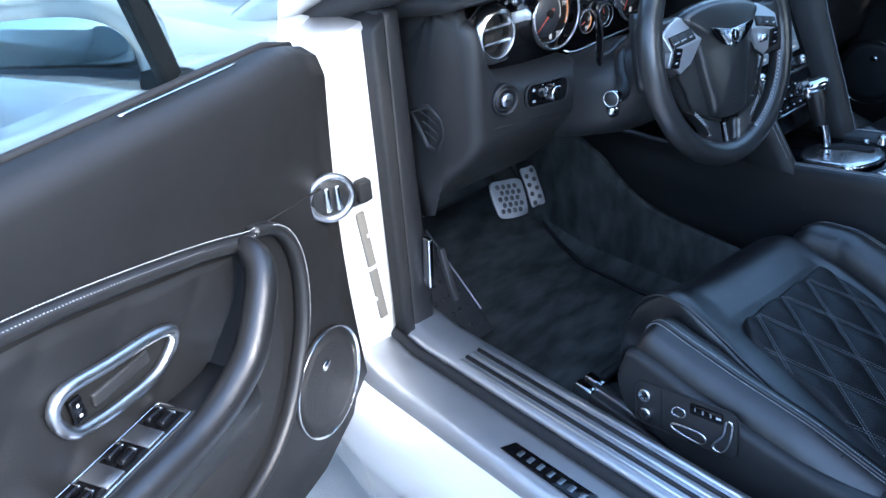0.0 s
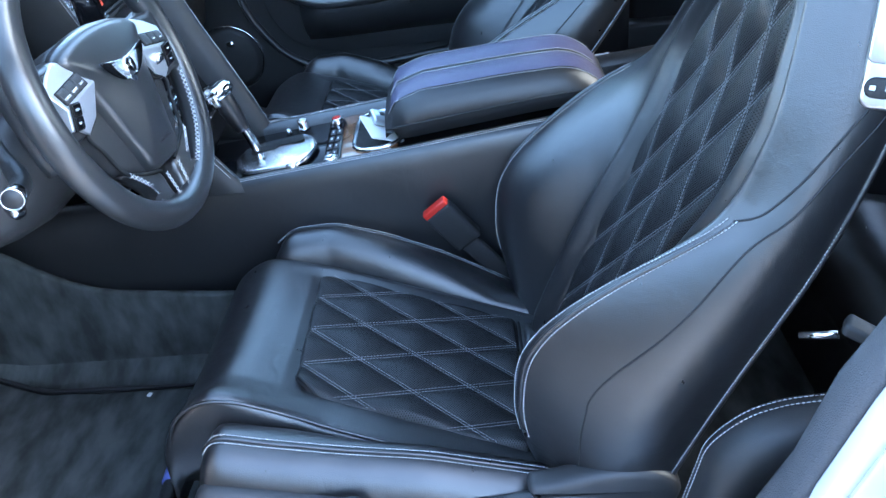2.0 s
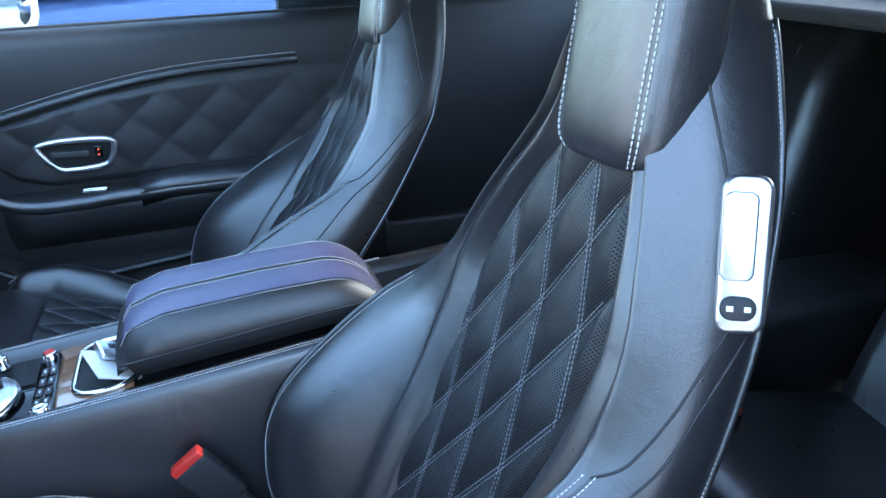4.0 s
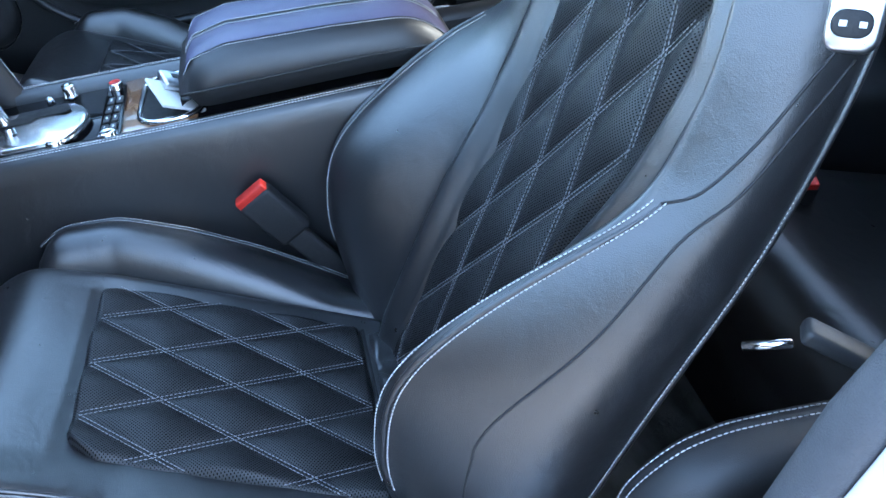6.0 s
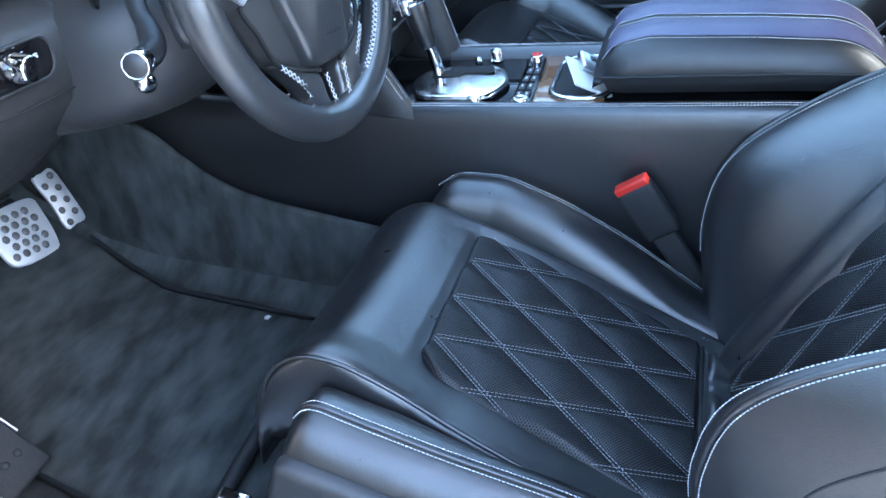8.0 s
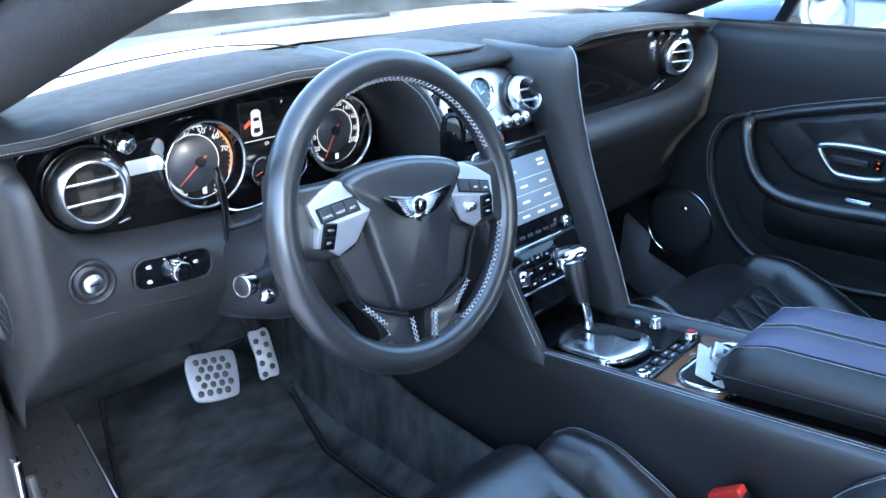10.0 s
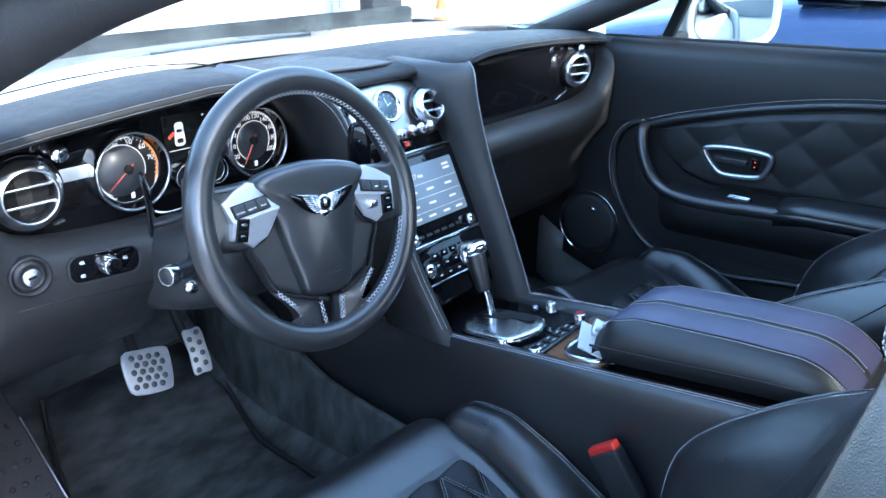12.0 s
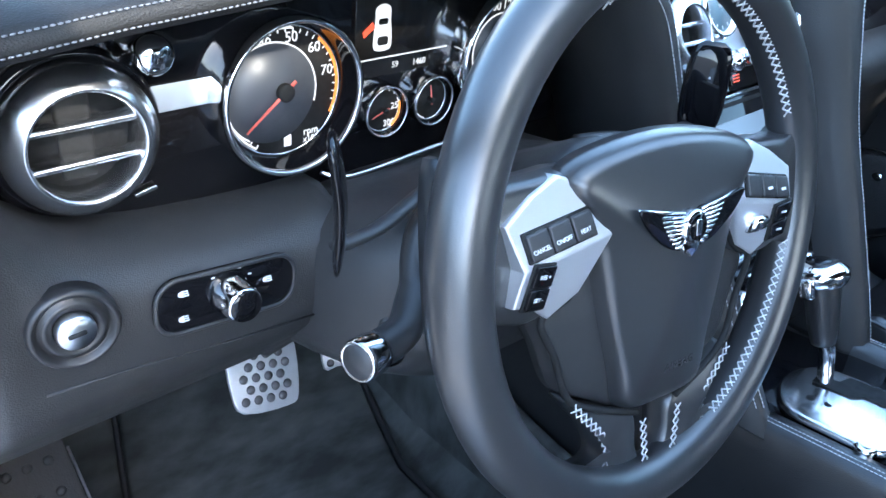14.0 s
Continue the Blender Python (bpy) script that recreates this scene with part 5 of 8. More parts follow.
def gauge(x, z, r, labels, needle, start, sweep, small=False, red=None, off=0.0, name="gauge", lab="round instrument with a chrome bezel"):
    m = face_m(x, z, 0.021)
    h = 0.009 if small else 0.020
    g = dpart(name, lathe([(r * 1.12, -0.004), (r * 1.15, h * 0.6), (r * 1.12, h), (r * 1.08, h * 1.05), (r * 1.05, h * 0.96), (r * 1.045, h * 0.86)], 56, m, caps=False), CHROME, lab)
    dpart("bezel_wall", lathe([(r * 1.05, h * 0.87), (r * 1.03, h * 0.55), (r * 0.955, 0.0024)], 56, m, caps=False), PIANO, "black inner wall", g)
    dpart("dial_edge", put(tube(arc(r * 0.945, 0, 360, 0.003, 60)[:-1], 0.0011, 6, True), m), CHROME, "thin bright dial edge", g)
    dpart("dial", lathe([(r * 0.95, 0.001), (r * 0.95, 0.0022), (0.0005, 0.0022)], 48, m), DARK, "black dial", g)
    if not small:
        dpart("dial_centre", lathe([(r * (0.62 + off * 0.5), 0.002), (r * (0.62 + off * 0.5), 0.0036), (0.0005, 0.0036)], 48, m @ Matrix.Translation((-off * r, 0, 0))), DIAL, "grey dial centre", g)
        dpart("dial_line", put(tube(arc(r * (0.63 + off * 0.5), start, start + sweep, 0.0038), 0.0006, 5), m @ Matrix.Translation((-off * r, 0, 0))), GLOW_WHITE, "", g)
    dpart("dial_line", put(tube(arc(r * 0.90, start, start + sweep * (0.62 if red else 1.0), 0.003), 0.0007, 5), m), GLOW_WHITE, "", g)
    if red:
        dpart("red_zone", put(tube(arc(r * 0.90, start + sweep * red[0], start + sweep * red[1], 0.0034), 0.0009, 6), m), GLOW_ORANGE, "glowing orange-red zone", g)
    n = len(labels)
    for i, s in enumerate(labels):
        a = radians(start + sweep * i / (n - 1))
        if s:
            dpart("numeral", text_bm(s, r * (0.21 if not small else 0.42), m @ Matrix.Translation((r * 0.765 * math.cos(a), r * 0.765 * math.sin(a), 0.0026))), GLOW_WHITE, "", g, False)
    ticks = 4 * (n - 1) if not small else 6
    bmt = bmesh.new()
    for i in range(ticks + 1):
        a = radians(start + sweep * i / ticks)
        c = Vector((math.cos(a), math.sin(a), 0))
        tube([c * r * 0.84 + Vector((0, 0, 0.003)), c * r * 0.90 + Vector((0, 0, 0.003))], 0.0005, 4, bm=bmt)
    dpart("tick_marks", put(bmt, m), GLOW_WHITE, "", g)
    a = radians(needle)
    c = Vector((math.cos(a), math.sin(a), 0))
    k = 0.0055
    nd = dpart("needle", put(tube([c * -r * 0.22 + Vector((0, 0, k)), Vector((0, 0, k)), c * r * (0.80 if not small else 0.7) + Vector((0, 0, k))], [0.0013, 0.0013, 0.0008] if not small else [0.0007, 0.0007, 0.0004], 6), m), NEEDLE, "red needle", g)
    dpart("needle_cap", lathe([(r * 0.13, 0.003), (r * 0.13, 0.0075), (r * 0.10, 0.0085), (0.0005, 0.0085)], 24, m), DARK, "", g)
    if not small:
        dpart("dial_emblem", put(rbox(r * 0.12, r * 0.17, 0.0006, 0.0002), m @ Matrix.Translation((r * 0.06, -r * 0.76, 0.0028))), GLOW_WHITE, "", g)
    return g


gauge(-0.472, 0.848, 0.0445, ["", "", "", "", "40", "50", "60", "70", ""], 218, 239, -256, red=(0.74, 1.05), off=0.2, name="tachometer", lab="rev counter with a red needle and orange zone")
gauge(-0.279, 0.848, 0.0445, ["", "20", "40", "60", "80", "100", "120", "140", "160", "180", "200"], 240, 240, -270, name="speedometer", lab="speedometer with a red needle and chrome bezel")
gauge(-0.391, 0.820, 0.0165, ["300", "250", ""], 200, -60, 130, small=True, red=(0.0, 0.6), name="oil_gauge", lab="small oil temperature dial")
gauge(-0.347, 0.820, 0.0165, ["", "", ""], 100, 250, -150, small=True, name="fuel_gauge", lab="small fuel dial")
dpart("numeral", text_bm("rpm", 0.007, face_m(-0.452, 0.818, 0.0175)), GLOW_WHITE, "", None, False)
dpart("numeral", text_bm("x100", 0.006, face_m(-0.452, 0.8125, 0.0175)), GLOW_WHITE, "", None, False)
# driver's display with the car plan
disp = dpart("driver_display", rbox(0.092, 0.060, 0.002, 0.0008, face_m(-0.3700, 0.8740, 0.0205)), mat("display_glass", (0.012, 0.011, 0.01), 0.15, coat=0.6), "dark driver display")
icon = [(p.x, p.y) for p in spline([(-0.0065, -0.014, 0), (0.0065, -0.014, 0), (0.0075, -0.004, 0), (0.0065, 0.006, 0), (0.006, 0.014, 0), (0, 0.0165, 0), (-0.006, 0.014, 0), (-0.0065, 0.006, 0), (-0.0075, -0.004, 0)], 3, True)]
dpart("car_symbol", plate(icon, 0.0005, face_m(-0.3935, 0.8775, 0.0193), 0.0001), GLOW_WHITE, "white car symbol", disp)
dpart("glass_symbol", plate(rounded(0.009, 0.006, 0.002), 0.0004, face_m(-0.3935, 0.8695, 0.0188), 0.0001), DARK, "", disp)
dpart("glass_symbol", plate(rounded(0.008, 0.004, 0.0015), 0.0004, face_m(-0.3935, 0.8825, 0.0188), 0.0001), DARK, "", disp)
dpart("door_symbol", plate([(0, 0), (-0.009, -0.006), (-0.010, -0.002), (-0.002, 0.004)], 0.0005, face_m(-0.4005, 0.8790, 0.019), 0.0001), GLOW_RED, "red open-door symbol", disp)
dpart("display_line", rbox(0.078, 0.0009, 0.0006, 0.0002, face_m(-0.3720, 0.8575, 0.0193)), GLOW_WHITE, "", disp)
dpart("numeral", text_bm("59", 0.006, face_m(-0.3810, 0.8510, 0.0193)), GLOW_WHITE, "", disp, False)
dpart("numeral", text_bm("1460", 0.0062, face_m(-0.3590, 0.8500, 0.0193)), GLOW_WHITE, "", disp, False)
dpart("numeral", text_bm("P", 0.005, face_m(-0.3560, 0.8970, 0.0193)), GLOW_WHITE, "", disp, False)
# chrome line under the instruments
dpart("binnacle_trim", tube(spline([(-0.448, 0.012, 0.789), (-0.43, 0.002, 0.785), (-0.36, 0.002, 0.789), (-0.27, 0.005, 0.793), (-0.24, 0.012, 0.805)], 5), 0.0022, 6), CHROME, "thin chrome binnacle trim")
# column surround under the binnacle
dpart("binnacle_shelf", rbox(0.20, 0.10, 0.03, 0.012, Matrix.Translation((-0.335, -0.01, 0.762)) @ Matrix.Rotation(radians(-8), 4, 'X')), PLASTIC, "dark shelf under the instruments")

# hood end that curls down to the right of the instruments
path = spline([(-0.325, -0.072, 0.945), (-0.280, -0.074, 0.934), (-0.243, -0.076, 0.917), (-0.214, -0.079, 0.892), (-0.195, -0.082, 0.860), (-0.178, -0.09, 0.812), (-0.168, -0.10, 0.765)], 6)
rings = [[p + Vector((-0.028, 0.02, -0.01)), p + Vector((-0.010, 0.002, -0.004)), p, p + Vector((0.008, 0.002, 0.006)), p + Vector((0.016, 0.012, 0.010)), p + Vector((0.018, 0.11, 0.012)), p + Vector((-0.026, 0.11, -0.01))] for p in path]
dpart("hood_end", loft(rings), DASH_LEATHER, "stitched leather hood end")
bms = stitches(shift(path, (0.0, -0.0008, 0.0005)), 0.0028, 0.0009, 0.0007)
stitches(shift(path, (0.007, 0.0008, 0.006)), 0.0028, 0.0009, 0.00072, bms)
dpart("stitching", bms, THREAD, "pale twin stitching")

# stitched front edge of the top pad
def pad_line(x0, x1, dy, dz, n=60):
    return [Vector((x, lin(EDGE_Y, x) + dy, lin(EDGE_Z, x) + dz)) for x in [x0 + (x1 - x0) * k / n for k in range(n + 1)]]


bms = bmesh.new()
for x0, x1 in ((-0.70, -0.33), (0.12, 0.72)):
    stitches(pad_line(x0, x1, 0.0, -0.0095), 0.0021, 0.0009, 0.00052, bms)
    stitches(pad_line(x0, x1, 0.0034, -0.0022), 0.0021, 0.0009, 0.00054, bms)
dpart("stitching", bms, THREAD_DARK, "grey twin stitching")
bms = bmesh.new()
for sx, x in ((1, 0.078),):
    pts = [(x + sx * 0.04, -0.045, 0.926), (x + sx * 0.012, -0.09, 0.915), (x, -0.112, 0.86), (x, -0.14, 0.77), (x, -0.178, 0.68), (x, -0.212, 0.60), (x, -0.235, 0.54)]
    pth = spline(pts, 6)
    stitches(shift(pth, (-0.001, -0.0005, 0)), 0.0028, 0.0009, 0.00072, bms)
    stitches(shift(pth, (0.0055, 0.0035, 0)), 0.0028, 0.0009, 0.00072, bms)
pth = spline([(-0.128, -0.06, 0.80), (-0.128, -0.12, 0.72), (-0.128, -0.165, 0.64), (-0.128, -0.215, 0.565)], 6)
stitches(shift(pth, (0.001, -0.0005, 0)), 0.0028, 0.0009, 0.00072, bms)
stitches(shift(pth, (-0.0055, 0.0035, 0)), 0.0028, 0.0009, 0.00072, bms)
dpart("stitching", bms, THREAD, "pale twin stitching")
# seams, demister slots and speaker pad on the dash top
for x0, x1, f in ((-0.70, -0.25, 0.16), (0.25, 0.70, 0.16)):
    pts = []
    for k in range(31):
        x = x0 + (x1 - x0) * k / 30
        pts.append(Vector((x, 0.36 - 0.42 * abs(x) ** 2.2 - 0.055, 0.9065)))
    dpart("demister_slot", tube(pts, 0.010, 8, flat=0.35, up=(0, 0, 1)), DARK, "dark demister slot")
dpart("speaker_pad", lathe([(0.132, -0.002), (0.131, 0.0015), (0.127, 0.0022), (0.122, 0.0015), (0.09, 0.0030), (0.0005, 0.005)], 56, Matrix.Translation((-0.01, 0.130, 0.9165)) @ Matrix.Rotation(radians(-2), 4, 'X') @ Matrix.Diagonal((1.2, 0.80, 1, 1))), SPEAKER_MESH, "dark mesh speaker cover")
part_l = [Vector((-0.245 - 0.40 * t, 0.03 + 0.06 * math.sin(t * 2.5) + 0.02 * t, lin(EDGE_Z, -0.245 - 0.40 * t) + 0.0065)) for t in [k / 24 for k in range(25)]]
dpart("airbag_seam", tube(part_l, 0.0012, 6), RUBBER, "thin dash-top seam")

# light switch panel and ignition
BUTTON_BLACK = mat("smooth_black_plastic", (0.014, 0.014, 0.015), 0.40, vary=0.08, scale=30)
lm = axis_to((-0.553, -0.0465, 0.765), (0, -1, 0.06)) @ Matrix.Rotation(radians(-5), 4, 'Z')
lp = dpart("light_switch", plate(rounded(0.088, 0.035, 0.014, 7), 0.004, lm, 0.0015), PIANO, "glossy black light switch panel")
dpart("switch_rim", tube([lm @ Vector((x, y, 0.004)) for x, y in rounded(0.086, 0.033, 0.013, 7)], 0.0014, 6, True), PLASTIC, "", lp)
dpart("rotary_knob", lathe([(0.0125, 0), (0.012, 0.006), (0.0105, 0.018), (0.0098, 0.020)], 28, lm @ Matrix.Translation((0.0, 0.001, 0.003))), CHROME, "chrome rotary knob", lp)
dpart("knob_face", lathe([(0.0099, 0.0195), (0.009, 0.0212), (0.0005, 0.0212)], 28, lm @ Matrix.Translation((0.0, 0.001, 0.003))), PIANO, "", lp)
for dx, dy in ((-0.026, 0.0075), (-0.026, -0.008), (0.026, 0.003)):
    for q in range(3):
        dpart("symbol", rbox(0.0034 - 0.0006 * q, 0.0008, 0.0003, 0.0001, lm @ Matrix.Translation((dx, dy + 0.0014 * (q - 1), 0.0042))), WHITE_MARK, "", lp)
    dpart("symbol", plate([(0.0006, 0.0022), (-0.0022, 0.0012), (-0.0026, 0), (-0.0022, -0.0012), (0.0006, -0.0022)], 0.0003, lm @ Matrix.Translation((dx - 0.002, dy, 0.0041)), 0), WHITE_MARK, "", lp)
for k in range(4):
    a = radians(130 - 32 * k)
    dpart("symbol", rbox(0.0022, 0.0008, 0.0003, 0.0001, lm @ Matrix.Translation((0.0155 * math.cos(a), 0.001 + 0.0152 * math.sin(a), 0.0042))), WHITE_MARK, "", lp)
im = axis_to((-0.637, -0.0475, 0.778), (-0.12, -1, 0.05))
ig = dpart("ignition_switch", lathe([(0.0225, -0.004), (0.0225, 0.005), (0.0210, 0.0075), (0.0190, 0.0070), (0.0180, 0.0035), (0.0165, 0.0030), (0.0155, 0.0060), (0.0125, 0.0066), (0.0105, 0.004)], 40, im), BUTTON_BLACK, "dark ignition switch surround")
dpart("key_barrel", lathe([(0.0098, 0.002), (0.0098, 0.0085), (0.0085, 0.0105), (0.0005, 0.0105)], 32, im), SATIN, "silver key barrel", ig)
dpart("key_slot", rbox(0.009, 0.0024, 0.002, 0.0008, im @ Matrix.Translation((0, 0, 0.0105)) @ Matrix.Rotation(0.15, 4, 'Z')), DARK, "dark key slot", ig)
# side vent in the end cap
sm = axis_to((-0.693, 0.045, 0.735), (-1, -0.1, 0))
vent_o = [(-0.034, 0.016), (0.004, 0.030), (0.028, 0.014), (0.030, -0.006), (0.014, -0.034), (-0.004, -0.030)]
sv = dpart("side_vent", tube([sm @ Vector((x, y, 0.001)) for x, y in vent_o], 0.0052, 8, True), PLASTIC, "dark demister vent frame")
# flat near-black plate paints the shade inside the side vent
dpart("vent_opening", plate([(x * 0.9, y * 0.9) for x, y in vent_o], 0.002, sm, 0.0005), DARK, "near-black plate for the shaded vent opening", sv)
for k in range(3):
    dpart("vent_slat", rbox(0.040 - 0.008 * k, 0.0025, 0.004, 0.001, sm @ Matrix.Translation((0.004, 0.012 - 0.013 * k, 0.002)) @ Matrix.Rotation(radians(-25), 4, 'Z')), PLASTIC, "", sv)
dpart("lower_seam", tube([(-0.655, -0.0476, 0.741), (-0.61, -0.0476, 0.737), (-0.55, -0.0476, 0.729), (-0.475, -0.0470, 0.722)], 0.0009, 6), RUBBER, "thin seam")

# centre stack
panel_pts = []
for i in range(13):
    x = -0.17 + 0.245 * i / 12
    row = []
    for z, o in ((0.815, 0.0), (0.822, 0.006), (0.84, 0.008), (0.86, 0.008), (0.885, 0.006), (0.898, 0.0), (0.904, -0.012)):
        row.append(on_stack(x, z - 0.10 * (x + 0.05) ** 2 * 4, o - 1.2 * (x + 0.05) ** 2))
    row += [row[-1] + Vector((0, 0.05, -0.03)), row[0] + Vector((0, 0.05, 0))]
    panel_pts.append(row)
dpart("vent_panel", loft(panel_pts), SATIN, "satin silver centre vent panel")
vent(stack_m(0.018, 0.851, 0.006), 0.0285)
vent(stack_m(-0.130, 0.851, 0.002), 0.0285)
ck = stack_m(-0.062, 0.866, 0.006)
clock = dpart("clock", lathe([(0.027, 0), (0.0285, 0.005), (0.026, 0.009), (0.022, 0.008), (0.021, 0.004)], 44, ck), CHROME, "round chrome-rimmed analogue clock")
dpart("clock_face", lathe([(0.0215, 0.003), (0.0215, 0.0045), (0.0005, 0.0045)], 36, ck), mat("clock_dial", (0.10, 0.16, 0.19), 0.35), "blue-grey clock face", clock)
for a, ln, w in ((100, 0.014, 0.0008), (20, 0.010, 0.001)):
    c = Vector((math.cos(radians(a)), math.sin(radians(a)), 0))
    dpart("clock_pointer", put(tube([Vector((0, 0, 0.0052)), c * ln + Vector((0, 0, 0.0052))], w, 5), ck), WHITE_MARK, "", clock)
for k in range(12):
    a = radians(30 * k)
    dpart("hour_mark", rbox(0.003, 0.0009, 0.0005, 0.0001, ck @ Matrix.Rotation(a, 4, 'Z') @ Matrix.Translation((0.0175, 0, 0.0048))), WHITE_MARK, "", clock)
for x in (-0.090, -0.068, -0.040, -0.018, 0.004):
    m = stack_m(x, 0.822 + 0.0015 * (1 if x > -0.05 else 0), 0.004)
    dpart("organ_stop", lathe([(0.0085, 0), (0.0085, 0.003), (0.004, 0.005), (0.0036, 0.012), (0.0075, 0.015), (0.0082, 0.021), (0.006, 0.024), (0.0005, 0.0245)], 20, m), CHROME, "chrome organ-stop knob")
hz = dpart("hazard_button", rbox(0.018, 0.012, 0.004, 0.0012, stack_m(-0.044, 0.808, 0.004)), PIANO, "hazard warning button")
for k in (-0.0028, 0, 0.0028):
    dpart("symbol", rbox(0.011, 0.0012, 0.0005, 0.0002, stack_m(-0.044, 0.808, 0.0062) @ Matrix.Translation((0, k, 0))), GLOW_RED, "", hz)
# infotainment screen
sc = dpart("screen_unit", plate(rounded(0.186, 0.146, 0.010), 0.012, stack_m(-0.0225, 0.730, -0.006), 0.003), PIANO, "glossy black infotainment unit")
dpart("screen_rim", tube([stack_m(-0.0225, 0.730, 0.006) @ Vector((x, y, 0)) for x, y in rounded(0.186, 0.146, 0.011)], 0.0022, 6, True), CHROME, "thin chrome rim", sc)
dpart("screen", plate(rounded(0.142, 0.092, 0.003), 0.0014, stack_m(-0.030, 0.735, 0.0062), 0.0003), SCREEN, "lit touchscreen with white text rows", sc)
dpart("disc_slot", rbox(0.13, 0.004, 0.002, 0.0008, stack_m(-0.025, 0.789, 0.0065)), DARK, "", sc)
dpart("lettering", text_bm("11:17 am", 0.0105, stack_m(-0.056, 0.7595, 0.0078)), GLOW_WHITE, "", sc, False)
for z in (0.748, 0.728, 0.708):
    dpart("screen_line", rbox(0.138, 0.0007, 0.0004, 0.0001, stack_m(-0.030, z, 0.0078)), GLOW_WHITE, "", sc)
for z, xs in ((0.738, (-0.07, -0.03, 0.015)), (0.718, (-0.075, -0.035, 0.015)), (0.7005, (-0.080, -0.045, -0.010, 0.022)), (0.766, (0.022,)), (0.760, (0.022,))):
    for x in xs:
        dpart("screen_text", rbox(0.016, 0.0035, 0.0004, 0.0001, stack_m(x, z, 0.0078)), GLOW_WHITE, "", sc)
for x in (-0.105, 0.034):
    dpart("radio_knob", lathe([(0.0095, 0), (0.0095, 0.008), (0.008, 0.011), (0.0005, 0.0115)], 26, stack_m(x, 0.676, 0.005)), CHROME, "chrome rotary knob", sc)
for k in range(6):
    dpart("radio_button", rbox(0.013, 0.0045, 0.003, 0.001, stack_m(-0.085 + 0.0185 * k, 0.6765, 0.006)), PLASTIC, "", sc)
ac = dpart("climate_panel", plate(rounded(0.182, 0.062, 0.006), 0.008, stack_m(-0.0325, 0.633, -0.003), 0.002), PIANO, "glossy black climate panel")
dpart("climate_trim", rbox(0.178, 0.0035, 0.004, 0.0012, stack_m(-0.033, 0.608, 0.005)), CHROME, "thin chrome strip", ac)
dpart("climate_trim", rbox(0.178, 0.0035, 0.004, 0.0012, stack_m(-0.0325, 0.6625, 0.005)), CHROME, "thin chrome strip", ac)
for x in (-0.095, 0.032):
    dpart("climate_knob", lathe([(0.0115, 0), (0.0115, 0.009), (0.0095, 0.012), (0.0005, 0.0125)], 26, stack_m(x, 0.629, 0.004)), CHROME, "chrome rotary knob", ac)
for j in range(3):
    for k in range(4):
        b = dpart("climate_button", rbox(0.0185, 0.0115, 0.003, 0.001, stack_m(-0.070 + 0.0225 * k, 0.6165 + 0.0145 * j, 0.004)), PIANO, "", ac)
        dpart("symbol", rbox(0.006, 0.0022, 0.0004, 0.0001, stack_m(-0.070 + 0.0225 * k, 0.6165 + 0.0145 * j, 0.0058)), WHITE_MARK, "", ac)

# ---- centre console ----
console = thing("centre_console", "black leather centre console with stitched edges", "console", (-0.03, -0.45, 0.30))
corg = Vector(console.location)


def cpart(name, bm, material, label="", parent=None, smooth=True):
    bmesh.ops.translate(bm, verts=bm.verts, vec=-corg)
    return part(name, bm, material, parent or console, label, smooth)


def con_z(y):
    """Height of the console's edge."""
    return lin([(-0.95, 0.64), (-0.664, 0.611), (-0.448, 0.582), (-0.25, 0.558), (-0.15, 0.545), (0.05, 0.53)], y)


for sx, xe in ((-1, -0.130), (1, 0.085)):
    rings = []
    for k in range(21):
        y = 0.5 - 1.45 * k / 20
        z = con_z(y)
        prof = [(0.0, 0.30), (0.016, 0.42), (0.006, z - 0.03), (0.002, z - 0.008), (-0.003, z), (-0.012, z + 0.002), (-0.024, z - 0.002), (-0.028, z - 0.02), (-0.03, 0.30)]
        rings.append([Vector((xe + sx * a, y, b)) for a, b in prof])
    cpart("side_panel", loft(rings), LEATHER, "black leather console side")
rings = []
for k in range(11):
    y = 0.05 - 0.95 * k / 10
    z = con_z(y) - 0.012
    rings.append([Vector((-0.108, y, 0.36)), Vector((-0.108, y, z)), Vector((0.063, y, z)), Vector((0.063, y, 0.36))])
cpart("console_top", loft(rings), PIANO, "glossy black console top")

for x0, x1 in ((-0.164, -0.150), (0.105, 0.119)):
    yz = [(p.x, p.y) for p in spline([(-0.36, 0.362, 0), (-0.25, 0.372, 0), (-0.111, 0.384, 0), (0.0, 0.396, 0), (0.062, 0.413, 0), (0.12, 0.447, 0), (0.178, 0.487, 0), (0.30, 0.525, 0), (0.5, 0.545, 0)], 4)] + [(0.5, 0.235), (-0.36, 0.235)]
    m = Matrix(((0, 0, 1, x0), (1, 0, 0, 0), (0, 1, 0, 0), (0, 0, 0, 1)))
    cpart("tunnel_carpet", plate(yz, x1 - x0, m, 0.004), CARPET, "charcoal carpet on the tunnel side")

armrest = thing("armrest", "padded armrest lid with violet-grey leather panels", "armrest", (-0.02, -0.60, 0.60))
aorg = Vector(armrest.location)


def apart_(name, bm, material, label="", parent=None, smooth=True):
    bmesh.ops.translate(bm, verts=bm.verts, vec=-aorg)
    return part(name, bm, material, parent or armrest, label, smooth)


def arm_z(y):
    return lin([(-0.92, 0.685), (-0.76, 0.68), (-0.62, 0.672), (-0.50, 0.66), (-0.46, 0.645), (-0.445, 0.62)], y)


def arm_top(y):
    """Top of the lid, rounded down at its rear end."""
    return arm_z(y) - 0.045 * max(0.0, (-0.69 - y) / 0.082) ** 2.2


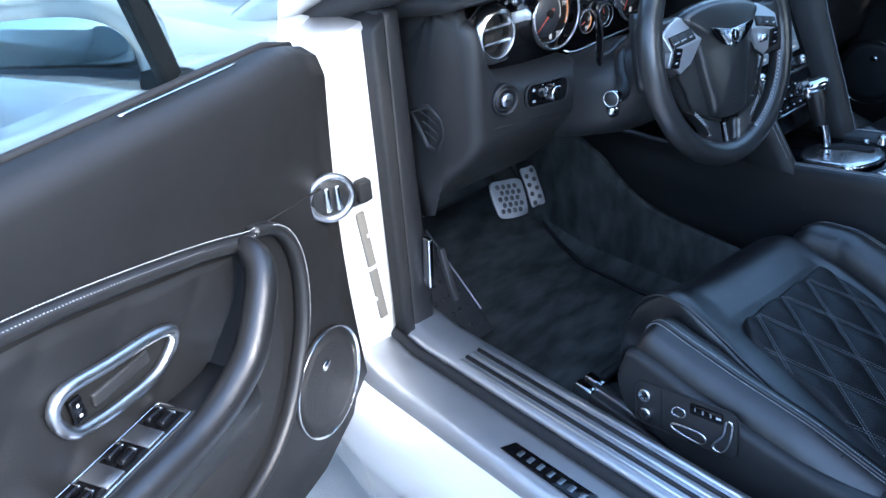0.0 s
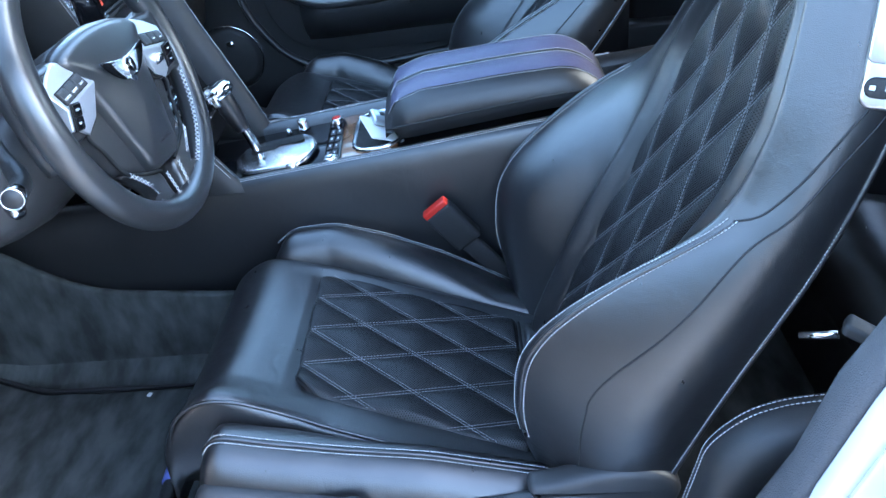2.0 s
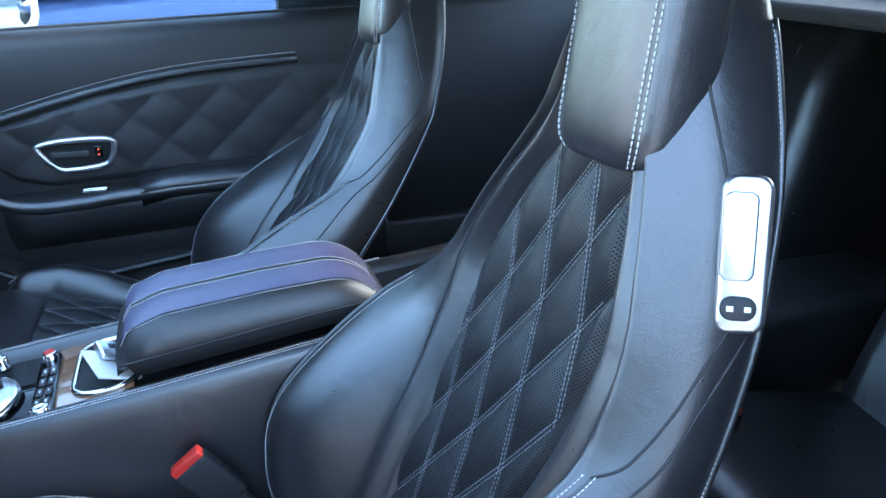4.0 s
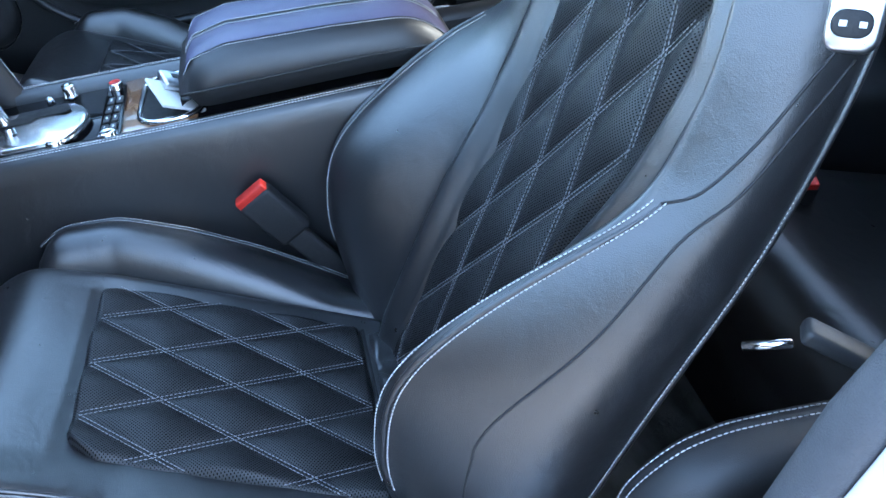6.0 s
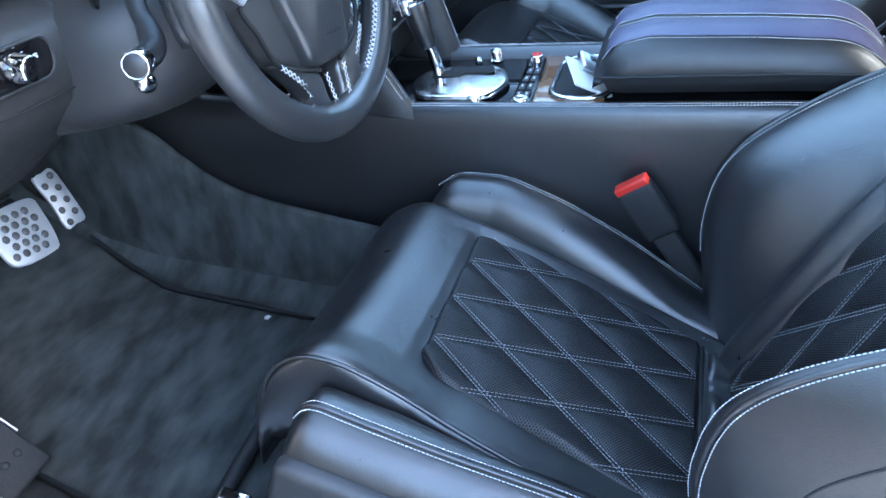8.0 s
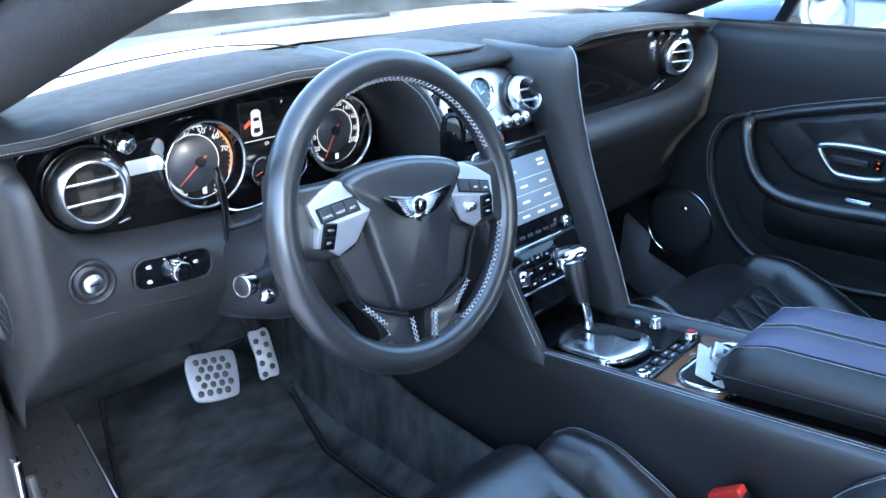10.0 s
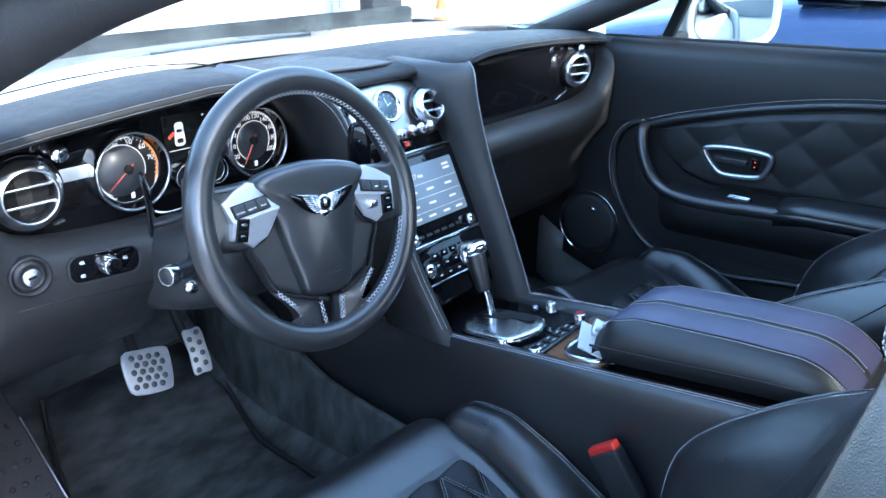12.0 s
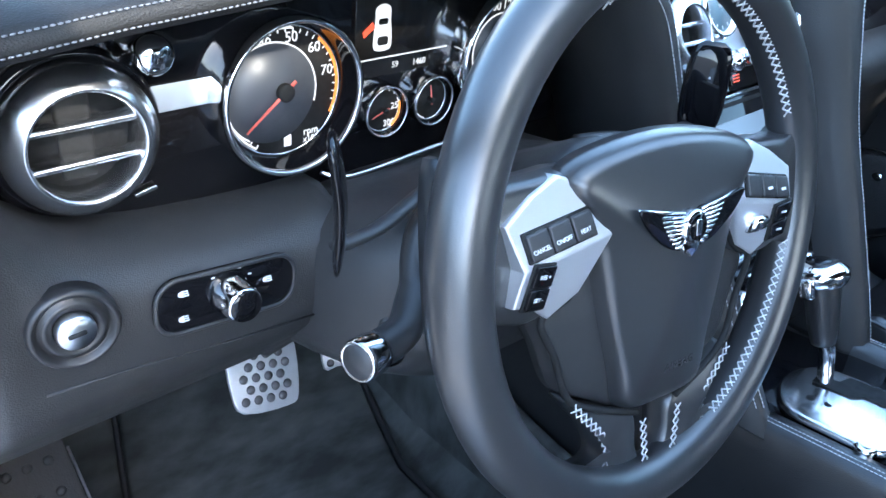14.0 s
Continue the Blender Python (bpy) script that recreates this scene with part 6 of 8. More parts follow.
rings = []
for k in range(49):
    y = -0.442 - 0.330 * k / 48
    z = arm_top(y)
    hw = 0.086 * min(1, 0.82 + 0.18 * min(1, (k / 2 + 0.5) / 3)) * (1 - 0.10 * max(0, (k - 36) / 12) ** 2)
    prof = []
    for j in range(17):
        x = -hw + 2 * hw * j / 16
        e = abs(x / hw)
        prof.append(Vector((-0.022 + x, y, z - 0.028 * max(0, (e - 0.75) / 0.25) ** 2)))
    zb = con_z(y) + 0.010 if k > 2 else con_z(y) + 0.02
    prof += [Vector((-0.022 + hw, y, zb)), Vector((-0.022 - hw, y, zb))]
    rings.append(prof)
apart_("lid", loft(rings), LEATHER_SOFT, "black leather armrest lid")

# ---- steering wheel ----
W0 = Vector((-0.3631, -0.1988, 0.8152))
WN = Vector((-0.0134, -math.cos(radians(16.24)), math.sin(radians(16.24)))).normalized()
WM = axis_to(W0, WN)
HUB = Matrix.Translation((0.003, 0.007, 0.003)) @ Matrix.Rotation(radians(-4), 4, 'Y') @ Matrix.Rotation(radians(-5.5), 4, 'Z')
wheel = thing("steering_wheel", "black leather three-spoke steering wheel with metal switch bezels", "steering wheel", W0)


def wpart(name, bm, material, label="", parent=None, smooth=True):
    """Built in the wheel's plane: x across, y up, z towards the driver."""
    bmesh.ops.transform(bm, matrix=Matrix.Translation(-W0) @ WM, verts=bm.verts)
    return part(name, bm, material, parent or wheel, label, smooth)


RIM = 0.1535
ring_path = [Vector((RIM * math.cos(a), RIM * math.sin(a), 0)) for a in [2 * math.pi * k / 72 for k in range(72)]]
wpart("rim", tube(ring_path, 0.016, 20, True), WHEEL_LEATHER, "leather-wrapped rim")


def wrot(name, bm, material, label="", parent=None, smooth=True):
    bmesh.ops.transform(bm, matrix=HUB, verts=bm.verts)
    return wpart(name, bm, material, label, parent, smooth)


def outline(pts, n=4):
    return [(p.x, p.y) for p in spline([(a, b, 0) for a, b in pts], n, True)]


def dome(pts, z0, z1, rise, n=4, steps=7, edge=0.010):
    """A cushion over an outline: its rim at z0, shoulders at z1 and a domed middle."""
    out = [Vector((x, y, 0)) for x, y in outline(pts, n)]
    c = sum(out, Vector()) / len(out)
    rings = [[Vector((p.x, p.y, z0)) for p in out]]
    for k in range(1, 5):
        t = k / 4
        f = 1 - edge / 0.07 * (1 - math.cos(t * math.pi / 2))
        rings.append([Vector((c.x + (p.x - c.x) * f, c.y + (p.y - c.y) * f, z0 + (z1 - z0) * math.sin(t * math.pi / 2))) for p in out])
    f0 = 1 - edge / 0.07
    for k in range(1, steps):
        f = f0 * (1 - k / steps)
        rings.append([Vector((c.x + (p.x - c.x) * f, c.y + (p.y - c.y) * f, z1 + rise * (1 - (f / f0) ** 2))) for p in out])
    return loft(rings)


PAD = [(-0.079, 0.036), (-0.052, 0.047), (0.0, 0.052), (0.052, 0.047), (0.079, 0.036), (0.070, 0.017), (0.059, -0.008), (0.050, -0.045), (0.040, -0.080), (0.031, -0.108), (0.0, -0.112), (-0.031, -0.108), (-0.040, -0.080), (-0.050, -0.045), (-0.059, -0.008), (-0.070, 0.017)]
wrot("airbag_pad", dome(PAD, -0.014, 0.006, 0.010, edge=0.009, steps=9), WHEEL_LEATHER, "smooth black airbag pad")
for s in (-1, 1):
    # concave flank between the pad and the groove of the spoke
    flank = [(s * 0.052, 0.002), (s * 0.070, -0.026), (s * 0.091, -0.037), (s * 0.082, -0.060), (s * 0.070, -0.088), (s * 0.050, -0.100), (s * 0.022, -0.110), (s * 0.022, -0.05), (s * 0.035, -0.01)]
    wrot("spoke_cover", dome(flank, -0.028, -0.009, 0.002, edge=0.006), PLASTIC, "dark grey spoke cover")
    groove = spline([(s * 0.060, -0.006, -0.004), (s * 0.072, -0.028, -0.004), (s * 0.092, -0.039, -0.006), (s * 0.082, -0.062, -0.006), (s * 0.071, -0.090, -0.006), (s * 0.050, -0.102, -0.004), (s * 0.018, -0.113, -0.002)], 6)
    wrot("spoke_groove", tube(groove, 0.0022, 8), DARK, "dark groove")


def faceted_bezel(s):
    """A switch bezel of two facets that meet in a crease; gives the planes of both facets too."""
    def crease(x):
        return 0.0034 - 0.152 * (x - 0.053)
    up, down = 0.30, 0.28

    def high(x, y):
        d = y - crease(x)
        return 0.0075 - (up * d if d > 0 else -down * d)
    upper = [(0.115, crease(0.115)), (0.1215, 0.0165), (0.103, 0.0285), (0.084, 0.0365), (0.076, 0.034), (0.062, 0.017), (0.053, crease(0.053))]
    lower_ = [(0.053, crease(0.053)), (0.062, -0.013), (0.070, -0.027), (0.0905, -0.0375), (0.1035, -0.028), (0.1180, -0.0250), (0.1165, -0.014), (0.115, crease(0.115))]
    bm = bmesh.new()
    got = {}

    def vert(x, y, z):
        key = (round(x, 5), round(y, 5), round(z, 5))
        if key not in got:
            got[key] = bm.verts.new((s * x, y, z))
        return got[key]
    for pts in (upper, lower_):
        bm.faces.new([vert(x, y, high(x, y)) for x, y in pts])
    ring = upper + lower_[1:-1]
    for (xa, ya), (xb, yb) in zip(ring, ring[1:] + ring[:1]):
        bm.faces.new([vert(xa, ya, high(xa, ya)), vert(xb, yb, high(xb, yb)), vert(xb, yb, -0.014), vert(xa, ya, -0.014)])
    bmesh.ops.recalc_face_normals(bm, faces=bm.faces)
    edges = [e for e in bm.edges if max(v.co.z for v in e.verts) > -0.01 and min(v.co.z for v in e.verts) > -0.01]
    bmesh.ops.bevel(bm, geom=edges, offset=0.0016, segments=3, affect='EDGES', profile=0.5)
    planes = []
    for g in (-up, down):
        planes.append(Matrix(((1, 0, 0, 0), (0, 1, 0, 0), (g * 0.152 * s, g, 1, 0.0075 - g * 0.01146), (0, 0, 0, 1))))
    return bm, planes[0], planes[1]


def cross(path, w, bmz):
    """Crossed threads along a path."""
    q = resample(path, 0.0055)
    for a, b in zip(q, q[1:]):
        d = (b - a).normalized()
        n = Vector((-d.y, d.x, 0)) * w
        tube([a - n, b + n], 0.0006, 4, bm=bmz)
        tube([a + n, b - n], 0.0006, 4, bm=bmz)


for s in (-1, 1):
    arm = [(s * 0.055, 0.033), (s * 0.10, 0.036), (s * 0.128, 0.036), (s * 0.149, 0.050), (s * 0.153, 0.0), (s * 0.148, -0.052), (s * 0.128, -0.036), (s * 0.10, -0.040), (s * 0.06, -0.024)]
    wrot("side_spoke", dome(arm, -0.026, -0.005, 0.002, edge=0.006), WHEEL_LEATHER, "leather-covered spoke")
    bm, top, low = faceted_bezel(s)
    bz = wrot("switch_bezel", bm, BEZEL, "satin silver switch bezel", None, False)
    wrot("key_surround", rbox(0.0475, 0.0150, 0.002, 0.0008, top @ Matrix.Translation((s * 0.0895, 0.0085, 0.0002)) @ Matrix.Rotation(s * radians(-9), 4, 'Z')), DARK, "", bz)
    for k in range(3):
        x = 0.1045 - 0.0150 * k
        wrot("key_button", rbox(0.0142, 0.0130, 0.0035, 0.0012, top @ Matrix.Translation((s * x, 0.0061 + 0.0024 * k, 0.0012)) @ Matrix.Rotation(s * radians(-9), 4, 'Z')), PLASTIC, "grey key", bz)
    wrot("rocker_surround", rbox(0.0160, 0.0260, 0.002, 0.0008, low @ Matrix.Translation((s * 0.1045, -0.0155, 0.0006)) @ Matrix.Rotation(s * radians(8), 4, 'Z')), DARK, "", bz)
    for k in range(2):
        wrot("rocker", rbox(0.0142, 0.0115, 0.004, 0.001, low @ Matrix.Translation((s * (0.1037 + 0.0017 * k), -0.0095 - 0.0122 * k, 0.0014)) @ Matrix.Rotation(s * radians(8), 4, 'Z')), PIANO, "black rocker", bz)
    if s < 0:
        for k, w in enumerate(("CANCEL", "ON/OFF", "HEAT")):
            wrot("lettering", text_bm(w, 0.0030, top @ Matrix.Translation((-0.1045 + 0.0150 * k, 0.0040 + 0.0024 * k, 0.0031)) @ Matrix.Rotation(radians(9), 4, 'Z')), WHITE_MARK, "", bz, False)
        for k, w in enumerate(("RES +", "SET -")):
            wrot("lettering", text_bm(w, 0.0032, low @ Matrix.Translation((-0.1037 - 0.0017 * k, -0.0095 - 0.0122 * k, 0.0036)) @ Matrix.Rotation(radians(-8), 4, 'Z')), WHITE_MARK, "", bz, False)
    else:
        wrot("scroll_wheel", lathe([(0.0005, -0.006), (0.0055, -0.006), (0.006, 0), (0.0055, 0.006), (0.0005, 0.006)], 20, low @ Matrix.Translation((0.080, -0.014, 0.001)) @ Matrix.Rotation(radians(90), 4, 'Y')), CHROME, "chrome scroll wheel", bz)
        for k in range(2):
            wrot("symbol", rbox(0.005, 0.0016, 0.0005, 0.0001, top @ Matrix.Translation((0.1045 - 0.015 * k, 0.0050 + 0.0024 * k, 0.0031))), WHITE_MARK, "", bz)
            wrot("symbol", rbox(0.005, 0.0014, 0.0005, 0.0001, low @ Matrix.Translation((0.1037 + 0.0017 * k, -0.0095 - 0.0122 * k, 0.0036))), WHITE_MARK, "", bz)
    prong = [(s * 0.070, -0.091), (s * 0.045, -0.103), (s * 0.016, -0.114), (s * 0.012, -0.138), (s * 0.008, -0.158), (s * 0.045, -0.156), (s * 0.080, -0.138), (s * 0.063, -0.139), (s * 0.047, -0.139), (s * 0.043, -0.131), (s * 0.050, -0.116), (s * 0.062, -0.102)]
    wrot("lower_spoke", dome(prong, -0.022, -0.004, 0.004, edge=0.008), WHEEL_LEATHER, "leather-covered lower spoke")
    gap = spline([(s * 0.071, -0.094, -0.002), (s * 0.060, -0.105, -0.001), (s * 0.048, -0.119, -0.001), (s * 0.043, -0.132, -0.001), (s * 0.048, -0.140, -0.001), (s * 0.064, -0.141, -0.002)], 6)
    bmz = bmesh.new()
    cross(gap, 0.0028, bmz)
    cross([Vector((s * (0.0165 - 0.0006 * k), -0.117 - 0.038 * k / 8, 0.002)) for k in range(9)], 0.0026, bmz)
    wrot("stitching", bmz, THREAD, "white cross stitching")
# stitched inner seam of the rim
bmz = bmesh.new()
for a0, a1 in ((18, 112), (-72, -14)):
    q = resample([Vector(((RIM - 0.0148) * math.cos(radians(a0 + (a1 - a0) * k / 40)), (RIM - 0.0148) * math.sin(radians(a0 + (a1 - a0) * k / 40)), 0.0068)) for k in range(41)], 0.0058)
    for a, b in zip(q, q[1:]):
        n = Vector((a.x, a.y, 0)).normalized() * 0.0025 + Vector((0, 0, 0.002))
        tube([a - n, b + n], 0.0006, 4, bm=bmz)
        tube([a + n, b - n], 0.0006, 4, bm=bmz)
wpart("stitching", bmz, THREAD, "white cross stitching")
# winged badge: disc and feathered wings as plain shapes
bd = wrot("badge", lathe([(0.0098, 0.0130), (0.0098, 0.0185), (0.0086, 0.0200), (0.0005, 0.0202)], 28), CHROME, "chrome winged badge")
wrot("badge_centre", lathe([(0.0076, 0.0198), (0.0072, 0.0206), (0.0005, 0.0206)], 24), PIANO, "", bd)
wrot("badge_mark", rbox(0.0045, 0.009, 0.001, 0.0004, Matrix.Translation((0, 0, 0.0210))), CHROME, "", bd)
for s in (-1, 1):
    web = outline([(s * 0.006, 0.0085), (s * 0.024, 0.0105), (s * 0.0445, 0.0155), (s * 0.041, 0.0075), (s * 0.034, 0.0005), (s * 0.024, -0.0070), (s * 0.014, -0.0115), (s * 0.006, -0.0110)], 4)
    wrot("wing", plate(web, 0.0022, Matrix.Translation((0, 0, 0.0130)) @ Matrix.Rotation(radians(-4 * s), 4, 'Y'), 0.0006), PIANO, "", bd)
    for k in range(9):
        t = k / 8
        root = Vector((s * 0.0075, 0.0085 - 0.0175 * t, 0.0165))
        tip = Vector((s * (0.0435 - 0.030 * t ** 1.15), 0.0150 - 0.0255 * t ** 0.9, 0.0148 + 0.0006 * t))
        mid = root.lerp(tip, 0.5) + Vector((0, -0.0006, 0.0008))
        wrot("feather", tube([root, mid, tip], [0.0011, 0.0012, 0.0005], 6), CHROME, "", bd)
wrot("badge_tail", plate([(-0.008, -0.008), (0.008, -0.008), (0.006, -0.0145), (0, -0.0180), (-0.006, -0.0145)], 0.003, Matrix.Translation((0, 0, 0.0140)), 0.0008), CHROME, "", bd)
wrot("embossed_mark", text_bm("AIRBAG", 0.0075, Matrix.Translation((0.004, -0.084, 0.0098)), 0.0004), PLASTIC, "embossed lettering", None, False)
wpart("boss", lathe([(0.035, -0.12), (0.05, -0.06), (0.055, -0.03)], 24), PLASTIC, "dark column boss")

# column, stalks and paddles
column = thing("steering_column", "dark plastic steering column with stalks and shift paddles", "steering column", (-0.36, -0.06, 0.73))
sorg = Vector(column.location)


def spart(name, bm, material, label="", parent=None, smooth=True):
    bmesh.ops.translate(bm, verts=bm.verts, vec=-sorg)
    return part(name, bm, material, parent or column, label, smooth)


cm = axis_to(W0 - WN * 0.11, WN)
rings = []
for z, w, h, dy in ((0.042, 0.054, 0.040, -0.006), (0.036, 0.072, 0.046, -0.012), (0.020, 0.100, 0.056, -0.026), (-0.01, 0.122, 0.064, -0.036), (-0.04, 0.132, 0.066, -0.038), (-0.09, 0.134, 0.066, -0.040), (-0.14, 0.134, 0.066, -0.040)):
    rings.append([cm @ Vector((w * math.copysign(abs(math.cos(a)) ** 0.6, math.cos(a)), dy + h * math.copysign(abs(math.sin(a)) ** 0.6, math.sin(a)), z)) for a in [2 * math.pi * k / 32 for k in range(32)]])
spart("shroud", loft(rings), PLASTIC, "dark column shroud")
pth = spline([(-0.427, -0.085, 0.802), (-0.454, -0.098, 0.801), (-0.469, -0.110, 0.790), (-0.479, -0.123, 0.776), (-0.497, -0.137, 0.768), (-0.522, -0.144, 0.7695)], 6)
sk = spart("indicator_stalk", tube(pth, [0.0078] * 16 + [0.0082, 0.0088, 0.0094, 0.0099] + [0.0102] * 11, 16), PLASTIC, "black indicator stalk")
em_ = (pth[-1] - pth[-4]).normalized()
spart("stalk_tip", lathe([(0.0106, -0.002), (0.0116, 0.002), (0.0118, 0.012), (0.0112, 0.0145), (0.0100, 0.0148), (0.0095, 0.0142)], 28, axis_to(pth[-1], em_)), CHROME, "chrome stalk tip", sk)
spart("tip_face", lathe([(0.0098, 0.0135), (0.0094, 0.0146), (0.0005, 0.0148)], 28, axis_to(pth[-1], em_)), PLASTIC, "", sk)
for k in range(3):
    p_ = pth[-6 - 2 * k]
    spart("symbol", rbox(0.0035, 0.0024, 0.0006, 0.0002, axis_to(p_ + Vector((0.0, -0.0085, 0.0045)), (0.0, -0.88, 0.47))), WHITE_MARK, "", sk)
cst = spart("column_button", lathe([(0.009, 0), (0.009, 0.006), (0.007, 0.009), (0.0005, 0.0092)], 20, axis_to((-0.483, -0.110, 0.732), (-0.5, -1, -0.1))), CHROME, "chrome column knob")
spart("column_button_stem", tube([(-0.483, -0.108, 0.732), (-0.465, -0.09, 0.750), (-0.44, -0.07, 0.770)], 0.007, 10), PLASTIC, "", cst)
for s, px, pz in ((-1, -0.531, 0.850), (1, -0.205, 0.848)):
    pts = [(px, -0.122, pz - 0.038), (px - s * 0.002, -0.121, pz), (px + s * 0.002, -0.118, pz + 0.033)]
    pd = spart("shift_paddle", tube(spline(pts, 6), [0.009, 0.012, 0.014, 0.0155, 0.016, 0.016, 0.016, 0.016, 0.0155, 0.015, 0.014, 0.012, 0.007], 16, flat=0.22, up=(-s * 0.8, -0.6, 0)), PIANO, "glossy black shift paddle")
    spart("paddle_arm", tube(spline([(px - s * 0.002, -0.118, pz - 0.028), (px - s * 0.038, -0.107, pz - 0.034), (px - s * 0.075, -0.096, pz - 0.030), (px - s * 0.10, -0.088, pz - 0.030)], 5), 0.0048, 10, flat=0.7), PLASTIC, "", pd)
    if s > 0:
        spart("symbol", text_bm("+", 0.016, axis_to((px - 0.0032, -0.1235, pz + 0.005), (-0.8, -0.6, 0))), WHITE_MARK, "", pd, False)

# ---- pedals ----
STUD = mat("grey_stud", (0.10, 0.10, 0.105), 0.35, 0.4, vary=0.05)


def pedal(name, c, w, h, n, up, holes, label):
    m = axis_to(c, n, up)
    th = thing(name, label, "pedal", c)
    o = Vector(c)

    def pp(nm, bm, material, lab="", parent=None):
        bmesh.ops.translate(bm, verts=bm.verts, vec=-o)
        return part(nm, bm, material, parent or th, lab)
    pad = pp("pad", plate(outline([(-w / 2, h * 0.42), (-w * 0.1, h * 0.5), (w * 0.4, h * 0.5), (w / 2, h * 0.3), (w * 0.47, -h * 0.35), (w * 0.3, -h * 0.5), (-w * 0.35, -h * 0.5), (-w * 0.5, -h * 0.2)] if w > 0.05 else [(-w / 2, h / 2), (0, h * 0.52), (w / 2, h / 2), (w * 0.55, 0), (w / 2, -h / 2), (0, -h * 0.52), (-w / 2, -h / 2), (-w * 0.45, 0)], 3), 0.006, m, 0.0015), BRUSHED, "brushed metal pedal pad")
    for x, y in holes:
        pp("stud", lathe([(0.0052, 0.0055), (0.0049, 0.0068), (0.0036, 0.0080), (0.0018, 0.0086), (0.0003, 0.0087)], 14, m @ Matrix.Translation((x, y, 0))), STUD, "dark grey rounded stud", pad)
    pp("arm", tube(spline([m @ Vector((0, 0, -0.002)), m @ Vector((0, 0.03, -0.03)), m @ Vector((0, 0.12, -0.05)), m @ Vector((0, 0.22, -0.03))], 5), 0.009, 8), RUBBER, "dark pedal arm")
    return th


rows_ = [(-0.026 + 0.0145 * i + (0.007 if j % 2 else 0), -0.024 + 0.0118 * j) for j in range(5) for i in range(4 if j % 2 == 0 else 4) if abs(-0.026 + 0.0145 * i + (0.007 if j % 2 else 0)) < 0.031]
pedal("brake_pedal", (-0.392, 0.195, 0.458), 0.080, 0.072, (0.05, -0.85, 0.55), (0.25, 0.4, 1), rows_, "brushed metal brake pedal with dark rubber studs")
pedal("accelerator_pedal", (-0.263, 0.256, 0.418), 0.034, 0.078, (-0.1, -0.85, 0.5), (0.1, 0.5, 1), [(-0.008 + 0.016 * (i % 2), -0.034 + 0.0095 * i) for i in range(8)], "slim brushed metal accelerator pedal with rubber studs")

# footrest with its silver line, floor mat and chrome sill handle
fr_ = thing("footrest", "dark studded footrest panel with a silver edge", "footrest", (-0.63, 0.16, 0.43))


def fpart(nm, bm, material, lab="", parent=None):
    bmesh.ops.translate(bm, verts=bm.verts, vec=-Vector(fr_.location))
    return part(nm, bm, material, parent or fr_, lab)


fm = axis_to((-0.635, 0.155, 0.425), (0.05, -0.62, 0.78), (0, 0.78, 0.62))
fpart("panel", rbox(0.085, 0.30, 0.012, 0.004, fm), RUBBER, "dark rubber footrest")
for j in range(9):
    for i in range(4):
        fpart("stud", lathe([(0.005, 0.0055), (0.0042, 0.0075), (0.0005, 0.0078)], 10, fm @ Matrix.Translation((-0.03 + 0.018 * i, -0.12 + 0.03 * j, 0))), RUBBER)
fpart("edge_strip", rbox(0.002, 0.17, 0.004, 0.0008, fm @ Matrix.Translation((0.043, -0.02, 0.006))), SATIN, "bright metal edge strip")
fpart("edge_strip", rbox(0.0015, 0.12, 0.003, 0.0006, fm @ Matrix.Translation((-0.041, -0.085, 0.0065))), SATIN, "bright metal edge strip")
mat_t = thing("floor_mat", "charcoal carpet floor mat with bound edges", "floor mat", (-0.40, 0.05, 0.24))
def mat_l(y):
    return lin([(-0.12, -0.60), (0.1, -0.575), (0.25, -0.535), (0.45, -0.47)], y)


def mat_r(y):
    return lin([(-0.12, -0.225), (0.15, -0.22), (0.30, -0.17), (0.45, -0.16)], y)


MAT_YZ = ((-0.115, 0.244), (0.0, 0.244), (0.15, 0.246), (0.24, 0.252), (0.32, 0.278), (0.42, 0.35))
rings = []
for y, z in MAT_YZ:
    xl, xr = mat_l(y), mat_r(y)
    rings.append([(x, y, z + d) for x, d in ((xl, 0), (xl + 0.01, 0.007), ((xl + xr) / 2, 0.009), (xr - 0.01, 0.007), (xr, 0))])
bm = loft(rings)
bmesh.ops.translate(bm, verts=bm.verts, vec=-Vector(mat_t.location))
part("carpet", bm, CARPET, mat_t, "charcoal carpet")
edge = [(mat_l(y), y, z + 0.006) for y, z in MAT_YZ] + [(mat_r(y), y, z + 0.006) for y, z in reversed(MAT_YZ)]
bm = tube([Vector(p) - Vector(mat_t.location) for p in edge], 0.0042, 8, True)
part("edging", bm, CARPET_EDGE, mat_t, "black bound edge")
rel = thing("release_lever", "chrome bonnet release lever on the kick panel", "lever", (-0.722, 0.089, 0.495))
bm = rbox(0.010, 0.016, 0.088, 0.003, pose(0.010, -0.037, 0.022, 4, 0, 0))
part("chrome_lever", bm, CHROME, rel, "chrome lever")
bm = rbox(0.010, 0.010, 0.085, 0.003, pose(0.014, -0.078, 0.015, -19, 0, 0))
part("lever_base", bm, PLASTIC, rel, "dark lever base")
ext = thing("mat_roll", "black tube with a pale blue cap along the mat's edge", "tube", (-0.485, -0.123, 0.262))
part("tube", tube([(0.115, 0.003, 0.0), (0.0, 0.0, 0.002), (-0.06, -0.001, 0.0), (-0.118, -0.003, -0.002)], 0.0095, 12), RUBBER, ext, "black tube")
part("end_cap", tube([(0.05, 0.002, 0.001), (0.074, 0.003, 0.001)], 0.0118, 14), BLUECAP, ext, "pale blue cap")
scrap = thing("paper_scrap", "tiny white scrap lying on the carpet", "scrap", (-0.245, -0.03, 0.2535))
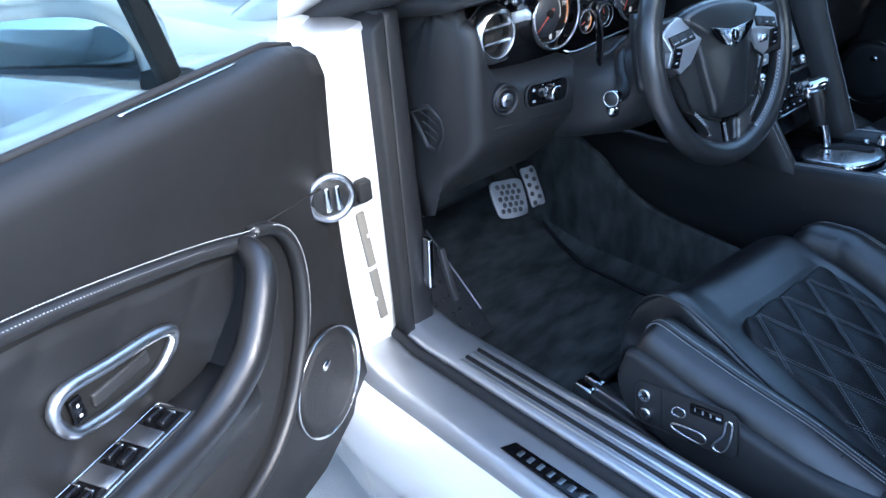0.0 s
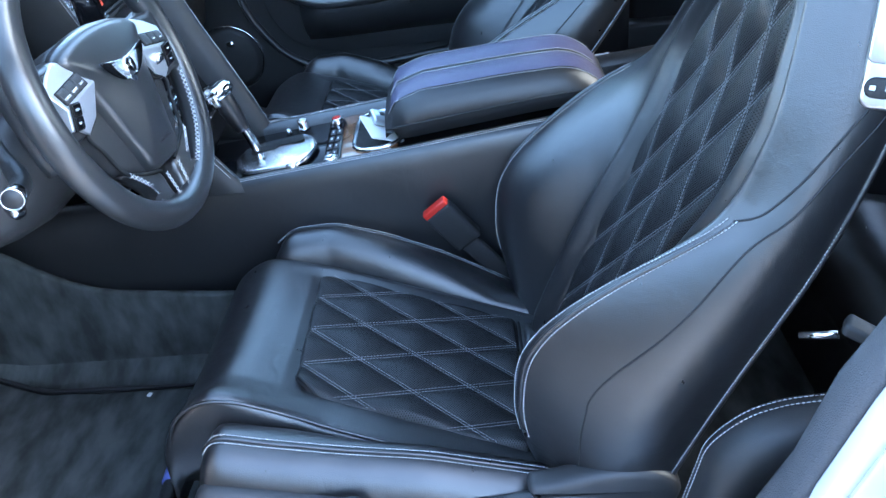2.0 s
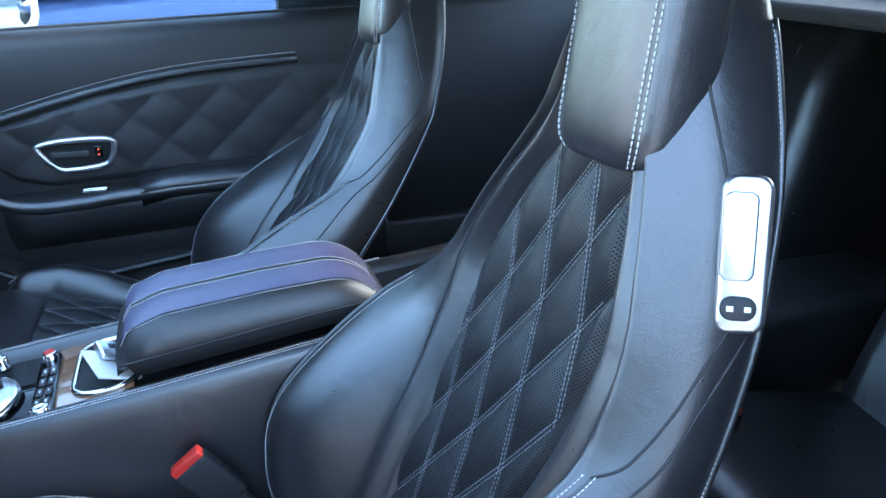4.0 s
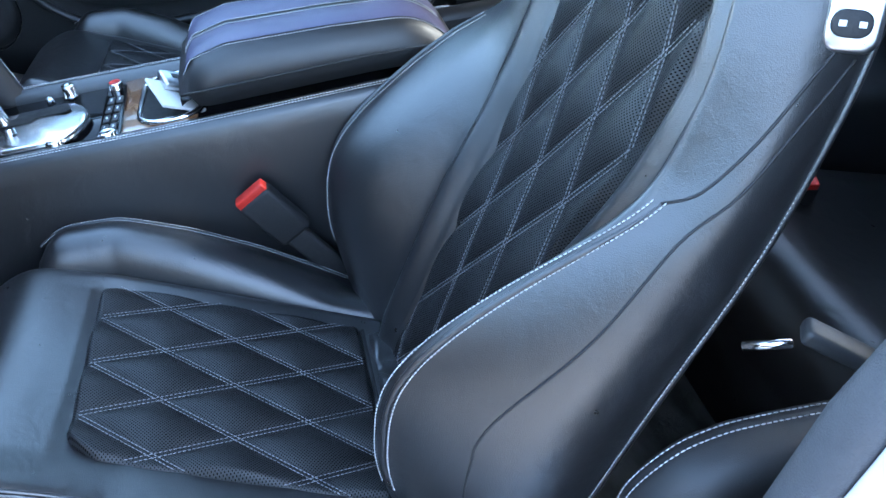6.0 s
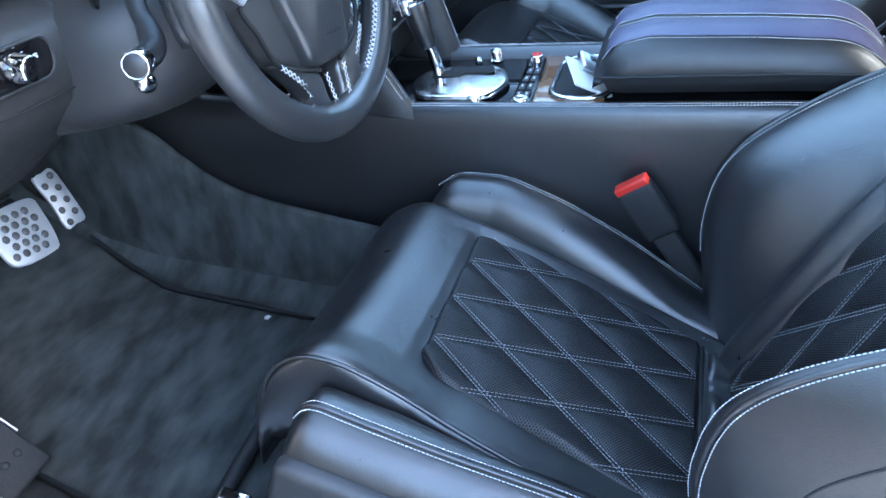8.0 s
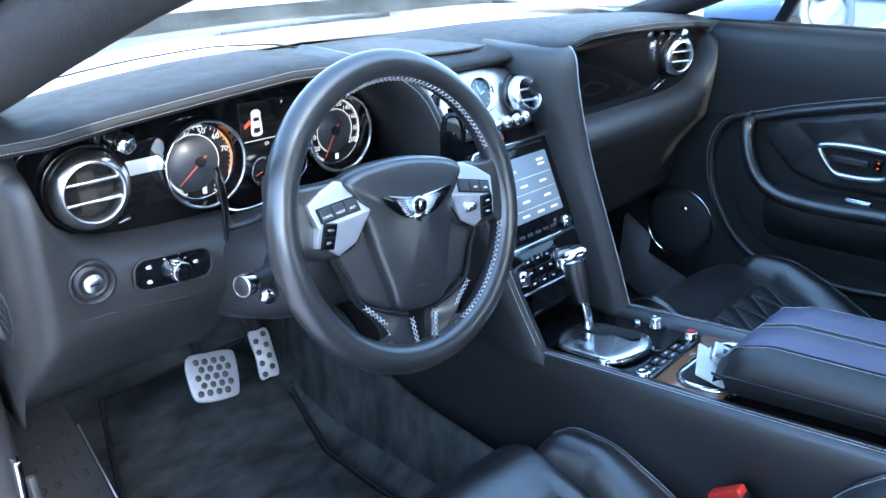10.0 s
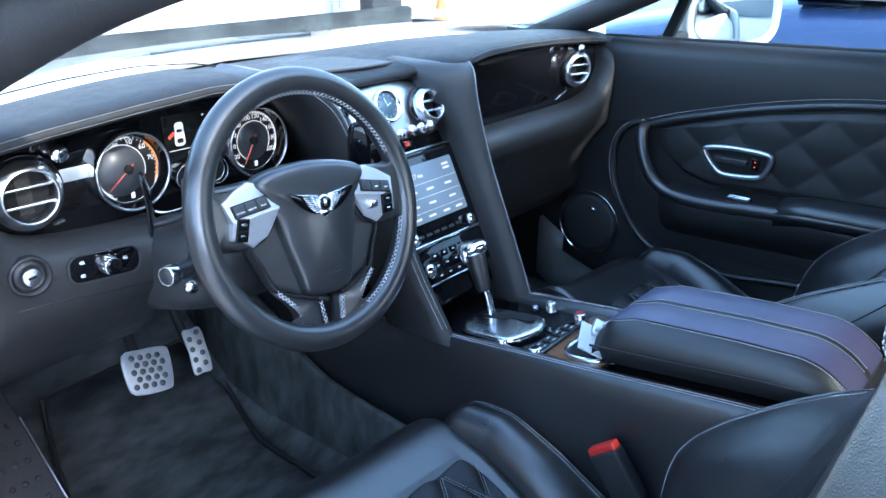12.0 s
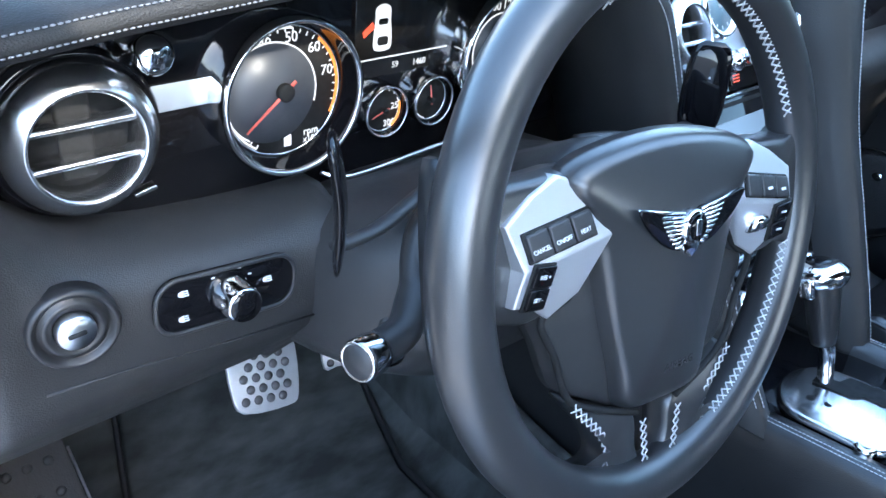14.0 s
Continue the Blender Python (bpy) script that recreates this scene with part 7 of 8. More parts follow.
part("scrap", plate([(-0.004, -0.002), (0.004, -0.004), (0.005, 0.002), (0.0, 0.005), (-0.004, 0.003)], 0.001, None, 0.0002), WHITE_MARK, scrap, "white scrap")

# ---- console fittings ----
def con_m(x, y, up=0.0):
    """A pose on the console's top: x to the right, y forward, z out of it."""
    return axis_to((x, y, con_z(y) - 0.010 + up), (0, 0.13, 1), (0, 1, 0))


bm = dome([(-0.044, 0.045), (0.0, 0.066), (0.042, 0.05), (0.050, 0.0), (0.046, -0.048), (0.004, -0.066), (-0.046, -0.05), (-0.052, 0.0)], 0.0, 0.008, 0.003, edge=0.006)
bmesh.ops.transform(bm, matrix=con_m(-0.048, -0.262, 0.004), verts=bm.verts)
sp_ = cpart("shift_plate", bm, POLISHED, "polished oval gear selector plate")
cpart("gate_slot", plate([(-0.004, 0.040), (0.012, 0.042), (0.014, 0.022), (0.028, 0.018), (0.030, -0.038), (0.014, -0.044), (0.006, -0.038), (0.006, -0.004), (-0.004, 0.002)], 0.002, con_m(-0.040, -0.262, 0.0145), 0.0004), DARK, "dark selector gate", sp_)
for k in range(4):
    cpart("gate_mark", lathe([(0.004, 0), (0.0038, 0.001), (0.0005, 0.001)], 14, con_m(-0.068 + 0.001 * k, -0.232 - 0.016 * k, 0.0135)), DARK, "", sp_)
lever = thing("gear_lever", "chrome and black leather automatic gear lever", "gear lever", (-0.035, -0.228, 0.57))


def gpart(nm, bm, material, lab="", parent=None):
    bmesh.ops.translate(bm, verts=bm.verts, vec=-Vector(lever.location))
    return part(nm, bm, material, parent or lever, lab)


gpart("stem", tube(spline([(-0.035, -0.232, 0.555), (-0.035, -0.222, 0.59), (-0.036, -0.215, 0.605)], 4), 0.0075, 14), CHROME, "polished stem")
gpart("grip", tube(spline([(-0.036, -0.216, 0.598), (-0.036, -0.208, 0.62), (-0.036, -0.199, 0.645), (-0.036, -0.192, 0.66)], 4), [0.0105, 0.0115, 0.0125, 0.0135, 0.0142, 0.0148, 0.0153, 0.0158, 0.0162, 0.0166, 0.0169, 0.0171, 0.0172], 16, flat=0.92), LEATHER, "black leather grip")
gm = axis_to((-0.036, -0.192, 0.655), (0, 0.35, 1), (0, 1, 0))
kn = gpart("knob", lathe([(0.015, -0.004), (0.021, 0.0), (0.0245, 0.007), (0.0235, 0.014), (0.018, 0.0185), (0.012, 0.02)], 32, gm @ Matrix.Diagonal((1.0, 1.15, 1, 1))), CHROME, "chrome knob")
gpart("knob_top", lathe([(0.0125, 0.0195), (0.011, 0.0212), (0.0005, 0.0214)], 28, gm), PIANO, "", kn)
gpart("release_button", rbox(0.010, 0.014, 0.02, 0.004, gm @ Matrix.Translation((-0.022, 0, 0.0))), CHROME, "", kn)


def stop(x, y, r, material=CHROME, label="chrome console button", h=0.012):
    b = cpart("console_button", lathe([(r * 1.15, 0), (r * 1.15, 0.003), (r, 0.005), (r, h * 0.8), (r * 0.8, h), (r * 0.5, h * 0.96), (0.0005, h * 0.92)], 26, con_m(x, y)), material, label)
    return b


stop(-0.096, -0.296, 0.010)
stop(0.046, -0.292, 0.0085, h=0.018)
stop(0.036, -0.268, 0.005, h=0.010)
stop(-0.100, -0.356, 0.011)
rb = stop(0.034, -0.352, 0.0095, h=0.014)
cpart("red_ring", lathe([(0.0075, 0.0135), (0.007, 0.0148), (0.004, 0.0148), (0.0036, 0.0138)], 22, con_m(0.034, -0.352)), RED, "red ring", rb)
bs = cpart("button_strip", plate(rounded(0.165, 0.026, 0.01), 0.006, con_m(-0.036, -0.3545) @ Matrix.Rotation(radians(2), 4, 'Z'), 0.0015), PIANO, "glossy black button strip")
for k in range(4):
    for j in range(2):
        cpart("strip_button", rbox(0.018, 0.008, 0.003, 0.001, con_m(-0.082 + 0.025 * k, -0.3495 - 0.010 * j, 0.0065)), PLASTIC, "", bs)
        cpart("symbol", rbox(0.006, 0.002, 0.0004, 0.0001, con_m(-0.082 + 0.025 * k, -0.3495 - 0.010 * j, 0.0082)), WHITE_MARK, "", bs)
cpart("veneer_panel", rbox(0.165, 0.10, 0.004, 0.001, con_m(-0.022, -0.408, 0.0)), WOOD, "brown veneer panel")
cup_o = rounded(0.135, 0.075, 0.030, 8)
cm_ = con_m(-0.022, -0.425, 0.004)
# the hollow's shade is painted: a near-black plate on the console top
cu = cpart("cup_holder", plate(cup_o, 0.003, con_m(-0.022, -0.425, 0.0015), 0.0005), DARK, "near-black plate for the cup holder's shaded hollow")
cpart("cup_rim", tube([cm_ @ Vector((x, y, 0)) for x, y in cup_o], 0.0042, 8, True), CHROME, "chrome cup holder rim", cu)
key = thing("car_key", "white and silver car key resting in the cup holder", "key", (-0.05, -0.43, 0.585))


def kpart(nm, bm, material, lab="", parent=None):
    return part(nm, bm, material, parent or key, lab)


kpart("tag", rbox(0.052, 0.060, 0.004, 0.0015, pose(-0.012, -0.004, 0.006, 28, -18, 25)), mat("white_plastic", (0.75, 0.75, 0.73), 0.4), "white paper tag")
kpart("fob", rbox(0.030, 0.050, 0.011, 0.004, pose(0.004, -0.010, 0.016, 25, -15, 20)), SATIN, "silver key fob")
kpart("fob_button", rbox(0.010, 0.010, 0.003, 0.0015, pose(0.003, -0.005, 0.024, 25, -15, 20)), PLASTIC, "dark button")
kpart("ring", tube([Vector((0.03 + 0.014 * math.cos(a), -0.012, 0.012 + 0.014 * math.sin(a))) for a in [2 * math.pi * k / 20 for k in range(20)]], 0.0014, 6, True), CHROME, "steel key ring")
kpart("bag", rbox(0.04, 0.03, 0.003, 0.001, pose(0.045, -0.032, 0.002, 8, -10, 30)), BLUECAP, "pale blue tab")
# seams and stitching of the console and armrest
bms = bmesh.new()
for xe in (-0.130, 0.085):
    s = 1 if xe < 0 else -1
    for off, dz in ((0.0035, 0.0018), (0.0085, 0.0022)):
        stitches([Vector((xe + s * off, 0.0 - 0.80 * k / 40, con_z(0.0 - 0.80 * k / 40) + dz)) for k in range(41)], 0.0028, 0.0009, 0.00072, bms)
cpart("stitching", bms, THREAD, "pale twin stitching")
for x0, x1 in ((-0.087, -0.029), (-0.015, 0.043)):
    rings = []
    for k in range(43):
        y = -0.452 - 0.312 * k / 42
        e = min(1, k / 4 + 0.1, (42 - k) / 4)
        rings.append([Vector((x, y, arm_top(y) + 0.0012 * e + 0.0035 * math.sin(math.pi * j / 8) * e - 0.028 * max(0, (abs((x + 0.022) / 0.086) - 0.75) / 0.25) ** 2)) for j, x in enumerate([x0 + (x1 - x0) * q / 8 for q in range(9)])])
    apart_("top_panel", loft(rings, False, False), PURPLE, "violet-grey leather panel")
bms = bmesh.new()
for x in (-0.0275, -0.0165, -0.091, 0.047):
    stitches([Vector((x, -0.45 - 0.31 * k / 60, arm_top(-0.45 - 0.31 * k / 60) + 0.0016 - 0.028 * max(0, (abs((x + 0.022) / 0.086) - 0.75) / 0.25) ** 2)) for k in range(61)], 0.0026, 0.0009, 0.00066, bms)
apart_("stitching", bms, THREAD, "pale stitching")
apart_("lid_gap", tube([Vector((-0.109, -0.445 - 0.30 * k / 20, con_z(-0.445 - 0.30 * k / 20) + 0.030)) for k in range(21)], 0.0016, 6), RUBBER, "dark lid gap")

# ---- belt buckles ----
def buckle(x, y, z, lean=-38, yaw=0):
    b = thing("belt_buckle", "black seat belt buckle with a red release button", "seat belt buckle", (x, y, z))
    m = pose(0, 0, 0, lean, 0, yaw)
    part("housing", rbox(0.022, 0.046, 0.075, 0.006, m @ Matrix.Translation((0, 0, -0.038))), RUBBER, b, "black buckle housing")
    part("release_button", rbox(0.017, 0.042, 0.012, 0.0025, m @ Matrix.Translation((0, 0, 0.001))), RED, b, "red release button")
    part("stalk", rbox(0.014, 0.03, 0.12, 0.005, m @ Matrix.Translation((0, 0.002, -0.125))), RUBBER, b, "black buckle stalk")


buckle(-0.166, -0.508, 0.506)
buckle(0.125, -0.505, 0.505)
buckle(-0.223, -1.20, 0.478, -15, 80)

# ---- doors: s runs back from the hinge, z up, d inwards from the trim's face ----
def door_place(kind):
    if kind == "open":
        a = radians(65)
        o = Vector((-0.85, 0.05, 0))
        sd = Vector((-math.sin(a), -math.cos(a), 0))
        dd = Vector((math.cos(a), -math.sin(a), 0))
    else:
        o = Vector((0.68, 0.07, 0))
        sd = Vector((0, -1, 0))
        dd = Vector((-1, 0, 0))
    return o, sd, dd


def belt_z(s):
    return lin([(0.0, 0.88), (0.07, 0.90), (0.61, 0.915), (1.1, 0.93)], s)


MIRROR = mat("mirror", (0.85, 0.86, 0.87), 0.02, 1.0, vary=0.01)


def door(kind, label):
    o, sd, dd = door_place(kind)
    th = thing("door_1" if kind == "open" else "door_2", label, "car door", o + sd * 0.5 + Vector((0, 0, 0.3)), group="doors", kind="structure")
    org = Vector(th.location)
    zz = Vector((0, 0, 1))

    def at(s, z, d=0.0):
        return o + sd * s + zz * z + dd * d

    def add(name, bm, material, lab="", parent=None, smooth=True):
        bmesh.ops.translate(bm, verts=bm.verts, vec=-org)
        return part(name, bm, material, parent or th, lab, smooth)

    L = 1.02 if kind != "open" else 1.12
    # trim panel
    rings = []
    for k in range(33):
        s = 0.01 + (L - 0.01) * k / 32
        zb = belt_z(s)
        lo = 0.33 + 0.05 * max(0, 1 - s / 0.15)
        c = [at(s, zb, -0.05), at(s, zb + 0.004, -0.02), at(s, zb - 0.006, 0.0), at(s, zb - 0.03, 0.008)]
        for q in range(1, 9):
            z = zb - 0.03 - (zb - 0.03 - lo) * q / 8
            c.append(at(s, z, 0.008 - 0.012 * math.sin(math.pi * q / 8)))
        c += [at(s, lo - 0.01, -0.01), at(s, lo, -0.06)]
        rings.append(c)
    add("trim_panel", loft(rings), DOOR_LEATHER, "black leather door trim")
    # painted outer skin
    rings = []
    for k in range(17):
        s = 0.0 + L * k / 16
        rings.append([at(s, 0.22, -0.10), at(s, 0.30, -0.20), at(s, 0.55, -0.235), at(s, 0.80, -0.20), at(s, belt_z(s) - 0.01, -0.14), at(s, belt_z(s) - 0.01, -0.05), at(s, 0.32, -0.055)])
    add("door_skin", loft(rings), PAINT, "white painted door shell")
    door_details(kind, th, add, at, dd, sd, L)
    return th


def door_details(kind, th, add, at, dd, sd, L):
    op = kind == "open"
    zz = Vector((0, 0, 1))

    def fm(s, z, d=0.0):
        """A pose on the trim: x back along the door, y up, z into the cabin."""
        x, y, n = sd, zz, dd
        return Matrix.Translation(at(s, z, d)) @ Matrix((x, y, n)).transposed().to_4x4()

    def placed(bm, m):
        bmesh.ops.transform(bm, matrix=m, verts=bm.verts)
        return bm

    TOP = [(0.20, 0.735), (0.216, 0.738), (0.30, 0.765), (0.466, 0.806), (0.63, 0.832), (0.85, 0.845), (1.10, 0.845)]
    # quilted inset
    g, nu, nv = [], 130, 44
    s0 = 0.235
    for j in range(nv + 1):
        row = []
        for i in range(nu + 1):
            s = s0 + (L - 0.03 - s0) * i / nu
            hi = lin(TOP, s) - 0.022
            lo = lin([(0.23, 0.70), (0.30, 0.635), (0.36, 0.618), (1.1, 0.64)], s)
            z = lo + (max(hi, lo + 0.002) - lo) * j / nv
            e = min(1, j / 3, (nv - j) / 3, i / 3, (nu - i) / 3)
            row.append(at(s, z, 0.004 + e * (0.003 + quilt(s - 0.1, z - 0.69, 0.060, 0.052, 0.004, 0.0012))))
        g.append(row)
    add("quilted_panel", loft(g, False, False), DOOR_LEATHER, "diamond-quilted black leather inset")
    # raised lower pocket moulding in front of the arc
    arc_pts = [(0.20, 0.735), (0.165, 0.722), (0.14, 0.695), (0.128, 0.647), (0.138, 0.58), (0.168, 0.522), (0.215, 0.465), (0.29, 0.430), (0.42, 0.425), (0.63, 0.448), (L - 0.05, 0.46)]
    band = spline([(a_, b_, 0) for a_, b_ in arc_pts], 5)
    add("arc_moulding", tube([at(p.x, p.y, 0.006) for p in band], 0.011, 10, flat=0.7), LEATHER_SOFT, "raised leather arc")
    top = spline([(a_, b_, 0) for a_, b_ in TOP if a_ <= L], 5)
    add("top_moulding", tube([at(p.x, p.y - 0.008, 0.004) for p in top], 0.011, 10, flat=0.8), LEATHER_SOFT, "raised leather edge")
    bms = bmesh.new()
    for o in (0.0, 0.009):
        stitches([at(p.x, p.y + 0.006 - o, 0.0125) for p in top], 0.0028, 0.0009, 0.00072, bms)
        stitches([at(p.x - 0.006 + o * 0.9, p.y + 0.002, 0.0145) for p in band], 0.0028, 0.0009, 0.00072, bms)
    add("stitching", bms, THREAD, "pale twin stitching")
    # seam forward of the handle, across to the hinge
    add("seam", tube([at(0.20, 0.735, 0.006), at(0.14, 0.728, 0.006), at(0.02, 0.715, 0.004)], 0.0014, 6), RUBBER, "dark seam")
    # pull handle that runs into the armrest
    ds, dz = (0.035, 0.030) if op else (0.0, 0.0)
    hp = spline([(0.222, 0.735, 0.012), (0.242, 0.716, 0.045), (0.292, 0.674, 0.063), (0.330, 0.650, 0.067), (0.40, 0.632, 0.067), (0.52, 0.634, 0.066), (L - 0.06, 0.648, 0.060)] if op else [(0.203, 0.728, 0.010), (0.208, 0.715, 0.040), (0.228, 0.665, 0.060), (0.262, 0.618, 0.064), (0.32, 0.596, 0.064), (0.42, 0.596, 0.064), (0.52, 0.604, 0.064), (L - 0.06, 0.62, 0.06)], 5)
    rr = [lin([(0, 0.010), (0.10, 0.0165), (0.5, 0.018), (1, 0.018)] if op else [(0, 0.009), (0.12, 0.0125), (0.5, 0.013), (1, 0.015)], k / (len(hp) - 1)) for k in range(len(hp))]
    add("pull_handle", tube([at(p.x, p.y, p.z) for p in hp], rr, 14), LEATHER, "padded leather pull handle")
    rings = []
    for k in range(15):
        s = 0.275 + ds + (L - 0.06 - 0.275 - ds) * k / 14
        z = lin([(0.25, 0.60), (0.32, 0.598), (0.52, 0.606), (1.1, 0.625)], s - ds) + dz
        rings.append([at(s, z + 0.008, -0.005), at(s, z + 0.006, 0.05), at(s, z + 0.002, 0.066), at(s, z - 0.03, 0.068), at(s, z - 0.075, 0.045), at(s, z - 0.11, 0.0), at(s, z - 0.11, -0.01)])
    add("armrest", loft(rings), LEATHER_SOFT, "leather door armrest")
    rings = []
    for k in range(9):
        s = 0.52 + 2.6 * ds + (L - 0.05 - 0.52 - 2.6 * ds) * k / 8
        z = lin([(0.52, 0.624), (0.55, 0.636), (1.1, 0.65)], s) + dz
        rings.append([at(s, z - 0.02, 0.0), at(s, z, 0.004), at(s, z + 0.002, 0.03), at(s, z - 0.004, 0.068), at(s, z - 0.016, 0.078), at(s, z - 0.045, 0.070)])
    add("armrest_pad", loft(rings), LEATHER, "padded armrest top")
    # shadow gap of the door pocket, painted as a flat dark plate
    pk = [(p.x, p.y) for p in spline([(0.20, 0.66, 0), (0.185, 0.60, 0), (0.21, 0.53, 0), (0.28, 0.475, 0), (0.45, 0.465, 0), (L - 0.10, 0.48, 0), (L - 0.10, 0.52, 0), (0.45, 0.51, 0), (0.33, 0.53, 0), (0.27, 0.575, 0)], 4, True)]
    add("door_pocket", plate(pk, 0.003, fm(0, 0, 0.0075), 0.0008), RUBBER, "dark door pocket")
    # inner door handle
    ho = 0.022 if op else 0.0
    hb = [(0.345, 0.690), (0.352, 0.702), (0.40, 0.708), (0.47, 0.706), (0.482, 0.694), (0.474, 0.668), (0.458, 0.655), (0.40, 0.650), (0.375, 0.656)]
    if op:
        hb = [(0.330, 0.700), (0.348, 0.713), (0.41, 0.722), (0.458, 0.729), (0.474, 0.716), (0.468, 0.694), (0.450, 0.683), (0.40, 0.676), (0.358, 0.678)]
    hs = spline([(a_ + ho, b_ + 0.2 * ho, 0) for a_, b_ in hb], 4, True)
    hd = add("handle_bezel", tube([at(p.x, p.y, 0.016) for p in hs], 0.0062, 10, True), SATIN, "satin chrome handle bezel")
    # shade inside the handle bezel, laid on as a near-black plate
    add("handle_recess", plate([(p.x, p.y) for p in hs], 0.004, fm(0, 0, 0.008), 0.001), DARK, "dark handle recess", hd)
    add("release_lever", rbox(0.070, 0.014, 0.008, 0.003, fm(0.400 + ho, 0.680 + 0.8 * dz, 0.013)), PLASTIC, "release lever", hd)
    add("lock_button", rbox(0.014, 0.024, 0.006, 0.002, fm(0.452 + ho, 0.682 + 0.9 * dz, 0.015)), PIANO, "black lock switch", hd)
    for k in (-0.005, 0.005):
        add("symbol", rbox(0.003, 0.003, 0.0005, 0.0002, fm(0.452 + ho, 0.682 + 0.9 * dz + k, 0.0185)), GLOW_RED if not op else WHITE_MARK, "", hd)
    # switches on the armrest
    up = Matrix.Translation(at(ds, dz, 0)) @ Matrix((sd, dd, zz)).transposed().to_4x4()
    if op:
        sp = add("window_switches", rbox(0.205, 0.046, 0.010, 0.003, up @ Matrix.Translation((0.452, 0.030, 0.610))), PLASTIC, "window switch panel in a chrome frame")
        add("switch_frame", tube([up @ Vector((0.452 + x, 0.030 + y, 0.6155)) for x, y in rounded(0.198, 0.040, 0.004)], 0.0017, 6, True), CHROME, "thin chrome frame", sp)
        add("switch_inlay", rbox(0.190, 0.032, 0.003, 0.001, up @ Matrix.Translation((0.452, 0.030, 0.615))), PIANO, "", sp)
        for k in range(3):
            add("switch_bar", rbox(0.022, 0.033, 0.003, 0.001, up @ Matrix.Translation((0.397 + 0.052 * k, 0.030, 0.6165))), SATIN, "silver divider", sp)
            for j in (-0.008, 0.008):
                add("window_switch", rbox(0.018, 0.010, 0.009, 0.003, up @ Matrix.Translation((0.374 + 0.052 * k, 0.030 + j, 0.6195))), PIANO, "black window rocker", sp)
                add("rocker_edge", rbox(0.002, 0.010, 0.003, 0.0008, up @ Matrix.Translation((0.3655 + 0.052 * k, 0.030 + j, 0.6225))), CHROME, "", sp)
        add("mirror_knob", lathe([(0.010, 0), (0.009, 0.010), (0.006, 0.012), (0.0005, 0.0122)], 22, up @ Matrix.Translation((0.535, 0.030, 0.6155))), CHROME, "chrome mirror knob", sp)
    else:
        sp = add("window_switch", rbox(0.050, 0.020, 0.006, 0.002, up @ Matrix.Translation((0.436, 0.036, 0.609))), PIANO, "window switch")
        for k in (-0.005, 0.005):
            add("switch_trim", rbox(0.044, 0.004, 0.006, 0.0015, up @ Matrix.Translation((0.436, 0.036 + k, 0.612))), CHROME, "chrome switch bar", sp)
    # loudspeaker
    spm = fm(0.103, 0.448, 0.0) if op else fm(0.075, 0.466, 0.0)
    ls = add("speaker_ring", lathe([(0.080, 0.0), (0.0803, 0.0065), (0.0795, 0.008), (0.0782, 0.0076), (0.0775, 0.004)], 52, spm), CHROME, "thin chrome speaker ring")
    add("speaker_grille", lathe([(0.078, 0.0040), (0.06, 0.008), (0.0005, 0.010)], 44, spm), SPEAKER_MESH, "dark mesh grille", ls)
    add("speaker_emblem", lathe([(0.010, 0.0), (0.009, 0.002), (0.0005, 0.0026)], 20, spm @ Matrix.Translation((0.008, 0.036, 0.0092)) @ Matrix.Diagonal((1.0, 0.75, 1, 1))), CHROME, "small chrome emblem", ls)
    # belt line strip and window
    add("belt_seal", tube([at(0.02 + (L - 0.02) * k / 20, belt_z(0.02 + (L - 0.02) * k / 20) + 0.004, -0.030) for k in range(21)], 0.005, 8), RUBBER, "black rubber window seal")
    if op:
        add("belt_chrome", tube([at(0.15 + 0.17 * k / 20, belt_z(0.15 + 0.17 * k / 20) + 0.0055, -0.010) for k in range(21)], 0.0018, 6), CHROME, "thin bright strip")
    tilt = -0.22
    h = 0.30
    rings = []
    for k in range(13):
        s = 0.03 + (L - 0.05) * k / 12
        top_h = min(h, 0.04 + 0.62 * max(0, s - 0.0))
        b0, t0 = at(s, belt_z(s), -0.040), at(s, belt_z(s) + top_h, -0.040 + (-tilt) * top_h)
        rings.append([b0, t0, t0 - dd * 0.005, b0 - dd * 0.005])
    w = add("window_pane", loft(rings), TINT, "clear side window glass", None, False)
    w.visible_shadow = False
    b0, t0 = at(0.255, belt_z(0.25), -0.043), at(0.215, belt_z(0.25) + 0.14, -0.043 + 0.03)
    add("window_divider", rbox(0.024, 0.26, 0.016, 0.003, fm(0.243, belt_z(0.25) + 0.085, -0.034) @ Matrix.Rotation(radians(-25), 4, 'Z') @ Matrix.Rotation(radians(10), 4, 'X')), RUBBER, "black window divider bar")
    # door mirror: a rounded housing round a glass that faces back and inwards
    mc, size = ((0.27, 0.905, -0.19), 1.22) if op else ((0.263, 0.945, -0.263), 1.0)
    ca, sa = math.cos(radians(36)), math.sin(radians(36))
    nn = sd * ca + dd * sa
    tt = zz.cross(nn)
    mm = Matrix.Translation(at(*mc)) @ Matrix((tt, zz, nn)).transposed().to_4x4()
    rings = []
    for z, f, dy in ((0.004, 0.93, 0.0), (0.012, 0.98, 0.0), (0.006, 1.05, 0.0), (-0.012, 1.08, 0.0), (-0.045, 1.06, 0.0), (-0.075, 0.96, 0.002), (-0.098, 0.76, 0.004), (-0.110, 0.46, 0.006), (-0.113, 0.15, 0.006)):
        rings.append([mm @ Vector((size * 0.118 * f * math.copysign(abs(math.cos(b_)) ** 0.62, math.cos(b_)), dy + size * 0.076 * f * math.copysign(abs(math.sin(b_)) ** 0.62, math.sin(b_)), z)) for b_ in [2 * math.pi * j / 40 for j in range(40)]])
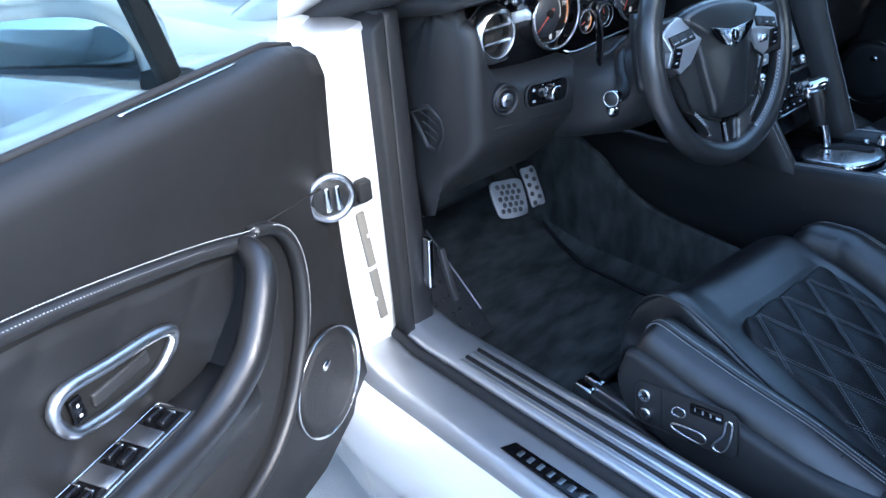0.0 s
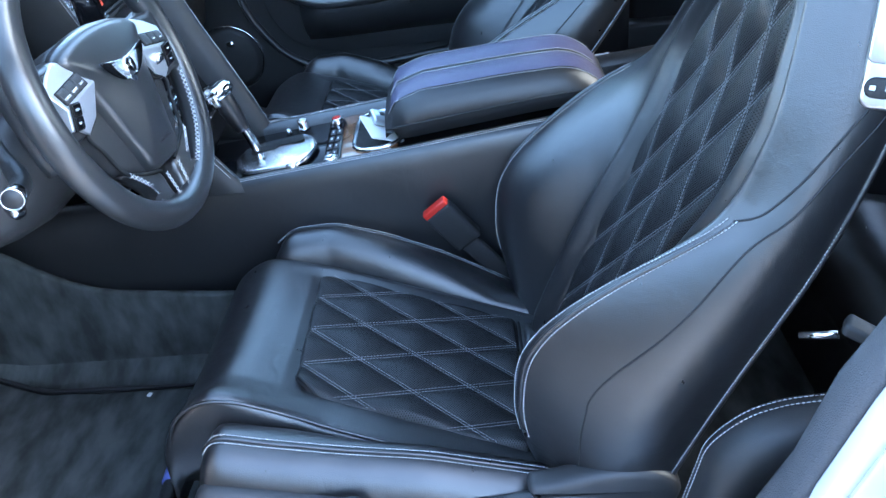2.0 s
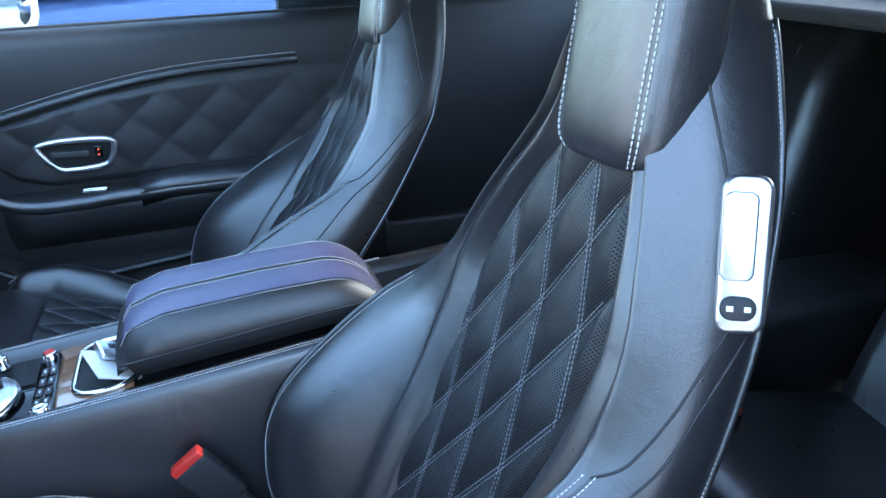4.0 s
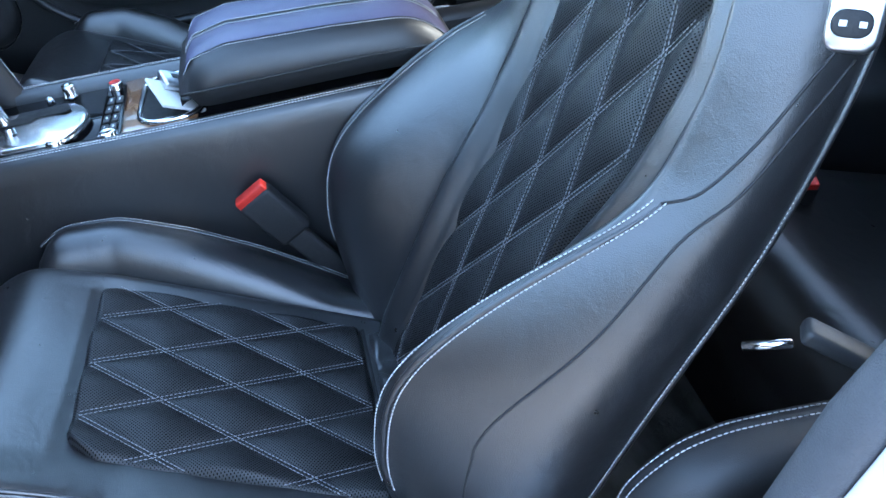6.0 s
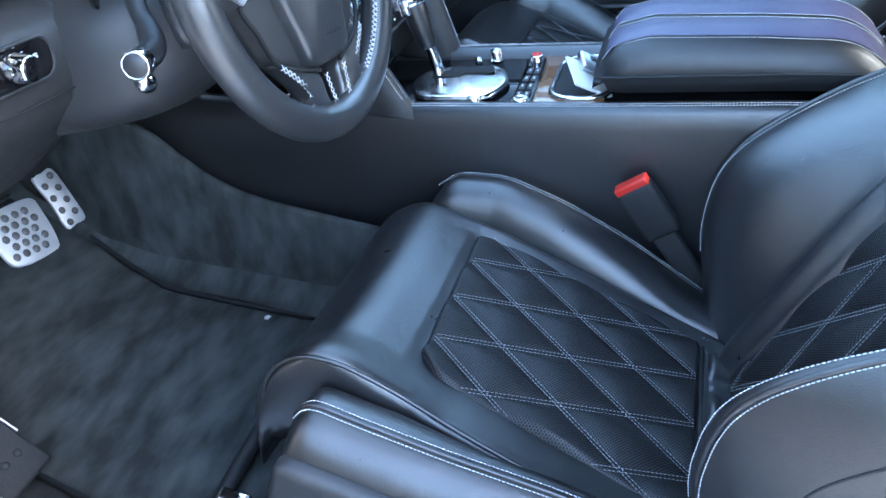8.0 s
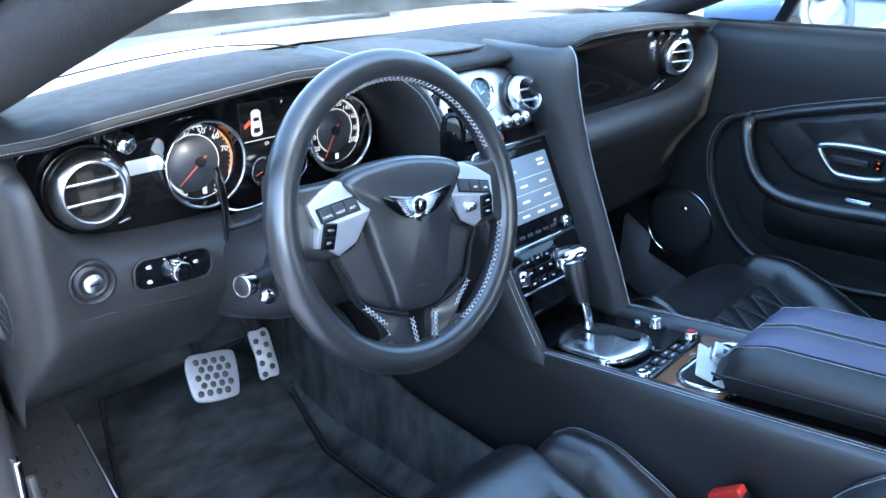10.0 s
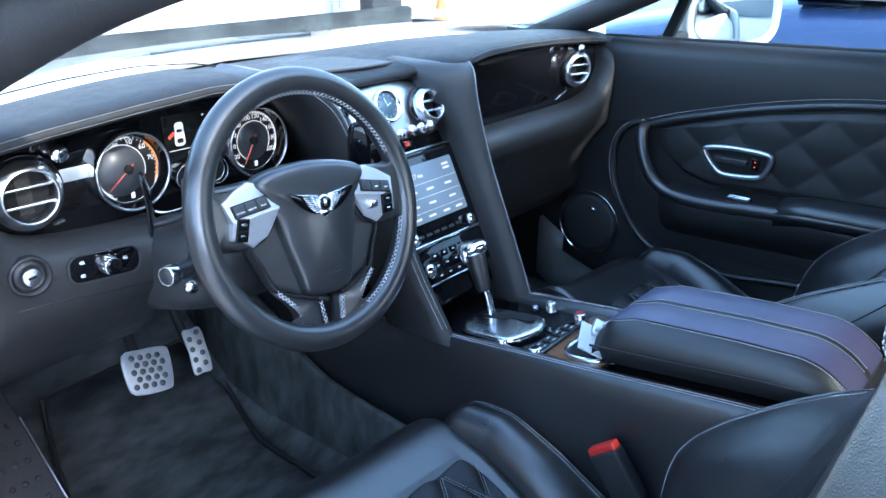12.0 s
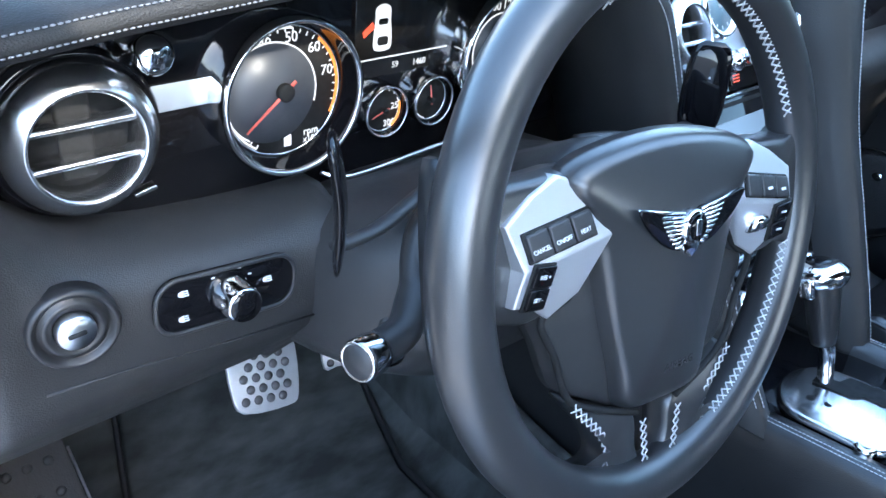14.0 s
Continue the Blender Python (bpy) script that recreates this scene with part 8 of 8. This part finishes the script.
    mi = add("mirror_housing", loft(rings), PAINT, "white door mirror housing")
    add("mirror_glass", plate([(size * 0.100 * math.copysign(abs(math.cos(b_)) ** 0.6, math.cos(b_)), size * 0.060 * math.copysign(abs(math.sin(b_)) ** 0.6, math.sin(b_))) for b_ in [2 * math.pi * j / 40 for j in range(40)]], 0.003, mm @ Matrix.Translation((0, 0, 0.005)), 0.0008), MIRROR, "mirror glass", mi)
    add("mirror_foot", rbox(0.035, 0.030, 0.13, 0.012, fm(0.19, 0.898, -0.10)), RUBBER, "black mirror foot", mi)
    if op:
        ld = add("door_lock_disc", lathe([(0.033, 0), (0.034, 0.006), (0.029, 0.010), (0.025, 0.006), (0.0245, 0.004)], 36, fm(0.040, 0.702, 0.008) @ Matrix.Rotation(radians(38), 4, 'Y')), SATIN, "round metal hinge-side cap")
        add("cap_face", lathe([(0.0255, 0.0045), (0.024, 0.0055), (0.0005, 0.006)], 30, fm(0.040, 0.702, 0.008) @ Matrix.Rotation(radians(38), 4, 'Y')), DOOR_LEATHER, "dark cap face", ld)
        for k in (-0.008, 0.006):
            add("cap_bar", rbox(0.007, 0.034, 0.008, 0.002, fm(0.040, 0.702, 0.008) @ Matrix.Rotation(radians(38), 4, 'Y') @ Matrix.Translation((k, 0, 0.008))), CHROME, "", ld)


# door check strap and hinge slot on the pillar
strap = thing("check_strap", "black door check strap between pillar and door", "door check", (-0.83, 0.06, 0.665))
part("strap", rbox(0.10, 0.012, 0.016, 0.003, pose(-0.01, 0.0, 0, 0, 12, 18)), RUBBER, strap, "black strap")
part("bracket", rbox(0.022, 0.016, 0.032, 0.004, pose(0.022, 0.0, 0.008)), RUBBER, strap, "dark bracket")
hinge = thing("hinge_slot", "slots in the white hinge pillar, their shade painted on", "hinge", (-0.800, 0.0745, 0.54))
# no hollow here: the slot's shade is put into the strip's tan-grey
part("slot", rbox(0.015, 0.006, 0.19, 0.003, pose(0.0, 0.0, 0.0, 0, -6, 0)), mat("recess_shadow", (0.20, 0.18, 0.15), 0.7), hinge, "long tan-grey strip for the shaded slot")
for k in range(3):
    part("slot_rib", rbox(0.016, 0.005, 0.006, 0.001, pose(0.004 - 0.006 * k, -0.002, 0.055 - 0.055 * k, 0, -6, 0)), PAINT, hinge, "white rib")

seat(-0.380, -1, 3.5)
seat(0.362, -1, 3.5, 0.075, False)
door("open", "open driver's door with quilted black leather trim")
door("closed", "closed passenger door with quilted black leather trim")
